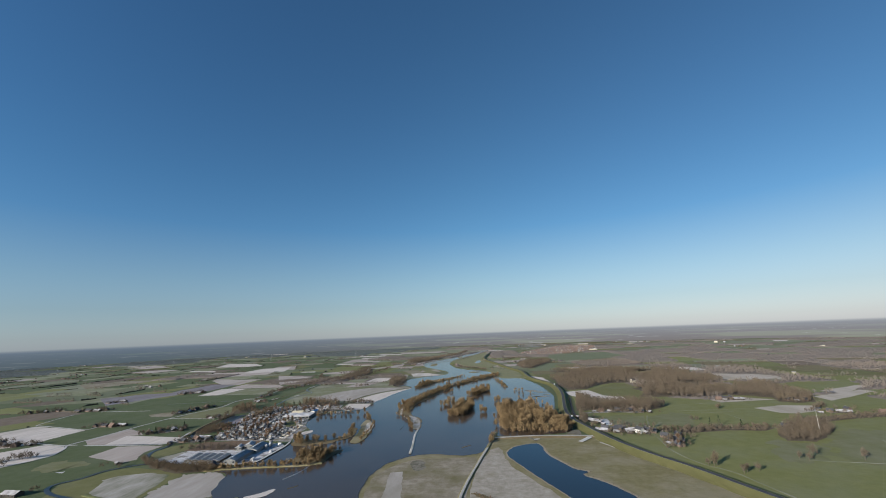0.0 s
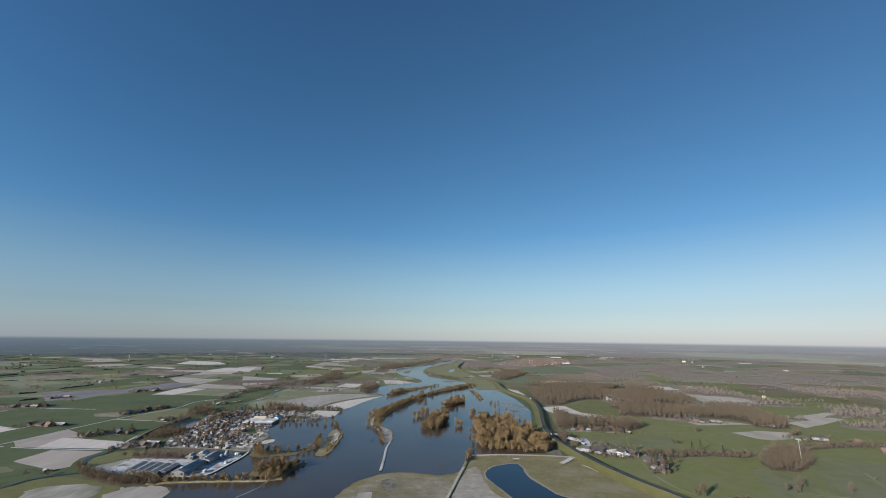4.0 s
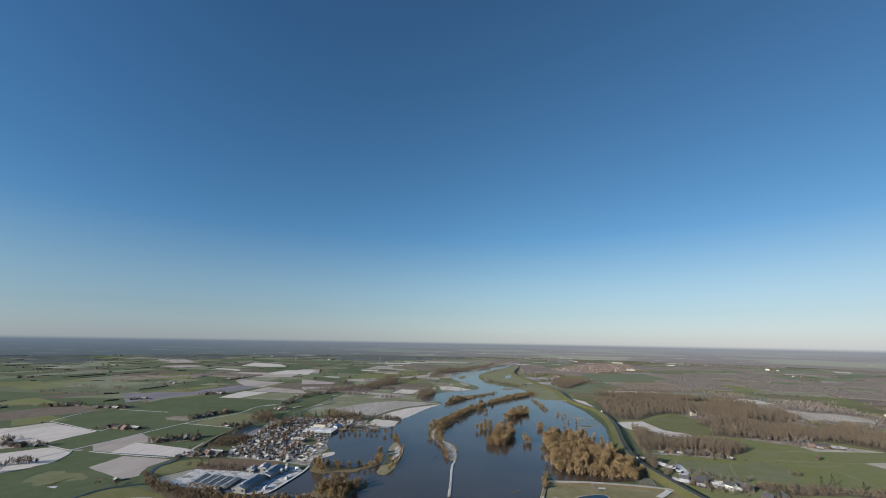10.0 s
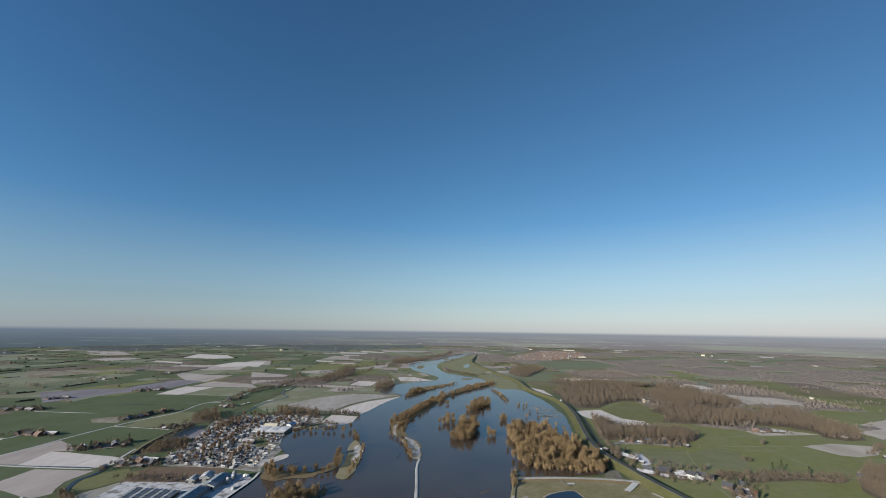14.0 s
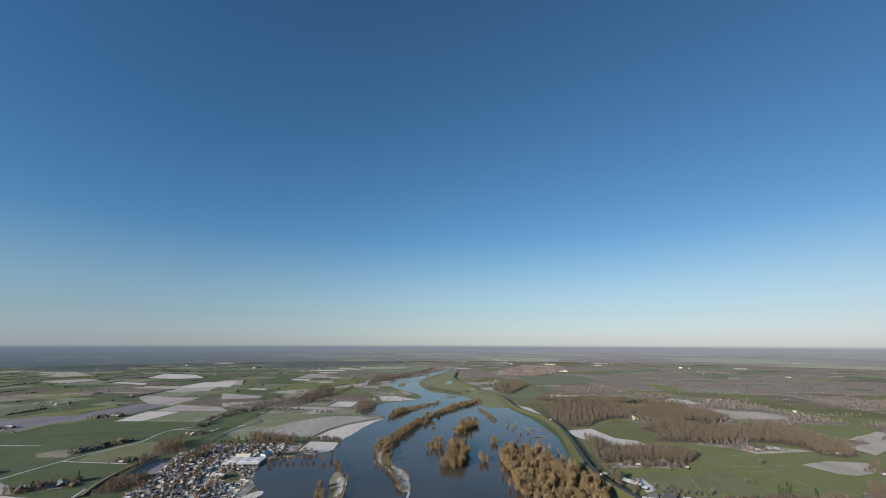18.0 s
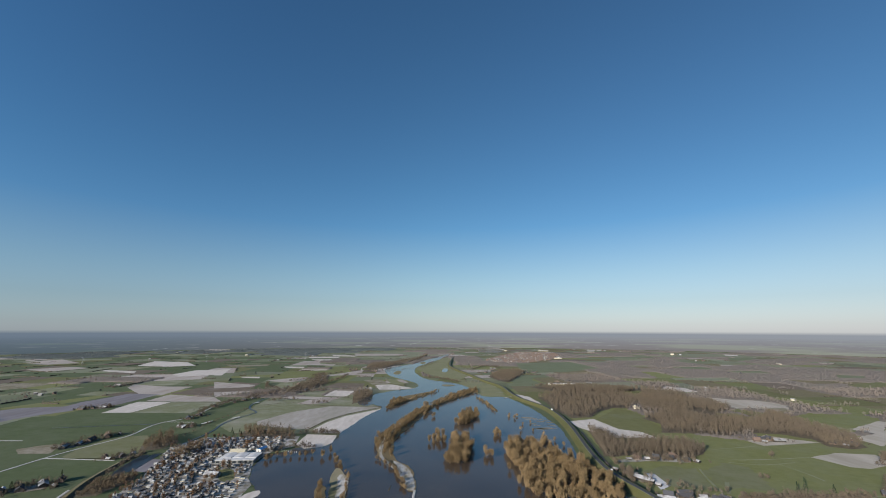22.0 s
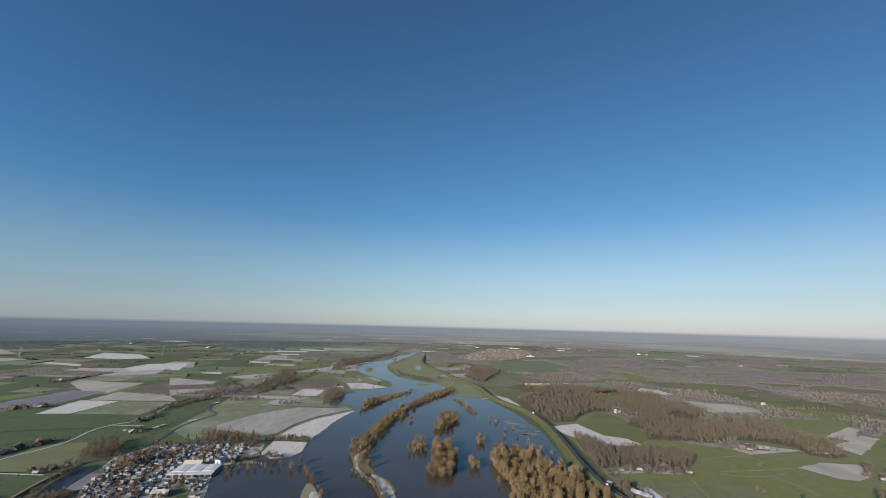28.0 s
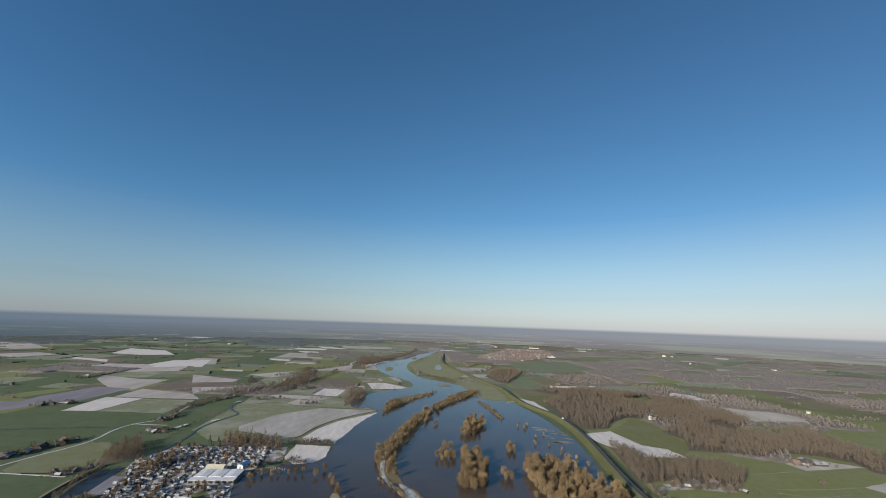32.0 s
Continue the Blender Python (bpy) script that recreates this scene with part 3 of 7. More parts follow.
# ---- dike, roads and paths ----
DIKE = [(215, 130), (202, 175), (188, 216), (176, 255), (164, 285), (150, 325), (140, 345), (131, 364), (120, 398), (114, 425), (109, 455), (104, 480), (102, 509), (108, 556),
        (118, 609), (128, 663), (135, 722), (137, 768), (135, 806), (121, 850), (111, 892), (107, 956), (110, 1040), (96, 1102), (81, 1162), (63, 1288), (37, 1418), (15, 1586), (60, 1980)]
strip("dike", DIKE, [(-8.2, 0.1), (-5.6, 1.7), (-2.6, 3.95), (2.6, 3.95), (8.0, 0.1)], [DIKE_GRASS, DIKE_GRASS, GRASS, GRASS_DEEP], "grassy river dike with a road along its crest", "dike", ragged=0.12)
road("road_dike", DIKE, 3.3, 4.03, ASPHALT, "dark asphalt road along the dike")
strip("trim_dike_edge", DIKE, [(-2.3, 3.98), (-2.2, 4.03), (-1.9, 4.03), (-1.75, 3.98)], [GRASS_PALE], "pale verge edging of the dike road", "verge")
road("road_dike_toe", [(172, 246), (160, 280), (146, 319), (126, 366), (108, 405)], 1.6, 0.3, GRAVEL, "worn track at the foot of the dike", ragged=0.4)
road("road_service", [(116, 450), (113, 480), (111.6, 510), (117.5, 556), (127.5, 609), (135.5, 650)], 2.2, 0.5, ASPHALT, "narrow service road below the dike")
strip("verge_service", [(111, 480), (109.6, 510), (115.4, 556), (125.4, 609), (133.4, 650)], [(-0.7, 0.2), (0, 1.5), (0.7, 0.2)], [GRASS_DEEP], "clipped dark hedge beside the service road", "hedge", ragged=0.5)
strip("levee", [(15, 449), (8, 415), (2, 384), (-13, 310), (-19, 265), (-26, 200), (-45, 40)], [(-1.7, 0.15), (-1.0, 0.7), (0.9, 0.7), (2.0, 0.12)], [GRASS_DULL, GRASS_DULL, GRASS_DULL], "low grassy levee across the floodplain", "levee", ragged=0.2)
road("path_levee", [(4, 392), (2, 384), (-13, 310), (-19, 265), (-26, 200), (-45, 40)], 1.3, 0.78, GRAVEL, "snow-dusted gravel track on the levee", ragged=0.15)
road("path_sluice", [(12, 425), (44, 430.5), (95, 428), (114, 423)], 3.2, 1.0, GRAVEL, "pale track between the flooded wood and the lake")
strip("bank_sluice", [(10, 426), (44, 430.5), (95, 428), (112, 424)], [(-5, 0.1), (-1.9, 0.95), (1.9, 0.95), (6, 0.1)], [GRASS_DULL, GRASS_DULL, REED], "low bank carrying the track past the lake", "bank", ragged=0.2)
road("ramp_concrete", [(90, 406), (97, 414), (104, 423)], 4.0, 0.8, CONCRETE, "white concrete ramp leading off the track", category="ramp", times=0)
road("ramp_culvert", [(44, 430), (47, 422), (51, 413)], 2.2, 0.55, MUD, "dark culvert channel running into the lake", category="culvert")
road("apron_culvert", [(49, 418), (55, 419)], 2.2, 0.6, CONCRETE, "small concrete apron beside the culvert", category="apron", times=0)
sheet("snow_patch_dike", [(84, 437), (98, 431), (101, 452), (94, 452)], 0.36, MUD, 0, 0.8, "trodden snowy corner below the dike", "snow", step=3)
road("causeway", [(-65.5, 377), (-67, 400), (-70, 430), (-72, 452), (-71, 470)], 1.4, 0.75, TUSSOCK, "snow-covered causeway crossing the flooded river", ragged=0.3, category="causeway")
SPIT = [(-69, 466), (-71, 497), (-77, 526), (-89, 542), (-94, 552), (-98, 580), (-98, 624), (-88, 664), (-71, 737), (-52, 800), (-50, 840), (-62, 830), (-83, 790), (-104, 702), (-116, 655), (-121, 632),
        (-117, 590), (-110, 552), (-92, 522), (-84, 500), (-78, 468)]
sheet("island_spit", SPIT, 0.5, REED, 1, 2.0, "long wooded spit of land in the flood", "island", step=4)
sheet("spit_snow", [(-70.5, 470), (-72.5, 497), (-78.5, 525), (-90, 540), (-96, 545), (-88, 524), (-81, 500), (-77, 470)], 0.62, TUSSOCK, 1, 1.0, "snowy tussock grass on the spit", "snow", step=2, grain=5)
road("spit_crest", [(-75, 470), (-84, 508), (-97, 535), (-110, 560), (-112, 600), (-108, 650), (-95, 720)], 3.0, 0.66, TUSSOCK, "frosted strip along the crest of the spit", ragged=0.5, category="path")
sheet("island_bar", [(-130, 806), (-117, 818), (-92, 875), (-51, 958), (-37, 1009), (-66, 974), (-113, 923), (-123, 880)], 0.45, REED, 1, 3, "narrow reedy bar along the river", "island")
sheet("island_north", [(-56, 835), (-48, 820), (-16, 878), (24, 950), (42, 969), (47, 1030), (38, 1034), (-8, 963)], 0.45, REED, 1, 3, "narrow reedy islet in the flood", "island")
sheet("island_east", [(40, 844), (47, 774), (53, 781), (50, 857), (30, 930)], 0.45, REED, 1, 2, "thin reedy islet in the flood", "island")
road("jetty", [(85, 903), (98, 914), (110, 923)], 2.4, 0.9, CONCRETE, "pale concrete groyne running from the dike into the flood", category="jetty", times=0)
for pts in ([(-141, 300), (-136, 306)], [(-20, 395), (-12, 402)], [(-92, 470), (-91, 482)]):
    strip("fence_line", pts, [(-0.4, 0.2), (0, 0.55), (0.4, 0.2)], [REED], "line of a drowned fence with drift reed", "fence", ragged=0.6, step=1.5)
rnd = random.Random(77)
for k in range(16):
    x, y = rnd.uniform(78, 108), rnd.uniform(662, 738)
    long = rnd.uniform(8, 20)
    if x + long < 119:
        road("island_flood_grass", [(x, y), (x + long * 0.5, y + rnd.uniform(-4, 3)), (x + long, y + rnd.uniform(-7, 4))], rnd.uniform(1.5, 4.2), 0.34, MEADOW_FROST, "half-drowned pale grass near the dike", step=1.5, ragged=1.4, category="islet")
SPIT_WEST = [(-134, 417), (-124, 414), (-122, 438), (-126, 478), (-134, 508), (-146, 532), (-146, 500), (-138, 470), (-136, 440)]
sheet("island_west", SPIT_WEST, 0.5, GRASS_DULL, 1, 1.5, "curved grassy spit between river and pool", "island", step=3)
sheet("spit_snow", [(-141, 508), (-131, 506), (-126, 480), (-125, 455), (-131, 452), (-134, 475)], 0.62, TUSSOCK, 1, 1.2, "snowy tussock grass on the curved spit", "snow", step=2, grain=5)
sheet("island_west_inner", [(-158, 432), (-150, 424), (-138, 438), (-140, 471), (-150, 488), (-152, 470), (-146, 452)], 0.48, REED, 1, 1.5, "bushy bank beside the pool", "island", step=3)
strip("bank_yard", [(-232, 340), (-202, 346), (-175, 348), (-146, 351), (-138, 356)], [(-2.2, 0.1), (-0.8, 1.0), (0.8, 1.0), (2.2, 0.1)], [GRASS_DULL], "low reedy embankment between river and harbour", "bank", ragged=0.4)
sheet("island_trees_west", [(-194, 414), (-197, 432), (-188, 438), (-178, 430), (-163, 432), (-150, 428), (-152, 418), (-172, 413), (-180, 407)], 0.46, REED, 1, 2, "flooded bank overgrown with willows", "bank")
sheet("island_trees_south", [(-167, 361), (-170, 375), (-164, 385), (-157, 394), (-146, 388), (-133, 396), (-132, 388), (-137, 374), (-136, 356), (-142, 349), (-154, 356)], 0.46, REED, 1, 2, "drowned bank overgrown with willows", "bank")
strip("dam_line", [(-154, 318), (-148, 332), (-146, 347)], [(-0.6, 0.2), (0, 0.5), (0.6, 0.2)], [CONCRETE], "thin line of a drowned fence in the river", "fence", ragged=0.5)
sheet("snow_spit_park", [(-209, 440), (-206, 465), (-196, 476), (-192, 468), (-198, 450)], 0.42, SNOW, 1, 1.2, "snowy spit beside the holiday park", "snow", step=2)
sheet("snow_spit_river", [(-168, 284), (-158, 291), (-152, 300), (-148, 298), (-151, 284)], 0.4, SNOW, 1, 1.2, "snowy tip of a drowned track", "snow", step=2)
strip("track_drowned", [(-290, 292), (-262, 283), (-240, 272), (-209, 273), (-168, 284)], [(-1.8, 0.2), (-1, 0.5), (1, 0.5), (1.8, 0.2)], [GRASS_DEEP], "grassy field track running into the flood", "track", ragged=0.3)

# ---- fields beside the village ----
FIELDS = [
    ("pasture", GRASS_DEEP, 0.055, [(140, 340), (190, 200), (330, 150), (600, 300), (760, 620), (640, 900), (420, 900), (300, 1000), (160, 940), (150, 720), (118, 500)], "green pastures between the dike and the woods"),
    ("meadow", MEADOW_SNOW, 0.12, [(-299, 719), (-273, 786), (-224, 831), (-137, 823), (-183, 771), (-206, 727), (-214, 677), (-239, 678), (-291, 699)], "wide pale frosted meadow along the river"),
    ("snowfield", SNOW, 0.13, [(-209, 673), (-200, 715), (-182, 755), (-136, 808), (-131, 814), (-147, 744), (-160, 696), (-168, 653), (-202, 658)], "pale snowy field along the bank"),
    ("snowfield", SNOW, 0.34, [(-208, 602), (-209, 648), (-171, 643), (-169, 610), (-177, 593), (-194, 588)], "small white snowy field beside the pool"),
    ("pasture", GRASS_PALE, 0.10, [(-313, 753), (-349, 839), (-314, 863), (-260, 836), (-283, 798)], "frosted green pasture by the creek"),
    ("snowfield", SNOW_PINK, 0.10, [(-288, 853), (-273, 906), (-233, 887), (-237, 865), (-264, 848)], "pale pinkish frosted field"),
    ("snowfield", SNOW, 0.12, [(-263, 938), (-261, 1013), (-208, 1000), (-218, 930)], "bright snowy field"),
    ("snowfield", SNOW_PINK, 0.10, [(-337, 921), (-323, 937), (-223, 919), (-234, 893), (-312, 904)], "long pinkish frosted strip of field"),
    ("pasture", GRASS_PALE, 0.10, [(-330, 944), (-308, 1005), (-265, 1012), (-267, 940)], "frosted green pasture"),
    ("ploughland", PLOUGH, 0.10, [(-294, 1056), (-277, 1128), (-210, 1119), (-200, 1024), (-271, 1044)], "brown frosted stubble field"),
    ("snowfield", SNOW, 0.30, [(-182, 1092), (-146, 1101), (-88, 1036), (-120, 1018), (-164, 1015)], "bright snowy field beside the river"),
    ("meadow", MEADOW_FROST, 0.10, [(-223, 1183), (-183, 1205), (-151, 1109), (-189, 1097)], "pale frosted meadow"),
    ("pasture", GRASS_DEEP, 0.10, [(-315, 1141), (-336, 1286), (-250, 1299), (-262, 1162)], "green pasture by the river"),
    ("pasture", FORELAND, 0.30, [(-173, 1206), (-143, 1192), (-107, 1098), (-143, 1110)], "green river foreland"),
    ("snowfield", SNOW_PINK, 0.10, [(-467, 1175), (-436, 1214), (-384, 1259), (-372, 1185), (-401, 1139)], "pinkish frosted field far off"),
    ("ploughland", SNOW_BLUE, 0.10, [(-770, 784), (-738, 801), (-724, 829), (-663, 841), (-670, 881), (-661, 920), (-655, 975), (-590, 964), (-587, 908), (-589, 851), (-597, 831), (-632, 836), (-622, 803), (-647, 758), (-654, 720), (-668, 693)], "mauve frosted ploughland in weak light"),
    ("ploughland", PLOUGH, 0.09, [(-572, 968), (-565, 1046), (-526, 1150), (-457, 1121), (-441, 1024), (-474, 945)], "brown ploughed field far off"),
    ("meadow", MEADOW_FROST, 0.12, [(-501, 596), (-483, 612), (-466, 613), (-453, 579), (-484, 578)], "pale frosted patch beside the farm"),
    ("pasture", GRASS_PALE, 0.045, [(-345, 700), (-355, 900), (-350, 1050), (-200, 1060), (-125, 1022), (-168, 960), (-165, 860), (-135, 815), (-168, 700), (-172, 652), (-300, 655)], "frosted green meadows along the river"),
    ("pasture", GRASS, 0.12, [(344, 771), (350, 717), (399, 733), (377, 785)], "green clearing in the wood"),
    ("pasture", GRASS, 0.12, [(424, 780), (437, 726), (476, 756), (453, 795)], "green clearing in the wood"),
    ("snowfield", MEADOW_FROST, 0.12, [(492, 800), (490, 751), (532, 768), (537, 800)], "pale frosted yard among woods"),
    ("snowfield", MEADOW_SNOW, 0.10, [(-236, 272), (-247, 332), (-232, 338), (-204, 332), (-198, 308), (-188, 284), (-210, 274)], "thinly snow-covered field sloping into the flood"),
    ("snowfield", MEADOW_SNOW, 0.10, [(-225, 200), (-222, 262), (-209, 270), (-186, 275), (-182, 240), (-176, 180)], "thinly snow-covered field by the river"),
    ("snowfield", FROST_PATCH, 0.14, [(-290, 297), (-301, 320), (-279, 337), (-256, 333), (-248, 309), (-245, 286), (-270, 280)], "patchily frosted field behind the river bank"),
    ("pasture", GRASS_FROST, 0.14, [(-404, 353), (-402, 376), (-365, 371), (-355, 353), (-375, 340)], "thinly frosted patch of pasture"),
    ("snowfield", FROST_PATCH, 0.14, [(-304, 375), (-293, 399), (-284, 388), (-270, 362), (-299, 361)], "patchy snow beside the storage sheds"),
    ("pasture", GRASS, 0.08, [(-318, 290), (-332, 312), (-318, 345), (-305, 352), (-255, 340), (-244, 332), (-240, 273), (-226, 262), (-228, 200), (-300, 200)], "frosted green pasture behind the river"),
    ("snowfield", SNOW, 0.12, [(-408, 428), (-418, 467), (-400, 465), (-345, 456), (-326, 448), (-336, 429), (-376, 428)], "bright snowy field below the farm"),
    ("snowfield", SNOW_PINK, 0.10, [(-451, 448), (-446, 502), (-423, 490), (-400, 470), (-418, 467), (-408, 429), (-430, 430)], "pale frosted field beside the lane"),
    ("snowfield", SNOW_PINK, 0.11, [(-383, 385), (-385, 421), (-334, 421), (-335, 398), (-324, 375), (-328, 366)], "pale frosted field behind the orchard"),
    ("snowfield", SNOW, 0.10, [(-530, 372), (-502, 405), (-483, 433), (-452, 425), (-441, 414), (-430, 397), (-430, 376), (-438, 356), (-458, 322)], "snowy field along the lane"),
    ("snowfield", SNOW, 0.10, [(-665, 450), (-620, 496), (-610, 530), (-580, 522), (-506, 501), (-507, 455), (-503, 439), (-519, 420), (-550, 385)], "snowy field beside a curving lane"),
    ("snowfield", SNOW, 0.11, [(-562, 785), (-574, 883), (-513, 877), (-518, 786)], "bright white snowy field"),
    ("pasture", GRASS_PALE, 0.10, [(-516, 786), (-511, 876), (-429, 871), (-425, 780)], "grey-green frosted pasture"),
    ("ploughland", SNOW_PINK, 0.10, [(-566, 888), (-567, 961), (-461, 924), (-428, 879), (-515, 882)], "frosted pinkish ploughland"),
    ("ploughland", SNOW_PINK, 0.09, [(-722, 1062), (-744, 1113), (-656, 1077), (-588, 1073), (-580, 952), (-636, 972)], "frosted pinkish ploughland"),
    ("snowfield", SNOW, 0.10, [(-785, 1322), (-785, 1440), (-697, 1470), (-655, 1314), (-737, 1268)], "bright white field far off"),
    ("pasture", GRASS_DARK, 0.07, [(-400, 380), (-450, 345), (-520, 300), (-640, 250), (-640, 150), (-350, 150), (-330, 290), (-342, 312), (-330, 345), (-315, 362), (-330, 390), (-340, 372)], "deep green winter wheat beside the ditch"),
    ("pasture", GRASS_DARK, 0.07, [(-620, 640), (-640, 760), (-560, 780), (-430, 775), (-436, 700), (-440, 640), (-450, 560), (-530, 560)], "deep green winter pasture"),
    ("pasture", GRASS_DARK, 0.07, [(-500, 440), (-510, 500), (-470, 520), (-452, 510), (-450, 470), (-452, 430)], "deep green winter pasture"),
    ("pasture", GRASS_DARK, 0.08, [(-440, 505), (-440, 555), (-372, 552), (-352, 505), (-400, 490)], "green pasture west of the village"),
    ("pasture", GRASS_FROST, 0.08, [(-440, 566), (-434, 650), (-375, 640), (-360, 575), (-372, 556)], "frosted green pasture beside the lane"),
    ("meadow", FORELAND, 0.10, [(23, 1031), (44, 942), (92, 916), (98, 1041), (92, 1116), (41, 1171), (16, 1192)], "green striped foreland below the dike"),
    ("snowfield", SNOW, 0.12, [(140, 709), (182, 725), (190, 664), (213, 648), (216, 618), (165, 622), (141, 672)], "white snowy field between dike and wood"),
    ("pasture", GRASS, 0.10, [(184, 722), (250, 797), (275, 776), (258, 720), (250, 652), (219, 630), (192, 664)], "green park lawn below the manor"),
    ("pasture", GRASS_DEEP, 0.08, [(128, 402), (180, 445), (290, 440), (260, 350), (190, 300), (150, 345)], "deep green pasture below the dike"),
    ("pasture", GRASS_DEEP, 0.075, [(192, 295), (250, 345), (305, 330), (420, 200), (300, 60), (230, 60), (205, 190)], "deep green pasture below the dike"),
    ("pasture", GRASS_DEEP, 0.07, [(160, 530), (232, 556), (262, 612), (300, 618), (318, 580), (398, 592), (425, 560), (410, 520), (330, 480), (270, 462), (176, 458)], "deep green pasture behind the farms"),
    ("pasture", GRASS_FROST, 0.12, [(143, 512), (170, 521), (191, 510), (181, 482), (172, 458), (150, 468), (130, 480)], "dull frosted pasture behind the farms"),
    ("pasture", GRASS_FROST, 0.12, [(195, 513), (235, 530), (243, 500), (228, 470), (188, 460), (182, 470)], "dull frosted pasture behind the farms"),
    ("snowfield", SNOW_CREAM, 0.12, [(332, 543), (372, 556), (407, 549), (403, 533), (380, 515), (355, 507), (342, 513)], "pale frosted field among the farms"),
    ("snowfield", SNOW_CREAM, 0.12, [(315, 604), (317, 584), (340, 587), (395, 595), (372, 612), (356, 628)], "pale frosted field round a farm"),
    ("snowfield", SNOW_CREAM, 0.12, [(484, 905), (456, 854), (450, 795), (536, 782), (561, 817), (557, 870), (516, 880)], "wide pale frosted field among woods"),
    ("pasture", GRASS_DEEP, 0.10, [(476, 728), (463, 669), (471, 632), (534, 659), (610, 712), (610, 746), (540, 757)], "deep green pasture among woods"),
    ("snowfield", SNOW_CREAM, 0.12, [(499, 656), (499, 625), (600, 690), (590, 700)], "pale frosted strip of field"),
    ("snowfield", SNOW_CREAM, 0.12, [(454, 611), (450, 577), (560, 640), (552, 655)], "pale frosted strip of field"),
    ("snowfield", SNOW, 0.12, [(422, 1030), (461, 1022), (491, 1060), (518, 1031), (513, 962), (480, 976)], "bright snowy clearing among woods"),
    ("pasture", GRASS, 0.12, [(326, 970), (346, 915), (378, 935), (396, 994)], "green clearing in the wood"),
    ("pasture", GRASS, 0.12, [(388, 755), (397, 698), (424, 721), (425, 759)], "green clearing in the wood"),
    ("pasture", GRASS_BANK, 0.12, [(923, 1060), (917, 1000), (1100, 1084), (1083, 1126)], "yellowish green pasture far off"),
    ("snowfield", MEADOW_FROST, 0.12, [(-1116, 1067), (-983, 958), (-934, 1070), (-938, 1131), (-1010, 1137)], "long pale frosted field far off"),
    ("snowfield", SNOW, 0.12, [(-1049, 1413), (-912, 1353), (-948, 1410), (-1070, 1450)], "bright snowy strip far off"),
    ("ploughland", PLOUGH, 0.12, [(-1331, 1414), (-1201, 1480), (-1197, 1536), (-1345, 1587)], "brown ploughed field far off"),
    ("meadow", MEADOW_FROST, 0.10, [(238, 1114), (318, 1126), (306, 1084), (230, 1074)], "pale strip of frosted field"),
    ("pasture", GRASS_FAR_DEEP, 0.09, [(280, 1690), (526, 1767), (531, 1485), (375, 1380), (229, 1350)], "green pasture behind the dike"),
    ("meadow", GRASS_PALE, 0.09, [(-480, 941), (-486, 985), (-420, 1001), (-405, 1017), (-440, 950)], "pale frosted meadow far off"),
    ("snowfield", SNOW, 0.10, [(108, 970), (138, 919), (140, 845), (128, 855), (114, 893)], "pale snowy patch beside the dike"),
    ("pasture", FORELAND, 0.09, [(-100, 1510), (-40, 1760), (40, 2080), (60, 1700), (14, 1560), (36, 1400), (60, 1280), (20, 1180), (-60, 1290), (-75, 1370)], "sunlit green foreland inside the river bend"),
    ("pasture", GRASS_FAR_DEEP, 0.09, [(150, 1080), (220, 1060), (210, 1180), (260, 1300), (150, 1190)], "green pasture behind the dike"),
    ("snowfield", SNOW_PINK, 0.12, [(1497, 1679), (1543, 1732), (1598, 1717), (1542, 1670)], "pale frosted strip among far woods"),
    ("snowfield", SNOW_PINK, 0.12, [(1046, 1627), (1109, 1615), (1076, 1582), (1013, 1573)], "pale frosted strip among far woods"),
    ("snowfield", SNOW_PINK, 0.12, [(1141, 1972), (1227, 1966), (1175, 1905), (1114, 1904)], "pale frosted strip among far woods"),
    ("snowfield", SNOW, 0.12, [(1539, 2262), (1587, 2217), (1514, 2125), (1479, 2156)], "bright snowy strip among far fields"),
    ("pasture", GRASS_FAR_DEEP, 0.12, [(1144, 1285), (1200, 1248), (1114, 1182), (1049, 1194)], "green pasture among far woods"),
    ("pasture", GRASS_FAR_DEEP, 0.11, [(1372, 2015), (1493, 1983), (1310, 1805), (1256, 1842)], "green pasture among far woods"),
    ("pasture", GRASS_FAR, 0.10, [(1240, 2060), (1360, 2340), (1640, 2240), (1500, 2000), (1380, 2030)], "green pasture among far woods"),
    ("snowfield", SNOW, 0.12, [(-1075, 1596), (-1151, 1805), (-994, 1753), (-880, 1608), (-947, 1563)], "bright snowy field round a far farm"),
    ("snowfield", SNOW_PINK, 0.13, [(-1329, 1470), (-1260, 1560), (-1167, 1514), (-1204, 1403)], "pinkish frosted field round a far farm"),
    ("snowfield", SNOW, 0.12, [(-548, 2215), (-393, 2146), (-409, 2083), (-506, 2117)], "bright snowy strip far off"),
    ("ploughland", SNOW_PINK, 0.12, [(-453, 2328), (-189, 2313), (-180, 2170), (-402, 2144)], "pinkish frosted land far off"),
    ("snowfield", SNOW, 0.12, [(-559, 1905), (-473, 1901), (-439, 1819), (-520, 1834)], "bright snowy strip far off"),
    ("snowfield", MEADOW_FROST, 0.12, [(-773, 1612), (-637, 1655), (-625, 1590), (-733, 1555)], "pale frosted strip far off"),
    ("snowfield", SNOW, 0.12, [(-559, 1570), (-480, 1546), (-471, 1497), (-527, 1516)], "bright snowy strip far off"),
    ("ploughland", SNOW_PINK, 0.12, [(-529, 1675), (-401, 1655), (-395, 1599), (-504, 1628)], "pinkish frosted strip far off"),
    ("snowfield", SNOW, 0.12, [(-569, 1265), (-513, 1258), (-503, 1228), (-550, 1235)], "bright snowy strip far off"),
    ("ploughland", SNOW_PINK, 0.12, [(-341, 1295), (-263, 1444), (-254, 1348), (-330, 1272)], "pinkish frosted strip by the river"),
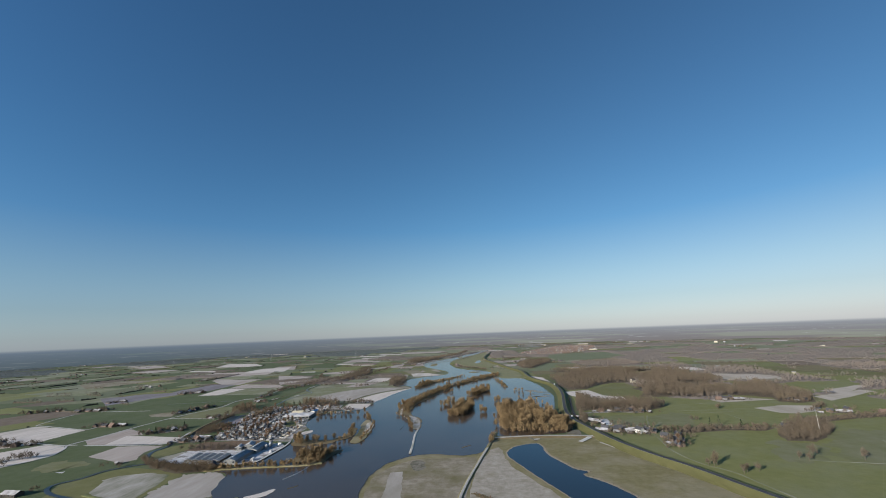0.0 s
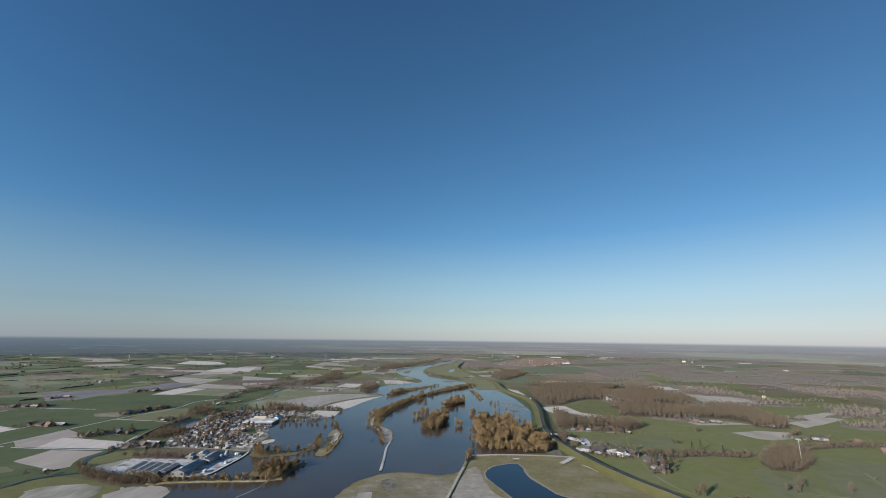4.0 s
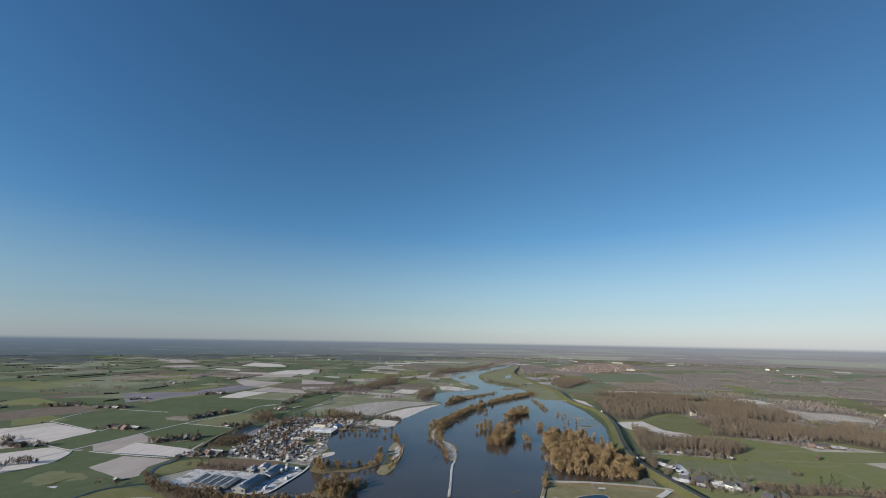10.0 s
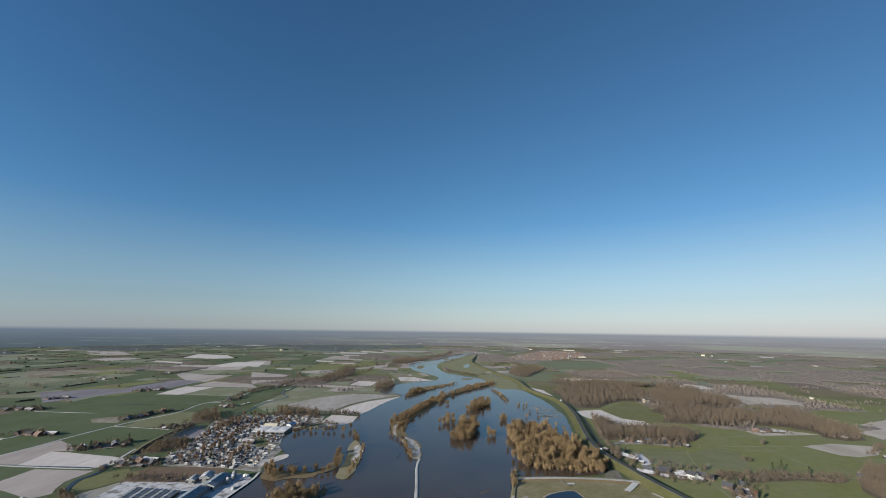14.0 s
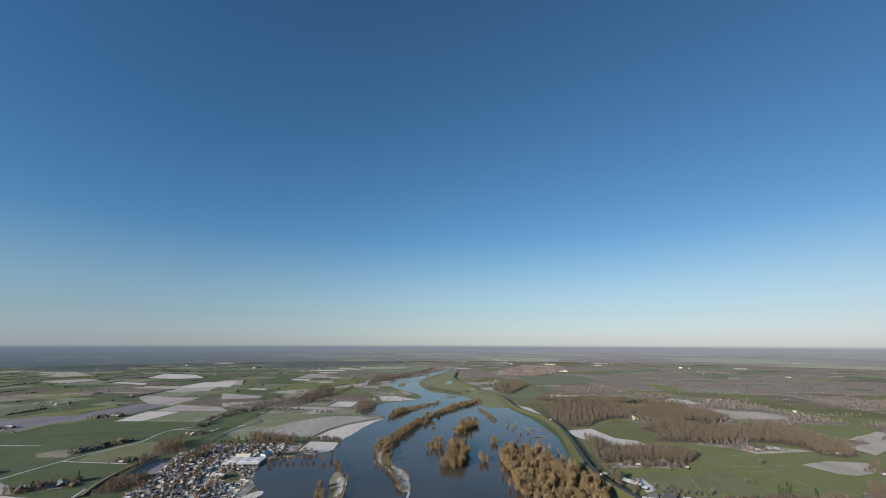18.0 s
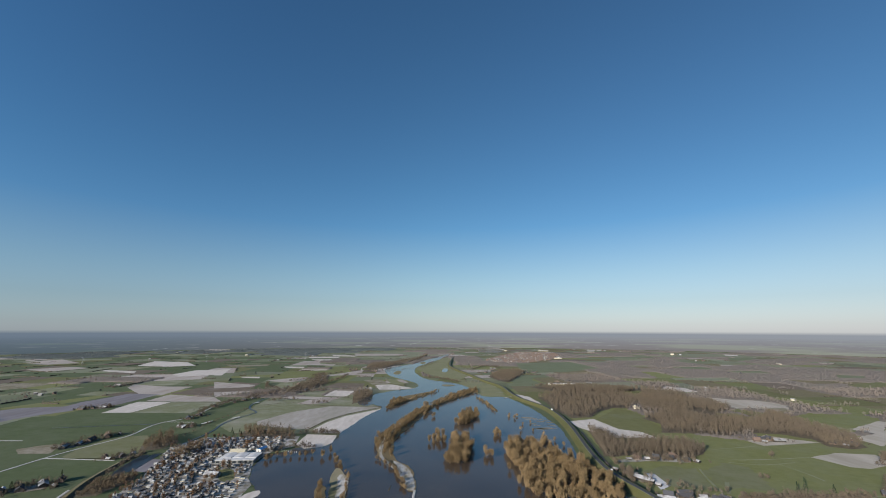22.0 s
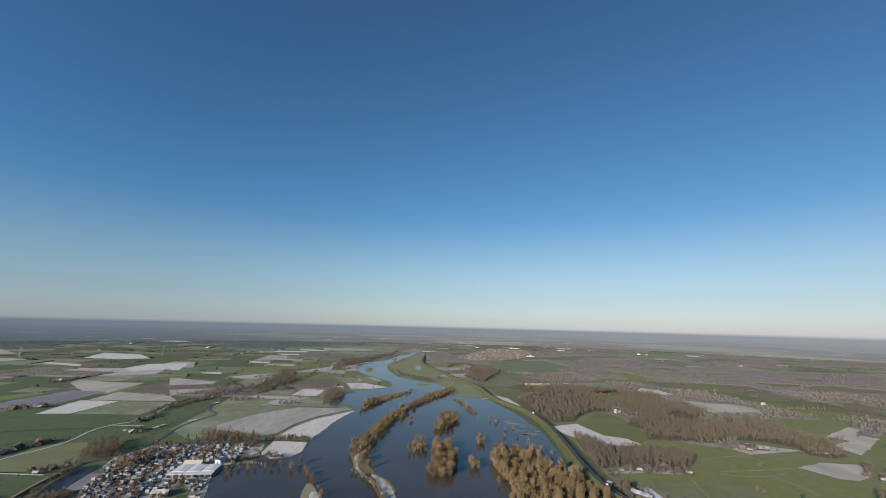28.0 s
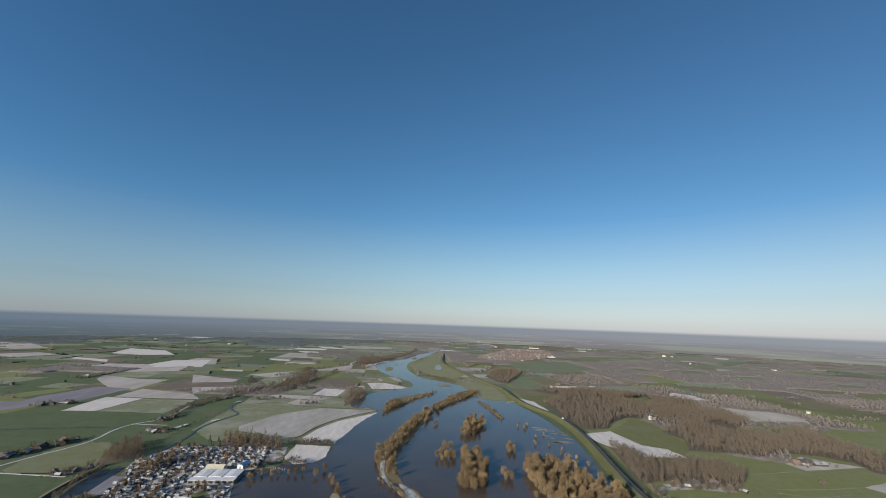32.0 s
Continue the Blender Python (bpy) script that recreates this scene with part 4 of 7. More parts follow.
    ("ploughland", SNOW_PINK, 0.13, [(-583, 1156), (-458, 1097), (-453, 1065), (-525, 1043)], "pale frosted strip of ploughland"),
    ("snowfield", SNOW_PINK, 0.13, [(-497, 988), (-417, 1009), (-457, 954), (-462, 923)], "pale frosted strip of field"),
    ("snowfield", SNOW, 0.13, [(-728, 1436), (-700, 1487), (-635, 1296), (-654, 1293)], "bright snowy strip far off"),
    # the canal trees' shade is put into this field's colour
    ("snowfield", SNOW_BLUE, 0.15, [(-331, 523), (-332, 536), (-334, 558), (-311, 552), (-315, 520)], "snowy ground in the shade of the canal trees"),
    ("snowfield", FROST_PATCH, 0.15, [(-304, 320), (-299, 332), (-274, 338), (-254, 326), (-270, 312)], "patchily frosted field by the ditch"),
    ("pasture", GRASS_FROST, 0.13, [(252, 400), (291, 391), (266, 344), (234, 334), (226, 351)], "pale frosted patch of pasture with lone trees"),
    ("pasture", GRASS_FROST, 0.12, [(344, 440), (398, 413), (420, 380), (302, 324), (264, 339), (300, 398)], "pale frosted pasture beyond the grove"),
    ("snowfield", SNOW_WHITE, 0.2, [(129, 466), (137, 503), (144, 501), (142, 474)], "snow-covered yard strip beside the farms"),
    ("snowfield", FROST_PATCH, 0.2, [(126, 540), (170, 551), (200, 538), (196, 530), (160, 536), (130, 533)], "frosted gardens of the cottages below the wood"),
    ("snowfield", SNOW_WHITE, 0.15, [(-368, 341), (-361, 344), (-359, 340)], "small white patch of snow on the pasture"),
]
for k, (name, mat, z, pts, label) in enumerate(FIELDS):
    z = z + 0.004 * (k % 12)
    far = max(abs(p[0]) for p in pts) > 480 or max(p[1] for p in pts) > 900
    if "flood" in label:
        sheet(name, pts, z, mat, 1, 5, label, "field", step=1.5, grain=7)
    elif mat is GRASS_FROST:
        sheet(name, pts, z, mat, 1, 9, label, "field", step=2.5, grain=14)
    else:
        sheet(name, pts, z, mat, 0, 2.2 if far else 1.1, label, "field", step=6)
for (x0, y0), (x1, y1) in (((33, 1094), (112, 1086)), ((45, 1027), (103, 1019)), ((50, 985), (98, 975))):
    road("field_stripe", [(x0, y0), (x1, y1)], 8, 0.16, GRASS_PALE, "pale frosted stripe on the foreland", category="field", times=0)
# lanes and watercourses of the west bank
LANES = [([(-456, 400), (-451, 448), (-448, 474), (-448, 510), (-443, 568), (-436, 600), (-424, 632), (-421, 656), (-430, 696), (-426, 722), (-408, 742), (-411, 796), (-423, 864), (-398, 906)], 3.6),
         ([(-442, 563), (-400, 558), (-368, 554)], 2.6), ([(-430, 427), (-375, 424.5), (-334, 425), (-338, 447), (-348, 480)], 3.2),
         ([(-615, 632), (-527, 629)], 3.2), ([(-641, 612), (-632, 575), (-621, 544), (-616, 536)], 3.0), ([(-616, 536), (-587, 528), (-511, 503), (-505, 505), (-506, 516)], 3.0), ([(-441, 430), (-455, 428), (-480, 434), (-505, 441)], 3.2), ([(-451, 427), (-440, 415), (-433, 402), (-427, 390), (-431, 377)], 3.0),
         ([(-427, 722), (-384, 718)], 2.6)]
for pts, w in LANES:
    road("lane", pts, w * 0.52, 0.34, SNOWY_LANE, "pale frosted country lane", ragged=0.1, times=1)
for pts, w in [([(170, 452), (163, 405), (158, 378), (163, 342), (177, 325), (180, 305), (185, 278)], 1.3), ([(345, 400), (310, 337), (296, 318)], 1.6), ([(184, 278), (240, 271)], 0.9),
               ([(244, 346), (277, 339), (305, 333)], 0.9), ([(216, 447), (272, 443), (300, 448)], 0.9), ([(195, 480), (178, 455)], 2.4)]:
    road("lane", pts, w, 0.3, GRASS_PALE, "narrow pale farm track", ragged=0.4)
for pts, w in [([(194, 513), (184, 488), (174, 456)], 1.2), ([(249, 572), (309, 583)], 0.8), ([(240, 537), (284, 537), (332, 543)], 0.7), ([(281, 523), (284, 499), (282, 479)], 0.8), ([(317, 583), (340, 586), (395, 594)], 1.6), ([(235, 530), (262, 520), (300, 527)], 0.6)]:
    road("ditch", pts, w, 0.26, GRASS_PALE, "faint frosted ditch line across the pasture", ragged=0.5, category="ditch")
for pts, w in [([(-345, 590), (-335, 610), (-332, 667), (-340, 700), (-340, 728), (-329, 769), (-325, 786), (-347, 809), (-360, 836), (-364, 880), (-362, 920), (-339, 951), (-322, 1031), (-316, 1119), (-353, 1291)], 2.3),
               ([(-332, 520), (-336, 545), (-340, 575)], 7), ([(-330, 428), (-326, 412), (-329, 400), (-318, 380)], 3.5), ([(-430, 427.5), (-375, 427), (-334, 428)], 1.8),
               ([(-300, 362), (-315, 353), (-325, 343), (-326, 325), (-336, 315), (-335, 306), (-320, 294), (-290, 285), (-262, 276), (-243, 266), (-238, 250)], 2.6), ([(-548, 689), (-490, 700), (-430, 708)], 1.8)]:
    road("creek", pts, w, 0.31, DITCH, "dark still creek between the fields", category="creek", ragged=0.15)
for pts in ([(-214, 675), (-205, 722), (-183, 770), (-135, 821)], [(-300, 655), (-245, 652), (-216, 651), (-170, 648)], [(-340, 845), (-300, 872), (-262, 842), (-226, 836), (-136, 826)], [(-345, 915), (-300, 900), (-230, 890)], [(-265, 938), (-216, 926), (-200, 905)], [(-265, 1016), (-205, 1005), (-170, 1012), (-120, 1015)], [(-300, 1050), (-262, 1018)]):
    road("ditch", pts, 1.5, 0.40, DITCH_BANK, "dark grassy ditch between the frosted fields", ragged=0.6, category="ditch")
sheet("ground_park", [(-289, 436), (-302, 458), (-309, 508), (-325, 553), (-341, 594), (-328, 636), (-286, 640), (-215, 640), (-208, 600), (-227, 572), (-229, 545), (-217, 503), (-207, 487), (-205, 445),
                      (-199, 428), (-235, 434)], 0.14, surface("park_ground", (0.13, 0.11, 0.075), (0.20, 0.17, 0.12), 5, (0.46, 0.44, 0.44), 9, 0.48), 0, 1.5, "brown and snowy plots of the holiday park", "ground")
sheet("yard", [(-287, 366), (-291, 400), (-240, 402), (-241, 418), (-220, 423), (-205, 421), (-196, 410), (-197, 356), (-214, 355), (-237, 358), (-258, 358), (-276, 361)], 0.16, surface("trodden_yard_snow", (0.44, 0.43, 0.44), (0.57, 0.56, 0.57), 5, (0.17, 0.15, 0.135), 7, 0.45, edge=0.07), 0, 0.6,
      "snow-covered yard of the works by the harbour", "yard")
sheet("ground_brown", [(-310, 404), (-296, 432), (-242, 436), (-228, 430), (-240, 403), (-281, 398)], 0.12, surface("brown_scrub", (0.13, 0.09, 0.06), (0.18, 0.125, 0.085), 5, (0.4, 0.36, 0.33), 18, 0.25), 0, 1.5,
      "rough reddish-brown ground between park and works", "ground")
sheet("orchard_ground", [(-322, 388), (-327, 400), (-322, 417), (-312, 428), (-292, 416), (-299, 393), (-304, 376)], 0.13, GRASS_BANK, 0, 1, "sunlit grass with a curving path", "grass")
strip("bank_canal", [(-336, 462), (-345, 485), (-352, 512), (-357, 545), (-358, 580)], [(-4.0, 0.1), (-0.8, 1.6), (0.8, 1.6), (4.0, 0.1)], [DITCH_BANK, GRASS_DULL, DITCH_BANK], "steep grassy bank beside the canal", "bank", ragged=0.15)
sheet("water_canal_basin", [(-337, 506), (-332, 510), (-335, 526), (-340, 552), (-346, 572), (-353, 572), (-351, 553), (-345, 523)], 0.24, DITCH, 1, 1.2, "still dark basin beside the canal bank", "water", step=4)
sheet("park_lawn", [(-238, 495), (-252, 520), (-247, 530), (-235, 519), (-226, 496)], 0.18, GRASS_BANK, 1, 1, "sunlit lawn in the holiday park", "lawn")
strip("quay", [(-214, 354), (-197.5, 355), (-196.5, 385), (-195.5, 409), (-198, 424)], [(-1.5, 0.2), (-1.2, 1.0), (0.6, 1.0), (0.8, -0.2)], [SNOW_WHITE, SNOW_WHITE, WALL_DARK], "snowy quay edge along the harbour", "quay")
for a, b in (((-362, 722), (-366, 704)), ((-336, 748), (-341, 736)), ((-356, 868), (-362, 856)), ((-336, 945), (-342, 936))):
    road("bridge_deck", [a, b], 4.0, 1.3, CONCRETE, "white snowy bridge over the creek", category="bridge", times=0)

# ---- trees ----
def tufts(rnd, n, shape, size, long=3.4):
    """Loose sprays of twigs: two slim slivers, reaching up and out, at each place that shape() gives."""
    v, f = [], []
    for _ in range(n):
        c = shape()
        for _ in range(2):
            k = len(v)
            d = Vector((rnd.gauss(0, 0.7) + c[0] * 0.12, rnd.gauss(0, 0.7) + c[1] * 0.12, abs(rnd.gauss(0, 0.9)) + 0.95)).normalized()
            p = Vector((rnd.gauss(0, 1), rnd.gauss(0, 1), rnd.gauss(0, 0.5))).normalized() * size * 0.5
            tip = d * size * long * rnd.uniform(0.6, 1.2)
            for q in (p * -1, p, tip):
                v.append((c[0] + q.x, c[1] + q.y, c[2] + q.z))
            f.append((k, k + 1, k + 2))
    return v, f


def stems(rnd, height, spread, count, thick):
    """Tapered trunk and limbs, four-sided."""
    v, f = [], []

    def limb(a, b, ra, rb):
        k = len(v)
        for p, r in ((a, ra), (b, rb)):
            for i in range(4):
                t = i * math.pi / 2
                v.append((p[0] + r * math.cos(t), p[1] + r * math.sin(t), p[2]))
        for i in range(4):
            j = (i + 1) % 4
            f.extend([(k + i, k + j, k + 4 + j), (k + i, k + 4 + j, k + 4 + i)])
    top = (rnd.uniform(-0.3, 0.3), rnd.uniform(-0.3, 0.3), height * 0.45)
    limb((0, 0, -0.3), top, thick, thick * 0.6)
    for i in range(count):
        t = 2 * math.pi * i / count + rnd.uniform(-0.4, 0.4)
        r = spread * rnd.uniform(0.4, 0.8)
        limb((top[0], top[1], top[2] * rnd.uniform(0.5, 1)), (r * math.cos(t), r * math.sin(t), height * rnd.uniform(0.6, 0.9)), thick * 0.5, thick * 0.12)
    return v, f


def crown_shape(rnd, height, radius, low, lobes, tall):
    """Random places in a crown of several uneven lobes."""
    centres = []
    for i in range(lobes):
        t, d = rnd.uniform(0, 2 * math.pi), radius * rnd.uniform(0.15, 0.6)
        centres.append((d * math.cos(t), d * math.sin(t), rnd.uniform(low + 0.3 * (height - low), height * 0.85), radius * rnd.uniform(0.26, 0.48)))

    def pick():
        cx, cy, cz, r = rnd.choice(centres)
        while True:
            x, y, z = rnd.uniform(-1, 1), rnd.uniform(-1, 1), rnd.uniform(-1, 1)
            q = x * x + y * y + z * z
            if 0.05 < q < 1:
                break
        return cx + x * r, cy + y * r, max(low, cz + z * r * tall)
    return pick


def tree_arrays(seed, height, radius, low, lobes, n, size, thick=0.25, limbs=4, long=3.4, tall=1.5):
    rnd = random.Random(seed)
    tv, tf = stems(rnd, height, radius, limbs, thick)
    cv, cf = tufts(rnd, n, crown_shape(rnd, height * 0.93, radius, low, lobes, tall), size, long)
    return tv, tf, cv, cf


def conifer_arrays(seed, height, radius, n, size):
    rnd = random.Random(seed)
    tv, tf = stems(rnd, height, radius * 0.3, 3, 0.2)

    def pick():
        z = rnd.uniform(0.08, 1) ** 0.8
        r, t = radius * (1.05 - z) * rnd.uniform(0.6, 1), rnd.uniform(0, 6.283)
        return r * math.cos(t), r * math.sin(t), z * height
    cv, cf = tufts(rnd, n, pick, size, 2.0)
    return tv, tf, cv, cf


def tree_thing(name, arrays, twig):
    tv, tf, cv, cf = arrays
    root = new(name)
    root.empty_display_size = 0.5
    part("trunk", tri_data("trunk", tv, tf, [BARK]), root)
    part("crown", tri_data("crown", cv, cf, [twig]), root)
    return root


def plant(patterns, places, rnd, label, group, lo=0.8, hi=1.2, z=0.1, name_category="tree"):
    for x, y in places:
        s = rnd.uniform(lo, hi)
        ob = put(rnd.choice(patterns), x, y, z, rnd.uniform(0, 360), s, s * rnd.uniform(0.85, 1.1))
        tagged(ob, label, name_category, group)


def along(pts, gap, rnd, jitter=1.5):
    line = spaced([Vector(p) for p in pts], gap, False)
    return [(p.x + rnd.uniform(-jitter, jitter), p.y + rnd.uniform(-jitter, jitter)) for p in line]


rnd = random.Random(11)
willows = [tree_thing("willow_tree", tree_arrays(100 + i, 8.8 + i % 3, 3.7, 0.5, 18 + i % 5, 720, 0.215, 0.3, 7, 5.6, 2.3), WILLOW) for i in range(5)]
bushes = [tree_thing("willow_bush", tree_arrays(120 + i, 4.2, 2.5, 0.2, 7, 320, 0.21, 0.12, 5), WILLOW) for i in range(3)]
gardens = [tree_thing("garden_tree", tree_arrays(140 + i, 8.5 + i, 3.2, 1.8, 8, 380, 0.22, 0.2, 6), TWIGS_RED) for i in range(4)]
conifers = [tree_thing("conifer_tree", conifer_arrays(160 + i, 9 + 2 * i, 2.4, 300, 0.32), EVERGREEN) for i in range(3)]
pasture_trees = [tree_thing("pasture_tree", tree_arrays(150 + i, 8.0 + i, 3.6, 1.4, 9, 420, 0.22, 0.22, 6), TWIGS) for i in range(3)]
poplar = tree_thing("poplar_tree", tree_arrays(170, 17, 1.7, 2.0, 9, 420, 0.33, 0.3, 6), TWIGS_RED)

FLOODED = "bushy orange-brown willow standing in the flood"
WOOD_FLOODED = [(20, 466), (29, 446), (84, 441), (100, 460), (96, 492), (90, 528), (72, 575), (62, 600), (48, 606), (33, 602), (22, 566), (20, 548), (24, 509)]
plant(willows, scattered(WOOD_FLOODED, 7.4, rnd, 0.42), rnd, FLOODED, "willows of the flooded wood", 0.55, 1.3)
plant(willows, scattered([(-46, 536), (-37, 527), (-21, 534), (-11, 568), (-9, 628), (-32, 632), (-34, 590), (-43, 560)], 7.2, rnd, 0.35), rnd, FLOODED, "willows of the middle clump", 0.75, 1.15)
plant(willows, scattered([(-60, 605), (-54, 597), (-39, 609), (-40, 640), (-50, 638)], 6.5, rnd, 0.4), rnd, FLOODED, "willows of the small clump", 0.65, 0.95)
plant(willows, scattered([(-26, 690), (-5, 688), (16, 738), (16, 775), (2, 785), (-14, 735)], 7.4, rnd, 0.4), rnd, FLOODED, "willows of the far clump", 0.7, 1.0)
plant(willows, [(x + dx, y + dy) for x, y in ((2, 554), (24, 630)) for dx, dy in ((-3, -3), (3, -2), (0, 4), (4, 5), (-2, 9), (3, 12))] + [(27, 650), (16, 480), (15, 515), (-53, 741), (-50, 747)], rnd, FLOODED, "lone willows in the flood", 0.55, 0.85)
plant(bushes, [(60, 738), (67, 730), (74, 744), (64, 752), (88, 610), (84, 640), (78, 625), (74, 655), (40, 560), (70, 690), (82, 700), (8, 430), (9, 418), (11, 438), (7, 410), (60, 660), (92, 590)], rnd,
      "small brown bush standing in the water", "bushes in the flood")
spit_line = [(-112, 560), (-116, 595), (-117, 630), (-108, 655), (-99, 690), (-88, 730), (-75, 770), (-64, 805), (-57, 830)]
plant(willows, [(x + rnd.uniform(-3, 15), y + rnd.uniform(-4, 4)) for x, y in along(spit_line, 5.6, rnd)], rnd, "brown willow on the spit", "willows on the spit", 0.55, 0.95, 0.4)
plant(bushes, along([(-79, 472), (-86, 500), (-95, 525), (-110, 550)], 4.0, rnd, 1.5), rnd, "low brown bush on the spit", "bushes on the spit", 0.7, 1.1, 0.4)
plant(bushes, along([(-128, 806), (-110, 850), (-80, 915), (-50, 965), (-40, 1000)], 7, rnd, 4), rnd, "low brown bush on the bar", "bushes on the bar", 0.7, 1.3, 0.3)
plant(willows, [(-121, 830), (-117, 842), (-124, 850), (-112, 856), (-120, 866), (-112, 874)], rnd, "brown willow on the bar", "willows on the bar", 0.8, 1.1, 0.3)
plant(bushes, along([(-54, 828), (-20, 875), (20, 945), (40, 970), (44, 1025)], 9, rnd, 4), rnd, "low brown bush on the islet", "bushes on the islets", 0.8, 1.3, 0.3)
plant(bushes, along([(45, 780), (44, 820), (46, 850), (35, 905)], 9, rnd, 2), rnd, "low brown bush on the islet", "bushes on the islets", 0.8, 1.2, 0.3)
plant(willows, scattered([(-192, 416), (-196, 434), (-187, 438), (-177, 420), (-180, 410)], 6.5, rnd, 0.35) + [(-168, 420), (-161, 424), (-173, 424)] +
      scattered([(-165, 362), (-168, 375), (-163, 384), (-157, 392), (-146, 386), (-134, 394), (-138, 376), (-138, 358), (-142, 352), (-153, 358)], 7.2, rnd, 0.4), rnd,
      "orange-brown willow on the flooded bank", "willows by the harbour", 0.6, 0.95, 0.3)
plant(willows, along([(-156, 432), (-148, 428), (-140, 440), (-143, 458), (-150, 480)], 5, rnd, 1.5), rnd, "orange-brown willow beside the pool", "willows by the pool", 0.5, 0.75, 0.3)
plant(bushes, along([(-126, 430), (-125, 470), (-132, 505), (-144, 528), (-150, 552)], 7, rnd, 1.5), rnd, "brown bush on the grassy spit", "bushes by the pool", 0.7, 1.2, 0.3)
plant(willows, [(-217, 555), (-218, 548), (-214, 562), (-221, 551), (-200, 562), (-191, 562), (-185, 562), (-179, 565), (-167, 559), (-162, 572), (-154, 555), (-149, 540), (-142, 522), (-205, 560)], rnd, "orange-brown willow at the edge of the pool", "willows at the pool", 0.5, 0.75, 0.1)
plant(bushes, along([(-228, 341), (-205, 343), (-180, 348), (-160, 352)], 5, rnd, 1.2), rnd, "low brown bush on the embankment", "bushes on the embankment", 0.5, 0.9, 0.9)
PARK = [(-289, 440), (-302, 460), (-309, 508), (-325, 553), (-338, 592), (-326, 632), (-286, 636), (-222, 636), (-212, 605), (-229, 572), (-232, 545), (-220, 503), (-212, 487), (-210, 447), (-204, 430), (-240, 436)]
HALL = [(-270, 536), (-270, 580), (-226, 584), (-225, 536)]
garden_places = [p for p in scattered(PARK, 13.5, rnd, 0.5)]
for r in (4, 9, 14):
    garden_places += [(-215.0 - r * 5.9 - (y - 442) * 0.12 + rnd.uniform(-2, 2), y + rnd.uniform(-2, 2)) for y in range(441, 640, 5)]
garden_places = [p for p in garden_places if inside(p, PARK) and not inside(p, HALL)]
plant(gardens, garden_places, rnd, "bare reddish-brown garden tree among chalets", "trees in the holiday park", 0.4, 0.85)
plant(conifers, [p for p in garden_places[::9]], rnd, "dark evergreen among the chalets", "evergreens in the holiday park", 0.4, 0.75)
plant(conifers, along([(-300, 652), (-270, 650), (-240, 650), (-222, 642)], 9, rnd, 3), rnd, "dark conifer behind the holiday park", "conifers behind the park", 0.5, 0.9)
plant([poplar], [(167, 381)], rnd, "tall slender bare poplar beside a farm", "poplar", 1.0, 1.01)
plant(pasture_trees, [(181, 319), (185, 322), (194, 324), (170, 335), (173, 337), (167, 337), (244, 345), (240, 349), (252, 352), (283, 345), (172, 405), (176, 398), (168, 398), (165, 430), (114, 500), (118, 492), (120, 498), (330, 470), (205, 560)],
      rnd, "bare tree standing in the green pasture", "trees in the pasture", 0.7, 1.1)
plant(conifers, [(232, 452), (244, 458), (262, 452), (180, 420), (184, 416), (-395, 482), (-372, 500), (-250, 520), (-300, 560)], rnd, "dark evergreen tree by the hedge", "evergreen trees", 0.6, 0.9)
retire(*willows, *bushes, *gardens, *conifers, *pasture_trees, poplar)


# ---- woods that nobody could count ----
def woods(name, templates, places, rnd, lo, hi, mats, label, z=0.0, category="wood", tall=1.0):
    if not places:
        return
    places = np.array(places, float)
    allv, allf, alli, base = [], [], [], 0
    pick = np.array([rnd.randrange(len(templates)) for _ in places])
    spin = np.array([rnd.uniform(0, 6.283) for _ in places])
    grow = np.array([rnd.uniform(lo, hi) for _ in places])
    for k, (tv, tf, cv, cf) in enumerate(templates):
        m = pick == k
        if not m.any():
            continue
        v = np.array(list(tv) + list(cv))
        f = np.array(list(tf) + [tuple(i + len(tv) for i in t) for t in cf])
        mi = np.r_[np.ones(len(tf), int), np.zeros(len(cf), int)]
        c, s, g = np.cos(spin[m])[:, None], np.sin(spin[m])[:, None], grow[m][:, None]
        x = (v[None, :, 0] * c - v[None, :, 1] * s) * g + places[m][:, :1]
        y = (v[None, :, 0] * s + v[None, :, 1] * c) * g + places[m][:, 1:2]
        w = v[None, :, 2] * g * tall + z
        n = m.sum()
        allv.append(np.stack([x, y, w], -1).reshape(-1, 3))
        allf.append((f[None] + (np.arange(n) * len(v))[:, None, None]).reshape(-1, 3) + base)
        alli.append(np.tile(mi, n))
        base += n * len(v)
    ob = new(name, tri_data(name, np.concatenate(allv), np.concatenate(allf), mats, np.concatenate(alli)))
    return tagged(ob, label, category, kind="stuff")


def within(xs, ys, poly):
    """Which of many places lie inside an outline."""
    hit = np.zeros(xs.shape, bool)
    for a, b in zip(poly, poly[1:] + poly[:1]):
        if a[1] != b[1]:
            hit ^= ((a[1] > ys) != (b[1] > ys)) & (xs < (b[0] - a[0]) * (ys - a[1]) / (b[1] - a[1]) + a[0])
    return hit


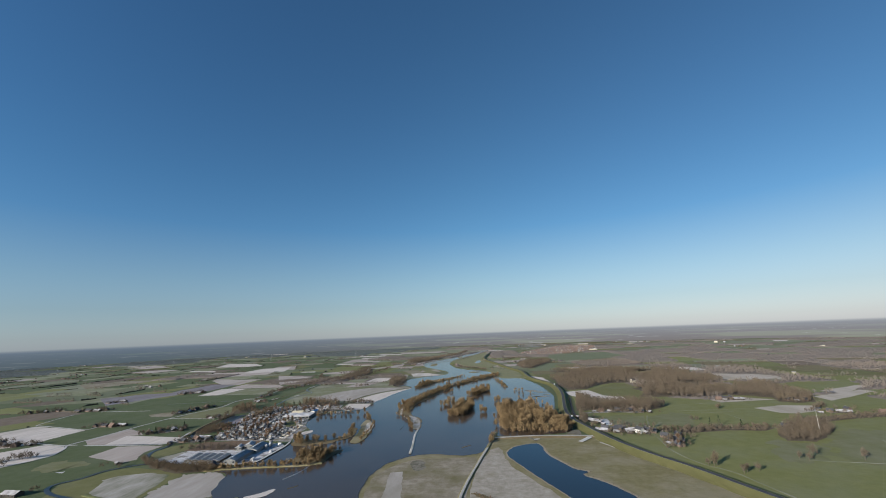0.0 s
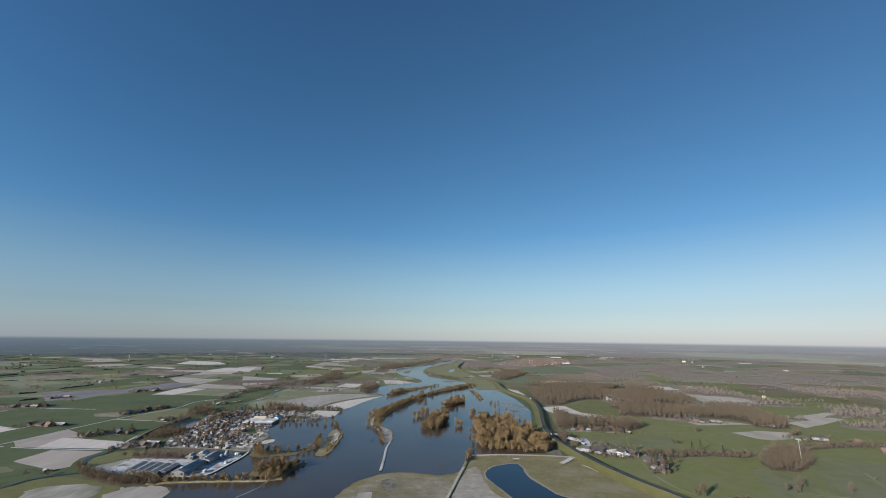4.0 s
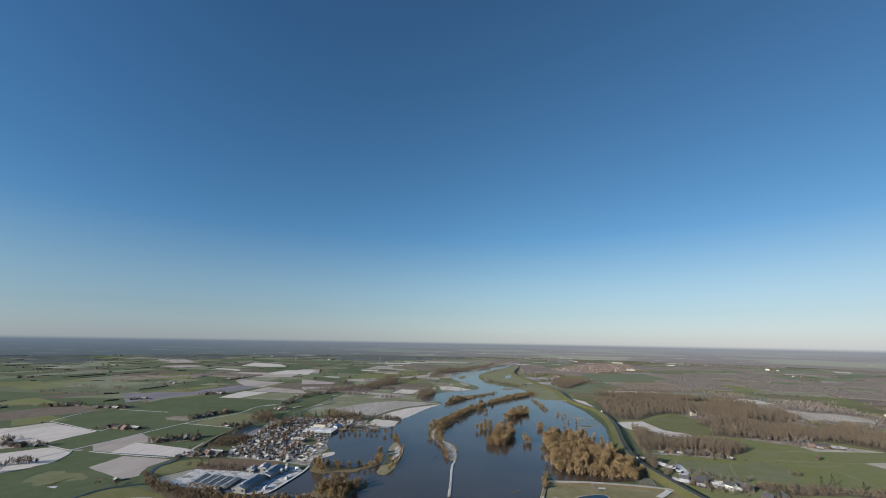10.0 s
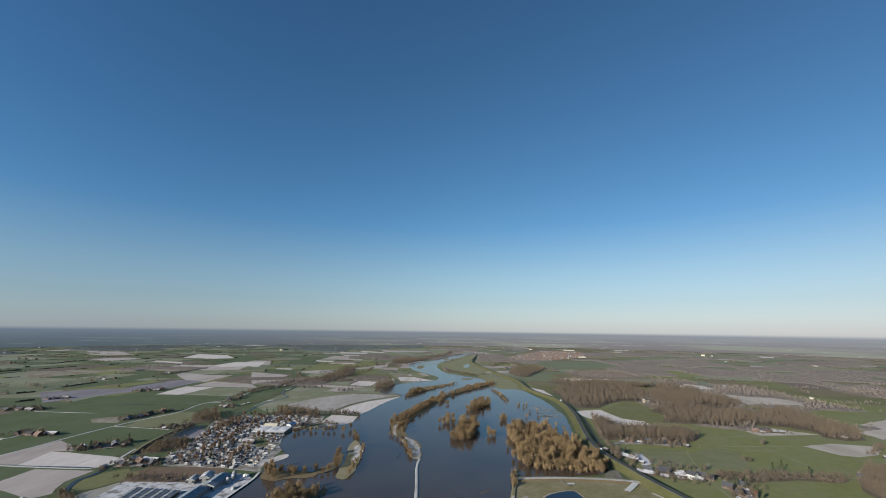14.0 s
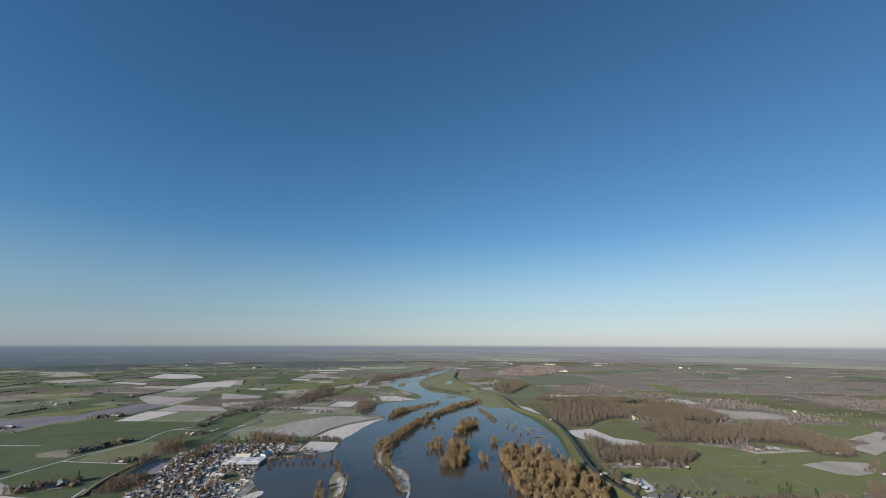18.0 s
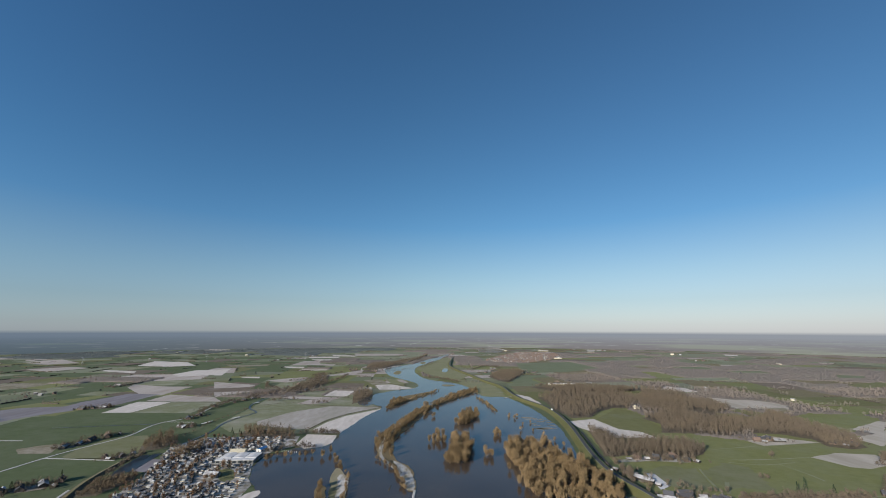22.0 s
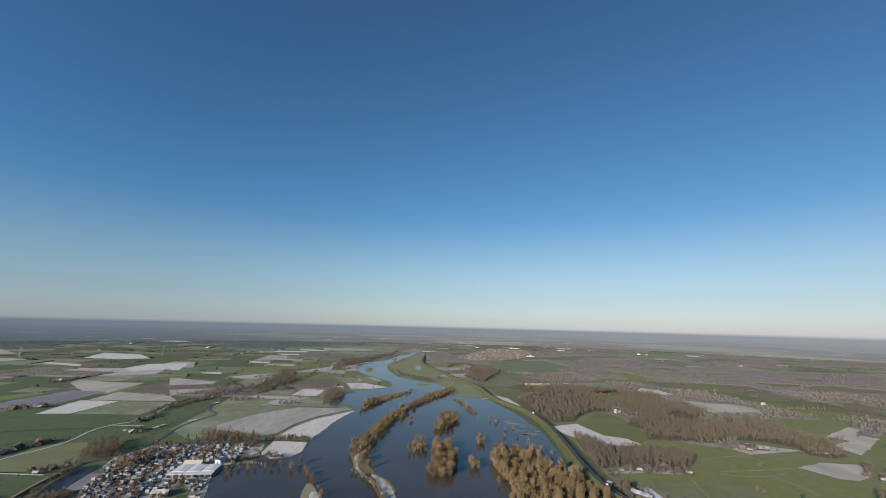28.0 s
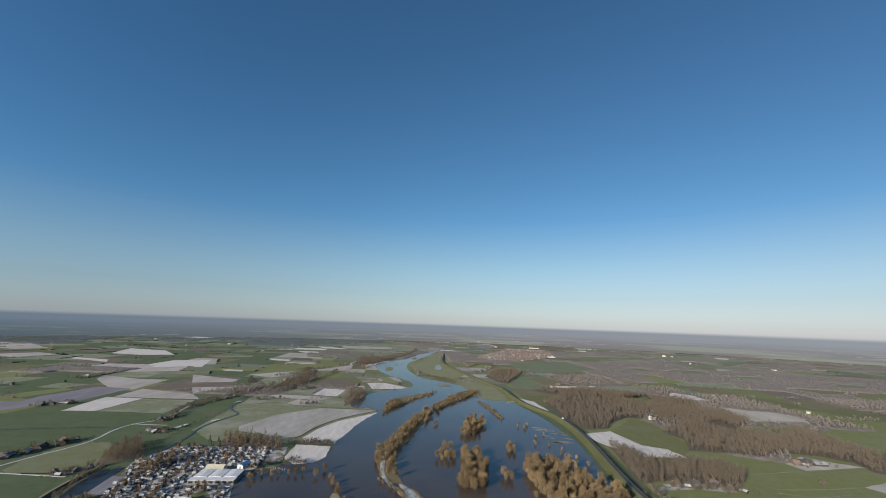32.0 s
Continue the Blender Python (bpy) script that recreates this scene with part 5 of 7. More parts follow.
def canopy(name, outlines, gap, low, high, mats, label, spare=()):
    """The uneven upper side of a wood seen from afar: a lattice of tree tops and hollows, falling to the ground at its edge."""
    gen = np.random.default_rng(8)
    every = [p for o in outlines for p in o]
    x0, x1 = min(p[0] for p in every) - 3 * gap, max(p[0] for p in every) + 3 * gap
    y0, y1 = min(p[1] for p in every) - 3 * gap, max(p[1] for p in every) + 3 * gap
    nx, ny = int((x1 - x0) / gap), int((y1 - y0) / gap)
    X, Y = np.meshgrid(x0 + gap * np.arange(nx), y0 + gap * np.arange(ny), indexing="ij")
    X = X + gen.uniform(-0.42, 0.42, X.shape) * gap
    Y = Y + gen.uniform(-0.42, 0.42, X.shape) * gap
    wood = np.zeros(X.shape, bool)

    def window(pts):
        """The stretch of the lattice round an outline."""
        i0, i1 = [int(min(max((v - x0) / gap, 0), nx)) for v in (min(p[0] for p in pts) - gap, max(p[0] for p in pts) + 2 * gap)]
        j0, j1 = [int(min(max((v - y0) / gap, 0), ny)) for v in (min(p[1] for p in pts) - gap, max(p[1] for p in pts) + 2 * gap)]
        return slice(i0, i1), slice(j0, j1)
    for poly in outlines:
        w = window(poly)
        wood[w] |= within(X[w], Y[w], [tuple(p) for p in poly])
    for pts in spare:
        w = window(pts)
        wood[w] &= ~within(X[w], Y[w], list(pts))
    Z = np.where(wood, gen.uniform(low, high, X.shape), 0.03)
    number = np.arange(nx * ny).reshape(nx, ny)
    cell = wood[:-1, :-1] | wood[1:, :-1] | wood[:-1, 1:] | wood[1:, 1:]
    a, b, c, d = [q[cell] for q in (number[:-1, :-1], number[1:, :-1], number[1:, 1:], number[:-1, 1:])]
    f = np.concatenate([np.stack([a, b, c], -1), np.stack([a, c, d], -1)])
    used, back = np.unique(f, return_inverse=True)
    v = np.stack([X.ravel(), Y.ravel(), Z.ravel()], -1)[used]
    tagged(new(name, tri_data(name, v, back.reshape(-1, 3), mats)), label, "woods", kind="stuff")


mid = [tree_arrays(200 + i, 8.0 + i % 4 * 1.0, 3.4, 0.3, 14, 52, 0.34, 0.14, 2, 4.6, 1.5) for i in range(6)]
low = [tree_arrays(220 + i, 4.8 + i % 2, 3.2, 0.0, 9, 58, 0.32, 0.10, 3, 4.5, 1.2) for i in range(4)]
scrub = [tree_arrays(230 + i, 5.5, 2.6, 0.2, 6, 70, 0.42, 0.12, 3) for i in range(4)]
for pts, gap, label in ((WOOD_FLOODED, 5.0, "drowned willow scrub of the flooded wood"), ([(-45, 538), (-37, 529), (-22, 536), (-13, 568), (-11, 620), (-30, 625), (-34, 590), (-42, 560)], 4.0, "drowned willow scrub of the middle clump"),
                        ([(-24, 692), (-5, 691), (14, 740), (14, 772), (2, 780), (-12, 735)], 4.5, "drowned willow scrub of the far clump"), ([(-118, 600), (-118, 640), (-104, 690), (-82, 770), (-60, 825), (-56, 800), (-74, 740), (-92, 670), (-100, 620), (-100, 590)], 4.6, "willow scrub along the spit"),
                        ([(-165, 362), (-168, 375), (-163, 384), (-157, 392), (-146, 386), (-134, 394), (-138, 376), (-138, 358), (-142, 352), (-153, 358)], 4.0, "drowned willow scrub by the harbour"), ([(-128, 820), (-117, 826), (-98, 870), (-108, 905), (-120, 880)], 4.5, "willow scrub on the bar"),
                        ([(-56, 835), (-44, 826), (-14, 884), (24, 955), (40, 972), (44, 1025), (30, 1010), (-10, 955)], 5.5, "scrub on the narrow islet"), ([(-228, 342), (-202, 348), (-175, 350), (-146, 353), (-146, 349), (-175, 346), (-202, 344), (-228, 338)], 3.0, "scrub on the low embankment")):
    woods("willow_scrub", scrub, scattered(pts, gap, rnd, 0.45), rnd, 0.6, 1.15, [WILLOW, BARK], label, 0.2, "scrub")
woods("reed_clumps", scrub, along([(-8, 289), (2, 280), (8, 273), (9.5, 263), (7, 252)], 1.6, rnd, 1.2), rnd, 0.16, 0.3, [TWIGS_RED, BARK], "dry brown reed clumps beside the pond", 0.2, "reeds")
woods("shore_reeds", scrub, along([(112, 237), (102, 259), (90, 294), (82, 309), (71, 321), (80, 328), (69, 334), (65, 345)], 2.2, rnd, 1.0), rnd, 0.08, 0.18, [TWIGS_SCRUB, BARK], "tawny reed fringe along the lake shore", 0.2, "reeds")
woods("levee_scrub", scrub, along([(12, 446), (8, 425), (6, 405), (10, 430)], 2.4, rnd, 1.2), rnd, 0.25, 0.6, [TWIGS_SCRUB, BARK], "brown scrub at the end of the levee", 0.2, "scrub")
WOODS = [
    ([(147, 657), (165, 657), (161, 620), (166, 601), (208, 601), (236, 590), (241, 572), (228, 556), (206, 543), (186, 549), (160, 557), (134, 551), (121, 552), (134, 598)], 4.4, "brown leafless wood between farms and snowfield"),
    ([(146, 790), (152, 850), (150, 905), (190, 950), (260, 1040), (400, 1030), (470, 960), (420, 870), (300, 835), (275, 800), (250, 803), (210, 775), (184, 735), (152, 730)], 6.9, "large brown leafless wood along the dike"),
    ([(255, 728), (262, 690), (237, 645), (273, 638), (309, 626), (353, 640), (381, 631), (399, 609), (389, 580), (405, 567), (428, 574), (437, 588), (458, 621), (460, 663), (474, 728), (467, 757), (431, 765), (424, 718), (396, 695), (386, 752), (440, 790), (448, 850),
      (400, 900), (345, 910), (318, 850), (300, 815), (292, 785), (317, 758)], 5.7, "brown leafless wood round the manor"),
    ([(275, 422), (268, 399), (287, 396), (311, 409), (338, 437), (347, 470), (318, 462), (290, 440)], 4.0, "brown leafless grove in the pasture"),
    ([(176, 444), (186, 436), (207, 432), (241, 439), (273, 434), (290, 446), (286, 456), (261, 453), (222, 455), (185, 453)], 3.9, "brown leafless hedge wood across the pasture"),
    ([(345, 462), (400, 480), (470, 486), (540, 470), (620, 470), (700, 500), (690, 520), (600, 492), (520, 500), (440, 505), (380, 492), (340, 476)], 5.5, "brown leafless trees behind the pasture"),
    ([(-367, 585), (-376, 604), (-380, 643), (-370, 649), (-358, 631), (-344, 620), (-348, 592)], 5.0, "brown leafless wood west of the holiday park"),
    ([(-334, 466), (-318, 468), (-313, 500), (-318, 518), (-330, 508), (-340, 502)], 4.0, "brown scrub wood beside the canal"),
    ([(-325, 570), (-327, 584), (-305, 603), (-297, 583), (-308, 557)], 5.4, "brown leafless belt inside the holiday park"),
    ([(-289, 648), (-293, 669), (-280, 676), (-229, 660), (-216, 628), (-248, 634), (-281, 642)], 6.2, "brown leafless trees behind the holiday park"),
    ([(-331, 387), (-315, 372), (-291, 352), (-253, 335), (-226, 337), (-222, 344), (-241, 355), (-262, 352), (-290, 362)], 3.3, "brown leafless wood along the works"),
    ([(-191, 852), (-172, 882), (-166, 945), (-181, 990), (-205, 940)], 6.0, "brown wood beside the backwater"),
    ([(-262, 1457), (-205, 1490), (-182, 1575), (-120, 1770), (-62, 2100), (-54, 2242), (-107, 1932), (-190, 1739), (-266, 1667)], 8.0, "brown trees along the far river bend"),
    ([(110, 1255), (175, 1400), (230, 1412), (236, 1352), (141, 1132), (122, 1160)], 7.0, "brown wood beside the dike"),
    ([(172, 1051), (252, 1062), (340, 1050), (400, 980), (345, 930), (320, 1000), (210, 980)], 7.0, "brown wood behind the dike"),
    ([(-349, 980), (-309, 986), (-300, 1120), (-335, 1290), (-367, 1288), (-352, 1150)], 8.0, "brown trees round a hamlet"),
]
for pts, gap, label in WOODS:
    sheet("wood_floor", pts, 0.15, WOODFLOOR, 0, 2.5, "brown leaf litter under the " + " ".join(label.split()[-2:]), "wood floor")
    scrubby = "along the works" in label or "scrub" in label
    hedge = "hedge" in label or "behind the pasture" in label
    woods("wood", low if scrubby or hedge else mid, [p for p in scattered(pts, gap * 0.86, rnd, 0.5) if not any(inside(p, f[3]) for f in FIELDS if f[2] > 0.095)], rnd, *((0.3, 0.9) if hedge else (0.6, 0.98)), [TWIGS_SCRUB if scrubby or "holiday" in label else TWIGS, BARK], label, tall=1.0 if scrubby or hedge or "grove" in label else 1.35)
lines = [([(-416, 800), (-408, 860), (-385, 920)], 5), ([(-392, 925), (-372, 975), (-362, 1030)], 4), ([(-402, 745), (-408, 790)], 6), ([(-300, 985), (-275, 1010)], 4), ([(-380, 1030), (-420, 1060), (-440, 1120)], 5), ([(-400, 1160), (-372, 1210)], 5), ([(-345, 880), (-300, 900)], 6), ([(-320, 1046), (-305, 1116), (-285, 1221), (-286, 1300)], 6), ([(-206, 1415), (-152, 1445), (-78, 1557), (-16, 1753)], 9), ([(-386, 1285), (-351, 1308), (-313, 1363)], 6), ([(-309, 1684), (-240, 1578), (-198, 1414)], 7),
         ([(88, 1451), (142, 1573), (187, 1521)], 6), ([(45, 1744), (64, 1537), (98, 1311)], 8), ([(-261, 854), (-237, 865)], 4), ([(-216, 653), (-170, 647)], 4), ([(-59, 1244), (-15, 1188), (19, 1138)], 6),
         ([(-361, 1106), (-329, 1080), (-319, 1140)], 4), ([(-361, 1327), (-370, 1282)], 4), ([(-347, 959), (-348, 1026), (-340, 1060)], 4), ([(-342, 514), (-352, 547), (-352, 572)], 5), ([(-352, 620), (-357, 677), (-359, 727), (-347, 829)], 8),
         ([(-300, 405), (-262, 400), (-240, 402)], 6), ([(-202, 652), (-172, 650)], 5), ([(-207, 594), (-181, 587)], 4), ([(-228, 575), (-212, 590)], 4), ([(114, 480), (118, 510), (124, 545)], 6),
         ([(150, 545), (190, 530), (204, 538)], 6), ([(290, 545), (293, 547)], 3), ([(232, 486), (236, 488)], 3), ([(-400, 468), (-381, 488), (-368, 498)], 5), ([(-460, 588), (-452, 624), (-438, 650)], 5),
         ([(-515, 524), (-474, 519)], 6), ([(-665, 640), (-617, 648)], 6), ([(-620, 815), (-579, 830)], 6), ([(-385, 690), (-369, 698)], 6), ([(-385, 560), (-360, 575)], 5), ([(-430, 800), (-418, 870), (-380, 930)], 9),
         ([(-500, 350), (-460, 345), (-440, 360)], 5), ([(-562, 428), (-530, 424), (-494, 434)], 5), ([(-468, 366), (-456, 378), (-440, 385)], 3), ([(-556, 440), (-547, 452)], 4), ([(-745, 622), (-704, 652)], 5), ([(150, 470), (160, 460), (180, 455)], 6), ([(385, 522), (415, 545)], 5), ([(340, 470), (420, 480), (520, 470)], 7),
         ([(-260, 902), (-211, 915)], 8)]
for pts, gap in lines:
    woods("tree_row", low, along(pts, gap * 0.72, rnd, 2.4), rnd, *((0.6, 1.4) if gap < 7 else (0.3, 0.8)), [TWIGS, BARK], "row of bare brown trees and scrub", category="tree row")

# ---- buildings ----
def gable_wall(w, d, h, rise):
    return prism([(-w / 2, 0), (w / 2, 0), (w / 2, h), (0, h + rise), (-w / 2, h)], d, -d / 2)


def gable_roof(w, d, h, rise, over=0.4, thick=0.25):
    s = w / 2 + over
    drop = rise / (w / 2) * over
    return prism([(-s, h - drop), (0, h + rise), (s, h - drop), (s, h - drop + thick), (0, h + rise + thick), (-s, h - drop + thick)], d + 2 * over, -d / 2 - over)


def windows(root, w, d, h, n, wall_label=""):
    pane = material_data(block(0, 0, 0, 0.08, 1.1, 1.2), "window", GLASS)
    for side in (-1, 1):
        for i in range(n):
            part("window", pane, root, m=Matrix.Translation((side * (w / 2 + 0.02), -d / 2 + d * (i + 0.5) / n, h * 0.4)))


def house_thing(name, w, d, h, rise, wall, roof, chimney=True, n=3, door=True):
    root = new(name)
    part("wall", gable_wall(w, d, h, rise), root, mat=wall)
    part("roof", gable_roof(w, d, h, rise), root, mat=roof)
    if chimney:
        bm = block(0.6, d * 0.3, h + rise * 0.5, 0.7, 0.7, rise * 0.5 + 1.0)
        stack = part("chimney", bm, root, mat=WALL_BRICK)
        part("cap", block(0.6, d * 0.3, h + rise + 1.0, 0.9, 0.9, 0.15), stack, "concrete cap", mat=CONCRETE)
    windows(root, w, d, h, n)
    if door:
        part("door", block(0, -d / 2 - 0.03, 0, 1.0, 0.1, 2.1, 0.02), root, mat=WALL_DARK)
        part("window", block(0, -d / 2 - 0.03, h + 0.2, 1.2, 0.1, 1.2, 0.02), root, mat=GLASS)
    return root


def chalet_thing(w, d, h, rise, wall, roof, porch):
    root = new("chalet")
    part("wall", gable_wall(w, d, h, rise), root, mat=wall)
    part("roof", gable_roof(w, d, h, rise, 0.3, 0.14), root, mat=roof)
    windows(root, w, d, h, 3)
    part("door", block(w / 2 + 0.02, d * 0.1, 0.1, 0.08, 0.9, 2.0), root, mat=WALL_WHITE)
    if porch:
        bm = block(w / 2 + 1.4, -d * 0.15, 0, 2.8, d * 0.5, 0.25)
        for s in (-1, 1):
            box(bm, w / 2 + 2.7, -d * 0.15 + s * d * 0.24, 0.25, 0.1, 0.1, 0.9)
        part("porch", bm, root, mat=WALL_DARK)
    return root


rnd = random.Random(21)
LAWN = [(-258, 492), (-258, 522), (-247, 532), (-233, 520), (-224, 494)]
chalets = [chalet_thing(3.8, 9.5, 2.4, 0.7, WALL_CREAM, ROOF_SNOW, False), chalet_thing(4.2, 10.5, 2.5, 0.9, WALL_GREY, ROOF_SNOW, True), chalet_thing(4.0, 9.0, 2.4, 0.8, WALL_DARK, ROOF_DARK, True),
           chalet_thing(3.6, 8.5, 2.3, 0.6, WALL_DARK, ROOF_SNOW, False), chalet_thing(4.4, 10.0, 2.5, 1.1, WALL_DARK, ROOF_DARK, False), chalet_thing(3.8, 9.8, 2.4, 0.7, WALL_CREAM, ROOF_METAL, False)]
LABELS = ["cream chalet with a thin snowy roof", "grey chalet with a snowy roof and porch", "dark timber chalet with a dark roof", "dark chalet with a snowy flat-pitched roof", "dark chalet with a dark pitched roof",
          "cream chalet with a grey metal roof"]
weights = [4, 5, 5, 5, 5, 3]
# rows of chalets: along the pool shore they stand end-on to the water, further in they follow the lanes
count = 0
for r in range(20):
    if r in (4, 9, 14):
        continue  # belts of garden trees
    for k in range(34):
        y = 441 + k * 6.1 + (r % 2) * 2.5
        x = -213.0 - r * 5.9 - (2 if r > 1 else 0) - (y - 442) * 0.12 + rnd.uniform(-0.6, 0.6)
        p = (x, y + rnd.uniform(-0.7, 0.7))
        if count > 296 or not inside(p, PARK) or inside(p, HALL) or inside(p, LAWN) or rnd.random() < (0.04 if r < 3 else 0.34):
            continue
        i = rnd.choices(range(6), weights if r > 2 else (6, 8, 1, 4, 1, 2))[0]
        turn = 84 + rnd.uniform(-4, 4) if r < 3 or rnd.random() < 0.9 else 8 + rnd.uniform(-6, 6)
        tagged(put(chalets[i], *p, 0.1, turn, (q := rnd.uniform(0.34, 0.46)), q * 0.85), LABELS[i] + " in the holiday park", "chalet", "chalets of the holiday park")
        count += 1
retire(*chalets)

# small huts, caravans and sheds between the chalets
def huts(name, places, roof, wall, label):
    verts, faces, index = [], [], []
    for x, y in places:
        w, d, h, t = rnd.uniform(1.3, 2.0), rnd.uniform(2.2, 4.2), rnd.uniform(1.0, 1.5), rnd.choice((1.48, 1.5, 1.42, 0.1)) + rnd.uniform(-0.1, 0.1)
        c, s, b = math.cos(t), math.sin(t), len(verts)
        for u, v, z in ((-1, -1, 0), (1, -1, 0), (1, 1, 0), (-1, 1, 0), (-1, -1, h), (1, -1, h), (1, 1, h), (-1, 1, h), (0, -1, h + 0.5), (0, 1, h + 0.5)):
            verts.append((x + u * w / 2 * c - v * d / 2 * s, y + u * w / 2 * s + v * d / 2 * c, z + 0.1))
        for f, k in (((0, 1, 5, 8, 4), 1), ((2, 3, 7, 9, 6), 1), ((1, 2, 6, 5), 1), ((3, 0, 4, 7), 1), ((4, 8, 9, 7), 0), ((5, 6, 9, 8), 0)):
            faces.append([b + q for q in f])
            index.append(k)
    tagged(new(name, flat_data(name, verts, faces, [roof, wall], index)), label, "huts", kind="stuff")


hut_places = [p for p in scattered(PARK, 4.9, rnd, 0.4) if not inside(p, HALL) and not inside(p, LAWN) and p[0] < -226 and rnd.random() < 0.8]
huts("park_sheds", hut_places[::2], ROOF_DARK, WALL_DARK, "small dark sheds between the chalets")
huts("park_caravans", hut_places[1::2], ROOF_SNOW, WALL_GREY, "small snowy caravans and huts between the chalets")

# the flat hall of the park
def park_hall():
    root = new("leisure_hall")
    part("wall", block(0, 0, 0, 36, 24, 3.0, 0.1), root, mat=WALL_GREY)
    for i in range(3):
        part("roof_bay", prism([(-5.6, 3.0), (5.6, 3.0), (5.6, 3.3), (0, 3.75), (-5.6, 3.3)], 17.5, -5.2), root, "snowy roof bay", m=Matrix.Translation((-12 + i * 12, 0, 0)), mat=SNOW_WHITE)
    part("front_roof", block(0, -9.0, 3.0, 36.6, 6.4, 0.3, 0.05), root, "snowy flat front roof", mat=SNOW_WHITE)
    for i in range(7):
        part("window", block(-15.6 + i * 5.2, -12.05, 0.8, 3.2, 0.12, 1.5), root, mat=GLASS)
    turned = Matrix.Translation((-9.5, 18.5, 0)) @ Matrix.Rotation(radians(90), 4, "Z")
    part("annex", prism([(-3.6, 0), (3.6, 0), (3.6, 3.2), (0, 5.0), (-3.6, 3.2)], 15, -7.5), root, "cream gabled annex", m=turned, mat=WALL_CREAM)
    part("annex_roof", gable_roof(7.2, 15, 3.2, 1.8), root, "pale yellow roof", m=turned, mat=WALL_CREAM)
    root.matrix_basis = pose(-247, 553, 0.1, 0, 0, 1)
    tagged(root, "long white hall with a snowy roof in the holiday park", "hall")


park_hall()
for x, y, w, d, turn in ((-250, 507, 6, 12, 86), (-228, 584, 6, 10, 70), (-300, 600, 6, 9, 20)):
    h = house_thing("service_house", w, d, 2.8, 1.4, WALL_GREY, ROOF_SNOW)
    h.matrix_basis = pose(x, y, 0.1, 0, 0, turn)
    tagged(h, "grey service building with a snowy roof in the park", "building")


blue = house_thing("boat_house", 6, 10, 3.2, 1.2, WALL_WHITE, surface("blue_sheet_roof", (0.05, 0.15, 0.34), (0.07, 0.19, 0.40), 2, (0.4, 0.42, 0.46), 5, 0.3), False, 2)
blue.matrix_basis = pose(-236, 580, 0.1, 0, 0, -20)
tagged(blue, "small boat house with a bright blue roof", "boat house")


def mooring_post():
    root = new("mooring_post")
    bm = bmesh.new()
    bmesh.ops.create_cone(bm, cap_ends=True, segments=8, radius1=0.22, radius2=0.18, depth=3.4, matrix=Matrix.Translation((0, 0, 1.2)))
    part("post", bm, root, mat=WALL_WHITE)
    part("cap", block(0, 0, 2.9, 0.5, 0.5, 0.12, 0.02), root, "snowy cap", mat=SNOW_WHITE)
    return root


pat = mooring_post()
for k in range(9):
    tagged(put(pat, -216 + k * 2.3, 580 - k * 1.0 + rnd.uniform(-1, 1), -0.2, 0, 0.7), "white mooring post standing in the pool", "post", "mooring posts")
retire(pat)


# the works by the harbour
def long_shed(n):
    root = new("storage_shed")
    part("wall", gable_wall(10.5, 34, 3.4, 1.25), root, mat=WALL_DARK)
    part("roof", gable_roof(10.5, 34, 3.4, 1.25, 0.3), root, "blue-grey sheet roof", mat=SHED_ROOF)
    for i in range(4):
        part("roof_light", prism([(-0.6, 4.8), (0.6, 4.8), (0, 5.3)], 2.4, -13 + i * 8), root, mat=ROOF_METAL)
    part("gate", block(0, -17.06, 0, 3.2, 0.12, 2.8), root, mat=WALL_GREY)
    return root


shed = long_shed(0)
for x, y, t in ((-236.5, 370, 6), (-243.8, 370.5, 7), (-251, 371.5, 8), (-258.2, 372.5, 9), (-265.5, 373.5, 10)):
    tagged(put(shed, x, y, 0.12, t, 0.6), "long dark storage shed with a low gabled roof", "shed", "storage sheds at the works")
retire(shed)


def works_hall(w, d, h, rise, roof):
    root = new("works_hall")
    part("wall", gable_wall(w, d, h, rise), root, mat=WALL_GREY)
    part("roof", gable_roof(w, d, h, rise, 0.4, 0.2), root, mat=roof)
    part("ridge_vent", prism([(-0.7, h + rise), (0.7, h + rise), (0.5, h + rise + 0.7), (-0.5, h + rise + 0.7)], d * 0.7, -d * 0.35), root, mat=STEEL)
    part("gate", block(0, -d / 2 - 0.05, 0, w * 0.4, 0.14, h * 0.8), root, mat=WALL_GREY)
    for s in (-1, 1):
        part("window", block(s * w * 0.34, -d / 2 - 0.05, h * 0.4, 1.6, 0.14, 1.2), root, mat=GLASS)
    return root


for x, y, w, d, h, rise, roof, turn, label in (
        (-221, 370, 10, 28, 3.2, 1.6, ROOF_METAL, 3, "large works hall with a blue-grey gabled roof"), (-219.5, 399, 10, 24, 3.2, 1.6, ROOF_METAL, 4, "works hall with a blue-grey gabled roof"),
        (-232, 408, 7, 12, 3.5, 1.2, ROOF_SNOW, 14, "works building with a snowy roof"), (-239, 402, 6, 9, 3.0, 1.0, ROOF_SNOW, 10, "small works building with a snowy roof")):
    ob = works_hall(w, d, h, rise, roof)
    ob.matrix_basis = pose(x, y, 0.14, 0, 0, turn)
    tagged(ob, label, "hall", "halls of the works")


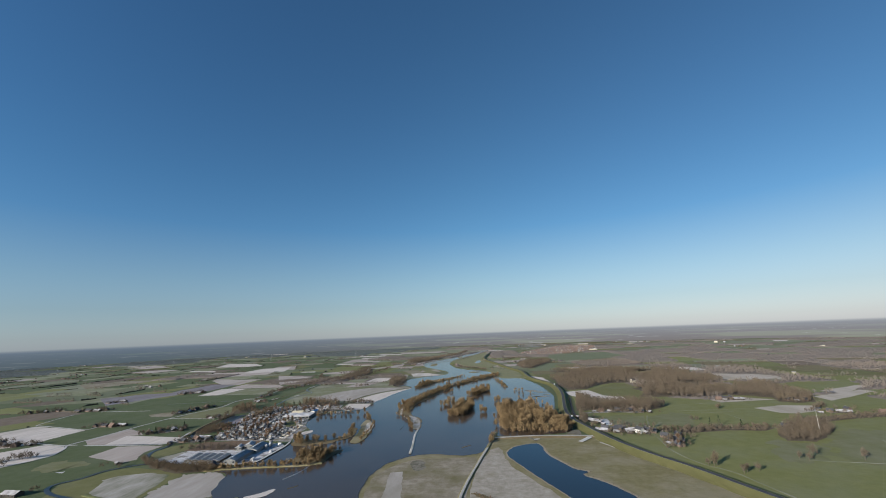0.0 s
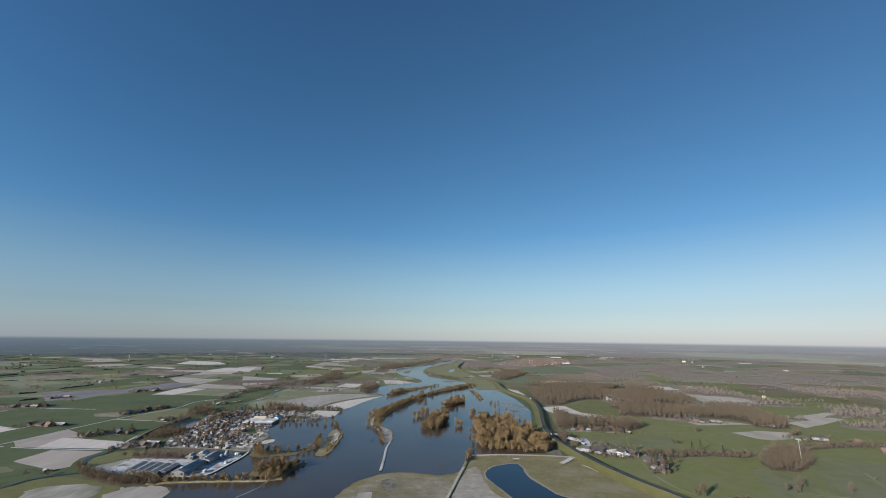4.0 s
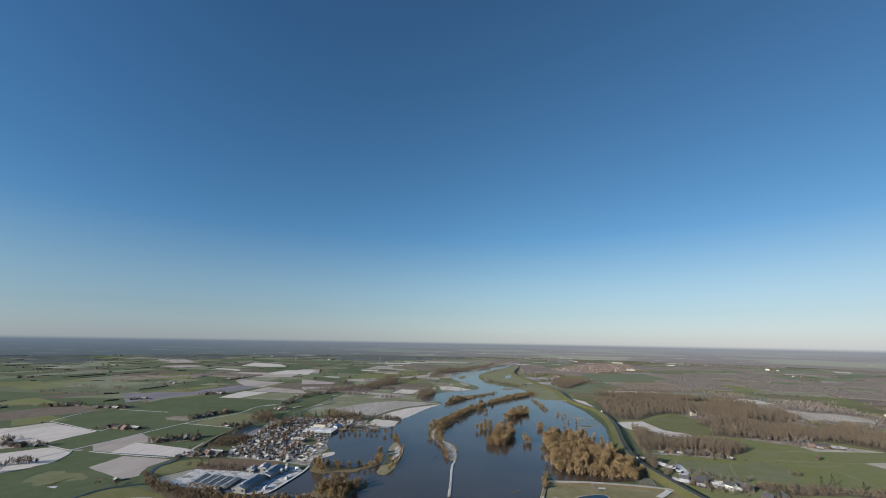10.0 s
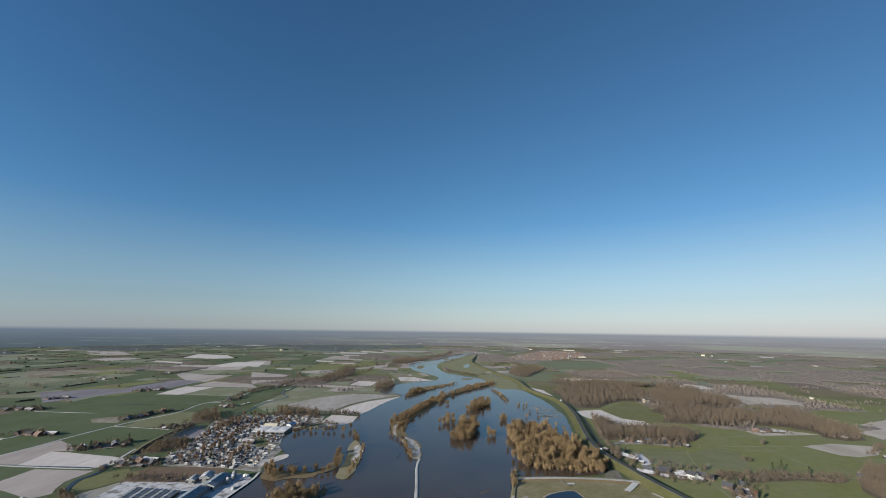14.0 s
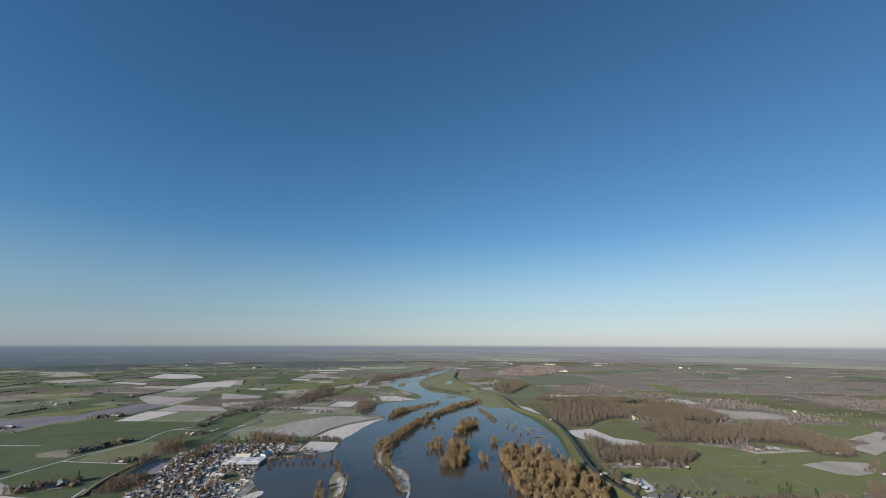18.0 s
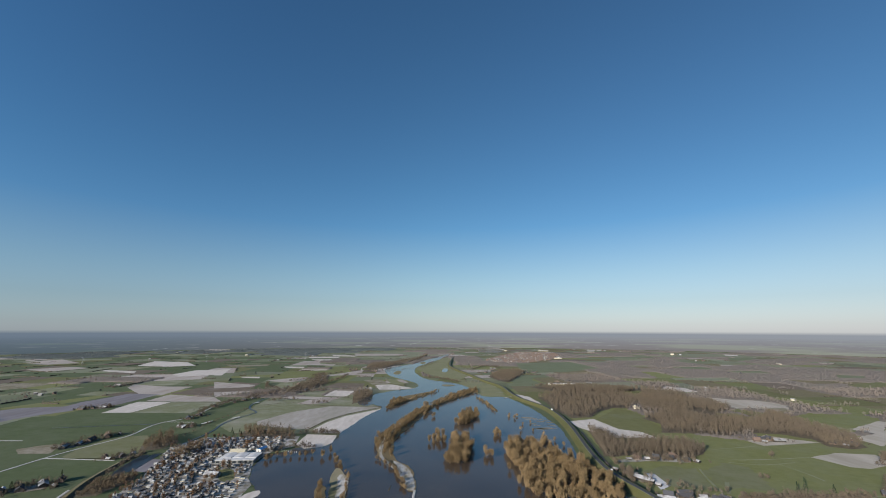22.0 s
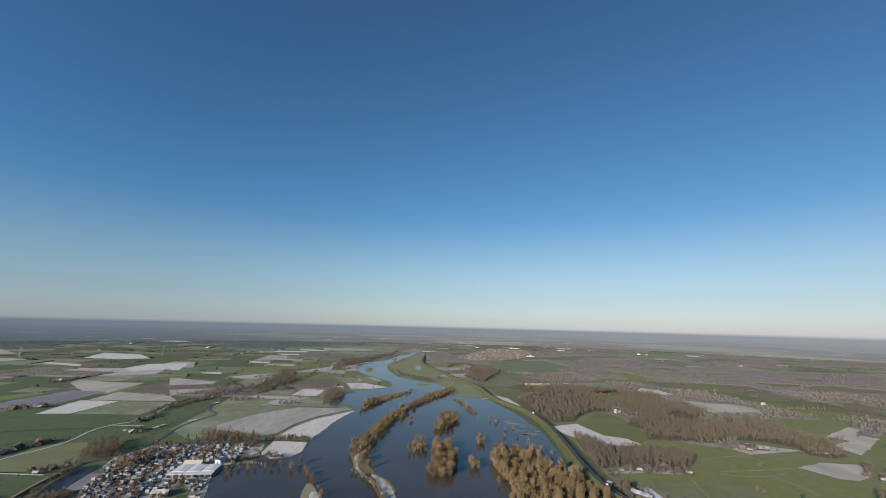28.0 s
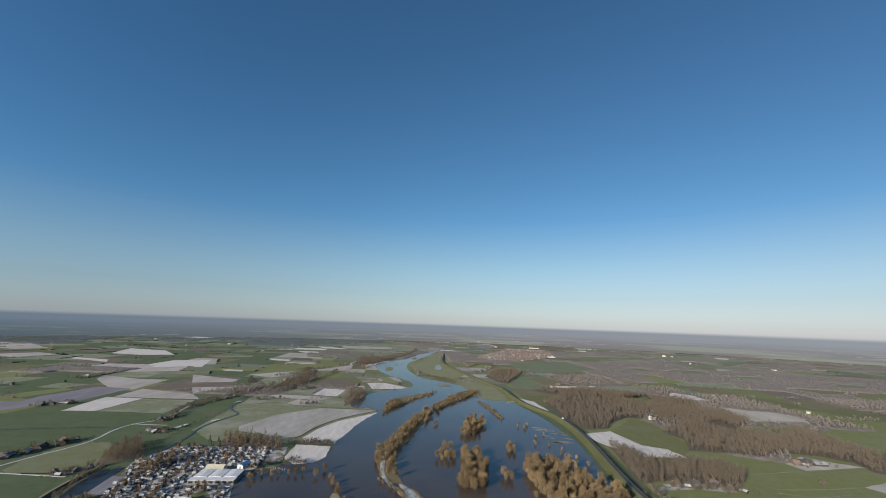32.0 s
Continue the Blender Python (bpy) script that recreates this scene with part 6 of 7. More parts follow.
def silo():
    root = new("silo")
    bm = bmesh.new()
    bmesh.ops.create_cone(bm, cap_ends=True, segments=14, radius1=2.6, radius2=2.6, depth=7, matrix=Matrix.Translation((0, 0, 3.5)))
    part("tank", bm, root, mat=ROOF_METAL)
    bm = bmesh.new()
    bmesh.ops.create_cone(bm, cap_ends=True, segments=14, radius1=2.8, radius2=0.3, depth=1.8, matrix=Matrix.Translation((0, 0, 7.9)))
    part("lid", bm, root, "snowy conical lid", mat=ROOF_SNOW)
    part("ladder", block(2.7, 0, 0.2, 0.12, 0.5, 6.8), root, mat=STEEL)
    return root


pat = silo()
for x, y in ((-212, 402), (-211, 408), (-213, 413)):
    tagged(put(pat, x, y, 0.14, rnd.uniform(0, 360), rnd.uniform(0.5, 0.65)), "round steel silo with a snowy lid", "silo", "silos of the works")
retire(pat)


def container():
    root = new("container")
    part("box", block(0, 0, 0, 2.4, 6.0, 2.6, 0.05), root, mat=WALL_WHITE)
    for i in range(8):
        part("rib", block(1.22, -2.6 + i * 0.75, 0.1, 0.06, 0.2, 2.4), root, mat=STEEL)
    part("door", block(0, -3.02, 0.1, 2.2, 0.06, 2.4), root, mat=STEEL)
    return root


pat = container()
for x, y, t in ((-206, 368, 12), (-202, 392, 15), (-205, 416, 60)):
    tagged(put(pat, x, y, 0.16, t, 0.75), "white steel container standing in the yard", "container", "containers in the yard")
retire(pat)

# farms and cottages
YARD = surface("farmyard_ground", (0.20, 0.17, 0.13), (0.28, 0.245, 0.20), 4, (0.5, 0.46, 0.43), 9, 0.35)
kinds = {
    "cottage": (house_thing("cottage", 7.5, 10, 3.0, 3.4, WALL_BRICK, ROOF_DARK), "brown brick cottage with a dark tiled roof"),
    "brick": (house_thing("brick_house", 8, 11, 3.2, 3.8, WALL_BRICK, ROOF_RED), "brick house with an orange tiled roof"),
    "villa": (house_thing("white_house", 8.5, 9.5, 5.2, 3.2, WALL_WHITE, ROOF_DARK), "white two-storey house with a dark tiled roof"),
    "barn": (house_thing("barn", 9, 20, 3.0, 3.2, WALL_BRICK, ROOF_DARK, False, 4), "long brick barn with a dark roof"),
    "snowbarn": (house_thing("barn", 9, 20, 3.0, 2.4, WALL_DARK, ROOF_SNOW, False, 4), "long low barn with a snowy roof"),
    "shed": (house_thing("shed", 5, 8, 2.4, 1.6, WALL_DARK, ROOF_SNOW, False, 1), "small dark shed with a snowy roof"),
}
FARMS = [
    ("snowbarn", 122, 446, 60), ("cottage", 127, 452, 60), ("barn", 138, 449, 82), ("snowbarn", 150, 441, 84), ("villa", 156, 437, 30), ("shed", 161, 433, 10), ("shed", 128, 445, 30), ("barn", 143, 456, 84), ("shed", 152, 448, 80), ("cottage", 168, 436, 60), ("shed", 114, 512, 30), ("shed", 132, 474, 40), ("shed", 160, 541, 70), ("brick", 190, 546, 20), ("shed", 145, 434, 85), ("cottage", 165, 442, 20), ("shed", 134, 438, 70),
    ("cottage", 172, 418, 40), ("shed", 180, 412, 60), ("barn", 176, 404, 50), ("cottage", 171, 389, 20), ("shed", 165, 394, 10), ("cottage", 186, 422, 45),
    ("cottage", 122, 494, 40), ("snowbarn", 126, 487, 40), ("shed", 130, 482, 40), ("cottage", 121, 504, 40),
    ("cottage", 171, 545, 70), ("cottage", 183, 541, 80), ("cottage", 196, 534, 60), ("shed", 204, 531, 30), ("brick", 150, 543, 70), ("shed", 141, 541, 80),
    ("brick", 326, 603, 80), ("barn", 338, 607, 86), ("snowbarn", 350, 600, 80), ("cottage", 345, 608, 10), ("shed", 331, 598, 60),
    ("cottage", 404, 588, 40), ("barn", 415, 592, 80), ("cottage", 424, 583, 20), ("brick", 431, 590, 70), ("shed", 410, 580, 50),
    ("cottage", 300, 447, 60), ("cottage", 395, 512, 40), ("snowbarn", 404, 505, 60), ("brick", 440, 500, 85), ("cottage", 420, 520, 10), ("barn", 460, 478, 85), ("shed", 380, 506, 60),
    ("cottage", 345, 372, 20), ("shed", 244, 268, 50), ("shed", 250, 272, 20), ("brick", 430, 462, 70),
    ("cottage", -322, 434, 70), ("shed", -333, 428, 10), ("brick", -312, 441, 60), ("shed", -305, 433, 80), ("cottage", -318, 445, 30), ("snowbarn", -306, 446, 80), ("cottage", -298, 437, 40), ("shed", -326, 450, 20),
    ("brick", -397, 474, 40), ("barn", -388, 482, 45), ("snowbarn", -378, 491, 50), ("cottage", -371, 499, 30), ("shed", -366, 488, 70), ("shed", -400, 481, 40),
    ("snowbarn", -456, 600, 20), ("snowbarn", -450, 612, 20), ("barn", -449, 626, 10), ("cottage", -441, 640, 30), ("brick", -446, 648, 60), ("shed", -438, 655, 20),
    ("cottage", -512, 520, 20), ("barn", -500, 521, 85), ("brick", -485, 517, 70), ("snowbarn", -476, 522, 80),
    ("barn", -660, 636, 80), ("barn", -645, 640, 85), ("snowbarn", -630, 640, 80), ("cottage", -618, 645, 20), ("barn", -688, 720, 70), ("snowbarn", -673, 735, 75), ("shed", -680, 728, 20),
    ("barn", -615, 815, 70), ("cottage", -602, 820, 20), ("snowbarn", -590, 826, 75), ("brick", -584, 830, 10),
    ("snowbarn", -384, 690, 75), ("cottage", -374, 694, 20), ("shed", -379, 684, 50), ("brick", -382, 560, 30), ("cottage", -370, 566, 50), ("shed", -364, 574, 20), ("shed", -376, 557, 80),
    ("cottage", -233, 352, 20), ("cottage", -540, 436, 30), ("barn", -527, 430, 70), ("brick", -513, 428, 20), ("shed", -500, 432, 60), ("snowbarn", -346, 292, 80), ("cottage", -738, 628, 30), ("snowbarn", -722, 640, 60), ("barn", -708, 648, 70), ("barn", -405, 740, 30), ("cottage", -398, 760, 40), ("brick", -415, 830, 20), ("shed", -330, 362, 60),
    ("brick", -335, 1010, 20), ("cottage", -325, 1060, 60), ("cottage", -330, 1110, 10), ("barn", -345, 1180, 40), ("brick", -350, 1240, 70), ("snowbarn", -338, 1265, 20), ("cottage", -316, 1000, 80),
    ("cottage", -400, 870, 30), ("barn", -392, 890, 60), ("shed", -384, 905, 20), ("brick", -378, 950, 40), ("cottage", -370, 985, 70), ("snowbarn", -366, 1015, 30), ("cottage", -372, 1060, 20), ("brick", -360, 1100, 60), ("shed", -356, 1140, 20), ("cottage", -362, 1200, 50), ("cottage", 235, 1090, 20), ("brick", 262, 1130, 60), ("barn", 300, 1140, 80), ("snowbarn", 330, 1100, 80), ("cottage", 240, 1340, 30), ("barn", 262, 1350, 70), ("brick", 215, 1420, 10),
]
for kind, x, y, turn in FARMS:
    pat, label = kinds[kind]
    tagged(put(pat, x, y, 0.12, turn + rnd.uniform(-6, 6), rnd.uniform(0.56, 0.7)), label + " at a farmstead", "house" if kind in ("cottage", "brick", "villa") else kind.replace("snow", ""), "farm buildings")
retire(*[p for p, _ in kinds.values()])
woods("yard_trees", low, [(x + rnd.uniform(-1, 1) * 13, y + rnd.uniform(-1, 1) * 11) for _, x, y, _ in FARMS for _ in range(4)], rnd, 0.5, 0.95, [TWIGS, BARK], "bare trees and shrubs round the farmyards", category="trees")
for k, (x, y, w, h) in enumerate(((146, 445, 34, 9), (176, 408, 14, 22), (124, 490, 10, 16), (180, 540, 40, 7), (338, 602, 24, 9), (416, 587, 26, 10), (-316, 438, 32, 16), (-384, 484, 24, 18), (-450, 615, 12, 40), (-494, 519, 40, 7), (-640, 638, 46, 8), (-600, 822, 36, 10), (-378, 690, 16, 10), (-372, 565, 20, 10), (400, 508, 24, 8))):
    sheet("farmyard", [(x - w / 2, y - h / 2), (x + w / 2, y - h / 3), (x + w / 2, y + h / 2), (x - w / 3, y + h / 2)], 0.2, YARD, 1, 2.0, "trodden pale farmyard with traces of snow", "farmyard", step=3, grain=8)


def manor():
    root = new("manor_house")
    part("wall", block(0, 0, 0, 15, 12, 10, 0.1), root, mat=WALL_CREAM)
    bm = bmesh.new()
    bmesh.ops.create_cone(bm, cap_ends=True, segments=4, radius1=11.2, radius2=3, depth=5, matrix=Matrix.Translation((0, 0, 12.5)) @ Matrix.Diagonal((1.05, 0.86, 1, 1)) @ Matrix.Rotation(radians(45), 4, "Z"))
    part("roof", bm, root, "slate hipped roof", mat=ROOF_DARK)
    tower = part("tower", block(-8.5, -3, 0, 5, 5, 14, 0.08), root, mat=WALL_CREAM)
    bm = bmesh.new()
    bmesh.ops.create_cone(bm, cap_ends=True, segments=4, radius1=4.0, radius2=0.1, depth=4, matrix=Matrix.Translation((-8.5, -3, 16)) @ Matrix.Rotation(radians(45), 4, "Z"))
    part("spire", bm, tower, mat=ROOF_DARK)
    for r in range(3):
        for i in range(5):
            part("window", block(-5.6 + i * 2.8, -6.04, 1.0 + r * 3.1, 1.2, 0.12, 1.9), root, mat=GLASS)
    part("door", block(0, -6.06, 0, 1.8, 0.14, 2.6), root, mat=WALL_DARK)
    root.matrix_basis = pose(282, 790, 0.1, 0, 0, 12) @ Matrix.Diagonal((0.52, 0.52, 0.54, 1))
    tagged(root, "cream manor house with a slate roof at the wood's edge", "manor")


manor()


def mast():
    root = new("chimney_stack")
    bm = bmesh.new()
    bmesh.ops.create_cone(bm, cap_ends=True, segments=10, radius1=0.26, radius2=0.16, depth=19, matrix=Matrix.Translation((0, 0, 9.5)))
    part("shaft", bm, root, mat=GRAVEL)
    bm = bmesh.new()
    bmesh.ops.create_cone(bm, cap_ends=True, segments=10, radius1=0.34, radius2=0.34, depth=0.6, matrix=Matrix.Translation((0, 0, 19)))
    part("collar", bm, root, mat=CONCRETE)
    root.matrix_basis = pose(312, 421, 0)
    tagged(root, "tall pale chimney rising from the leafless grove", "chimney")


mast()


# vehicles on the dike road
def van(name, paint, length, height):
    root = new(name)
    bm = prism([(-length / 2, 0.45), (length / 2, 0.45), (length / 2, 1.0), (length * 0.36, 1.25), (length * 0.24, height), (-length / 2, height)], 1.9, -0.95)
    part("body", bm, root, mat=paint)
    for side in (-1, 1):
        part("headlight", block(length / 2, side * 0.7, 0.75, 0.06, 0.3, 0.18), root, mat=GLASS)
        part("window", block(length * 0.12, side * 0.955, height - 0.7, length * 0.2, 0.04, 0.5), root, mat=GLASS)
    part("windscreen", prism([(length * 0.25, height - 0.1), (length * 0.36, 1.3), (length * 0.365, 1.36), (length * 0.26, height - 0.02)], 1.6, -0.8), root, mat=GLASS)
    bm = bmesh.new()
    bmesh.ops.create_cone(bm, cap_ends=True, segments=12, radius1=0.36, radius2=0.36, depth=0.25)
    tyre = material_data(bm, "wheel", RUBBER)
    bm = bmesh.new()
    bmesh.ops.create_cone(bm, cap_ends=True, segments=12, radius1=0.2, radius2=0.2, depth=0.27)
    hub = material_data(bm, "rim", STEEL)
    for sx in (-0.32, 0.32):
        for sy in (-0.85, 0.85):
            wheel = part("wheel", tyre, root, m=Matrix.Translation((length * sx, sy, 0.36)) @ Matrix.Rotation(radians(90), 4, "X"))
            part("rim", hub, wheel, "steel rim")
    return root


v1, v2 = van("delivery_van", PAINT_WHITE, 5.8, 2.6), van("car", PAINT_WHITE, 4.4, 1.5)
for pat, x, y, t, label in ((v1, 135.5, 772, 95, "white delivery van on the dike road"), (v2, 104.6, 500, 85, "white car on the dike road")):
    tagged(put(pat, x, y, 4.05, t, 1 / PLAN), label, "van" if pat is v1 else "car", "vehicles on the dike")
retire(v1, v2)

# ---- farmland out to the horizon ----
RIVER_LINE = LEFT_BANK + LEFT_FAR + RIGHT_FAR + RIGHT_BANK
KEEP_OPEN = [(pts, min(p[0] for p in pts), max(p[0] for p in pts), min(p[1] for p in pts), max(p[1] for p in pts)) for pts in [RIVER_LINE] + [f[3] for f in FIELDS if f[2] > 0.065] + [w[0] for w in WOODS]]


def is_open(x, y):
    """True where a field, a wood or the river is laid out already."""
    return any(x0 < x < x1 and y0 < y < y1 and inside((x, y), pts) for pts, x0, x1, y0, y1 in KEEP_OPEN)


def area(poly):
    return abs(sum(a.x * b.y - b.x * a.y for a, b in zip(poly, poly[1:] + poly[:1]))) / 2


def halves(poly, rnd):
    """Cuts a parcel across its longest side."""
    edges = list(zip(poly, poly[1:] + poly[:1]))
    a, b = max(edges, key=lambda e: (e[1] - e[0]).length)
    at, way = a.lerp(b, rnd.uniform(0.36, 0.64)), (b - a).normalized()
    turn = rnd.gauss(0, 0.09)
    nrm = Vector((way.x * math.cos(turn) - way.y * math.sin(turn), way.x * math.sin(turn) + way.y * math.cos(turn)))
    sides = ([], [])
    for p, q in edges:
        dp, dq = (p - at).dot(nrm), (q - at).dot(nrm)
        sides[0 if dp < 0 else 1].append(p)
        if (dp < 0) != (dq < 0):
            x = p.lerp(q, dp / (dp - dq))
            sides[0].append(x)
            sides[1].append(x)
    return sides


def parcels(rnd):
    todo = [[Vector(p) for p in ((-3300, -300), (3300, -700), (3400, 3200), (-3200, 3300))]]
    done = []
    while todo:
        poly = todo.pop()
        c = sum(poly, Vector((0, 0))) / len(poly)
        d = (c - centre).length
        size = 9000 if d < 1300 else 11000 if d < 2000 else 15000
        if area(poly) < size * rnd.uniform(0.35, 2.0):
            done.append((poly, c, d))
        else:
            todo += [h for h in halves(poly, rnd) if len(h) > 2]
    return done


def in_view(c):
    return abs(math.atan2(c.x - centre.x, c.y - centre.y)) < radians(66)


def farmland():
    rnd = random.Random(5)
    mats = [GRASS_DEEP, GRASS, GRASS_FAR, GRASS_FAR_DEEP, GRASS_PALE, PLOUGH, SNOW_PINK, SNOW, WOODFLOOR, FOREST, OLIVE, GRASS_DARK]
    verts, faces, index, rows, groves, farms = [], [], [], [], [], []
    for poly, c, d in parcels(rnd):
        x, y = c
        if d > FAR - 60 or y < -100 or (-640 < x < 300 and y < 900) or (-100 < x < 500 and y < 620):
            continue
        wooded = noise.noise(Vector((x / 300, y / 210, 7.7))) + rnd.gauss(0, 0.10)
        east = x > 0.12 * y + 60
        lim = 0.47 if d < 2300 else 0.36
        if -500 < x and d > 1300 and not east:
            lim = 0.18
        if east:
            lim = 0.02 if d < 2300 else 0.10
            if x > 470 and 850 < y < 1750 + 0.25 * x:
                lim = -0.08
        if x < -300 and d > 2250 + 500 * noise.noise(Vector((x / 900, y / 900, 1.0))):
            lim = -0.05 if d < 2600 else -0.2
        if inside(c, TOWN):
            lim = 9
        if wooded > lim:
            k = 9 if lim in (-0.05, -0.2) else 8
            if in_view(c):
                groves.append((poly, c, d, k == 9))
        else:
            frosty = noise.noise(Vector((x / 700, y / 400, 2.2))) > (0.12 if not east else 0.2)
            near = d < 1500
            k = rnd.choices(range(8), ((26, 14, 8, 20, 10, 4, 10 if frosty else 1, 4 if frosty else 0) if near else (3, 5, 30, 30, 14, 5, 12 if frosty else 1, 5 if frosty else 0.3)) if not east
                            else ((14, 20, 14, 16, 22, 7, 8 if frosty else 2, 0.6) if near else (3, 6, 26, 22, 28, 8, 9 if frosty else 2, 0.6)))[0]
            if x < -450 and k < 4 and rnd.random() < 0.6:
                k = 11
            if east and rnd.random() < (0.45 if d < 1900 else 0.2):
                k = 10
        b = len(verts)
        z = rnd.uniform(0.02, 0.05)
        verts += [(p.x, p.y, z) for p in poly]
        faces.append(tuple(range(b, b + len(poly))))
        index.append(k)
        if k not in (8, 9) and in_view(c):
            for p, q in zip(poly, poly[1:] + poly[:1]):
                if rnd.random() < (0.36 if east else 0.28 if d < 1500 else 0.42):
                    cut = sorted((rnd.random(), rnd.random()))
                    rows.append((p.lerp(q, cut[0]), p.lerp(q, cut[1]), d))
            if rnd.random() < (0.10 if d > 1100 else 0.06) and not (280 < x < 900 and y < 1050):
                farms.append((poly[0].x, poly[0].y, d))
    ob = new("farmland", flat_data("farmland", verts, faces, mats, index))
    tagged(ob, "patchwork of green, frosted and snowy fields to the horizon", "fields", kind="stuff")
    return rows, groves, farms


TOWN = [(187, 1851), (217, 1720), (318, 1705), (480, 1878), (568, 2025), (640, 2300), (520, 2464), (365, 2251)]
far_rows, far_groves, far_farms = farmland()
rnd = random.Random(31)
clump = [tree_arrays(240 + i, 9.0 + i % 3, 3.3, 0.6, 8, 24, 0.6, 0.2, 0, 3.0) for i in range(5)]
small_crowns = [((), (), *tree_arrays(250 + i, 6.6, 3.2, 0.4, 7, 8, 0.9, 0.2, 0, 2.2)[2:]) for i in range(5)]


laid = [list(k[0]) for k in KEEP_OPEN]
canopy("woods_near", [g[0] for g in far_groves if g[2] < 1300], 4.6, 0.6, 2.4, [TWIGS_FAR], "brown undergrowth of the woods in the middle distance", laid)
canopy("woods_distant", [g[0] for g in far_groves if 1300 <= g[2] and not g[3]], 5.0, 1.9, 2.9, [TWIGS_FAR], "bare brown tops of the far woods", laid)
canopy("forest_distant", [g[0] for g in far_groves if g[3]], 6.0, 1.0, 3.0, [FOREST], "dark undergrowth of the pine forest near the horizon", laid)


def hedgerows(rows, rnd):
    """Unbroken ragged hedges along the field edges, in one mesh."""
    verts, faces = [], []
    for a, b, d in rows:
        line = spaced([a, b], 3.2, False)
        side = Vector(((b - a).y, (a - b).x)).normalized()
        tall = rnd.uniform(0.7, 2.2)
        k = None
        for p in line:
            if is_open(p.x, p.y) or rnd.random() < 0.06:
                k = None
                continue
            n, w = len(verts), rnd.uniform(0.8, 1.5)
            lean = rnd.uniform(-0.5, 0.5)
            verts += [(p.x - side.x * w, p.y - side.y * w, 0.02), (p.x + side.x * lean, p.y + side.y * lean, tall * rnd.uniform(0.6, 1.5)), (p.x + side.x * w, p.y + side.y * w, 0.02)]
            if k is not None:
                faces += [(k, n, n + 1, k + 1), (k + 1, n + 1, n + 2, k + 2)]
            k = n
    tagged(new("hedgerows", flat_data("hedgerows", verts, faces, [HEDGE])), "bare dark hedgerows between the fields", "hedges", kind="stuff")


hedgerows(far_rows, rnd)
near_places, far_places = [], []
for a, b, d in far_rows:
    if rnd.random() < 0.55:
        continue
    line = along((a, b), 4.5 if d < 1500 else 7, rnd, 1.4)
    (near_places if d < 1500 else far_places).extend([p for p in line if not is_open(*p)])
pine_places = []
for poly, c, d, dark in far_groves:
    got = [p for p in scattered([tuple(p) for p in poly], 7.0 if d < 1700 else 8.4 if d < 2200 else 11, rnd, 0.45) if d > 2400 or not is_open(*p)]
    (pine_places if dark else near_places if d < 1300 else far_places).extend(got)
for x, y, d in far_farms:
    for _ in range(14):
        (near_places if d < 1500 else far_places).append((x + rnd.gauss(0, 13), y + rnd.gauss(0, 9)))
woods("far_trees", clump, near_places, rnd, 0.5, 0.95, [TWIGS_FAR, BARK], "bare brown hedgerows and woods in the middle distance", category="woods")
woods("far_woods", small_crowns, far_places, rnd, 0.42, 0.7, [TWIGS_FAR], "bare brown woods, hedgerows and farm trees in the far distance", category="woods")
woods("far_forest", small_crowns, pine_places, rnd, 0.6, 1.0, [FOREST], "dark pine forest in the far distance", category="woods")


def roofs(name, places, rnd, roof, wall, label, lo=0.45, hi=0.75):
    """Many small gabled houses in one mesh."""
    verts, faces, index = [], [], []
    for x, y in places:
        w, d, h, g, t = 8 * rnd.uniform(lo, hi), 14 * rnd.uniform(lo, hi), 2.4, 2.6 * rnd.uniform(0.7, 1.1), rnd.choice((0.2, 1.75, 0.6)) + rnd.uniform(-0.15, 0.15)
        c, s, b = math.cos(t), math.sin(t), len(verts)
        for u, v, z in ((-1, -1, 0), (1, -1, 0), (1, 1, 0), (-1, 1, 0), (-1, -1, h), (1, -1, h), (1, 1, h), (-1, 1, h), (0, -1, h + g), (0, 1, h + g)):
            px, py = u * w / 2, v * d / 2
            verts.append((x + px * c - py * s, y + px * s + py * c, z))
        for f, k in (((0, 1, 5, 8, 4), 1), ((2, 3, 7, 9, 6), 1), ((1, 2, 6, 5), 1), ((3, 0, 4, 7), 1), ((4, 8, 9, 7), 0), ((5, 6, 9, 8), 0)):
            faces.append([b + q for q in f])
            index.append(k)
    tagged(new(name, flat_data(name, verts, faces, [roof, wall], index)), label, "houses", kind="stuff")


farm_spots = [(x + rnd.gauss(0, 16), y + rnd.gauss(0, 11)) for x, y, d in far_farms for _ in range(4) if not is_open(x, y)]
rnd.shuffle(farm_spots)
third = len(farm_spots) // 4
roofs("far_farms", farm_spots[:third], rnd, ROOF_RED, WALL_BRICK, "scattered farmhouses with orange roofs", 0.35, 0.6)
roofs("far_barns", farm_spots[third:2 * third], rnd, ROOF_SNOW, WALL_GREY, "scattered barns with snowy roofs", 0.35, 0.65)
roofs("far_sheds", farm_spots[2 * third:], rnd, ROOF_DARK, WALL_BRICK, "scattered brick farms with dark roofs", 0.35, 0.65)
town = [p for p in scattered(TOWN, 13, rnd, 0.45)]
rnd.shuffle(town)
roofs("town_houses", town[:int(len(town) * 0.62)], rnd, ROOF_RED, WALL_BRICK, "small town of houses with orange roofs")
roofs("town_white_houses", town[int(len(town) * 0.62):], rnd, ROOF_DARK, WALL_WHITE, "white houses of the small town", 0.4, 0.6)
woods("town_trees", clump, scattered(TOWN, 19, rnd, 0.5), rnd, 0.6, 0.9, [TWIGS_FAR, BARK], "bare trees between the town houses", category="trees")


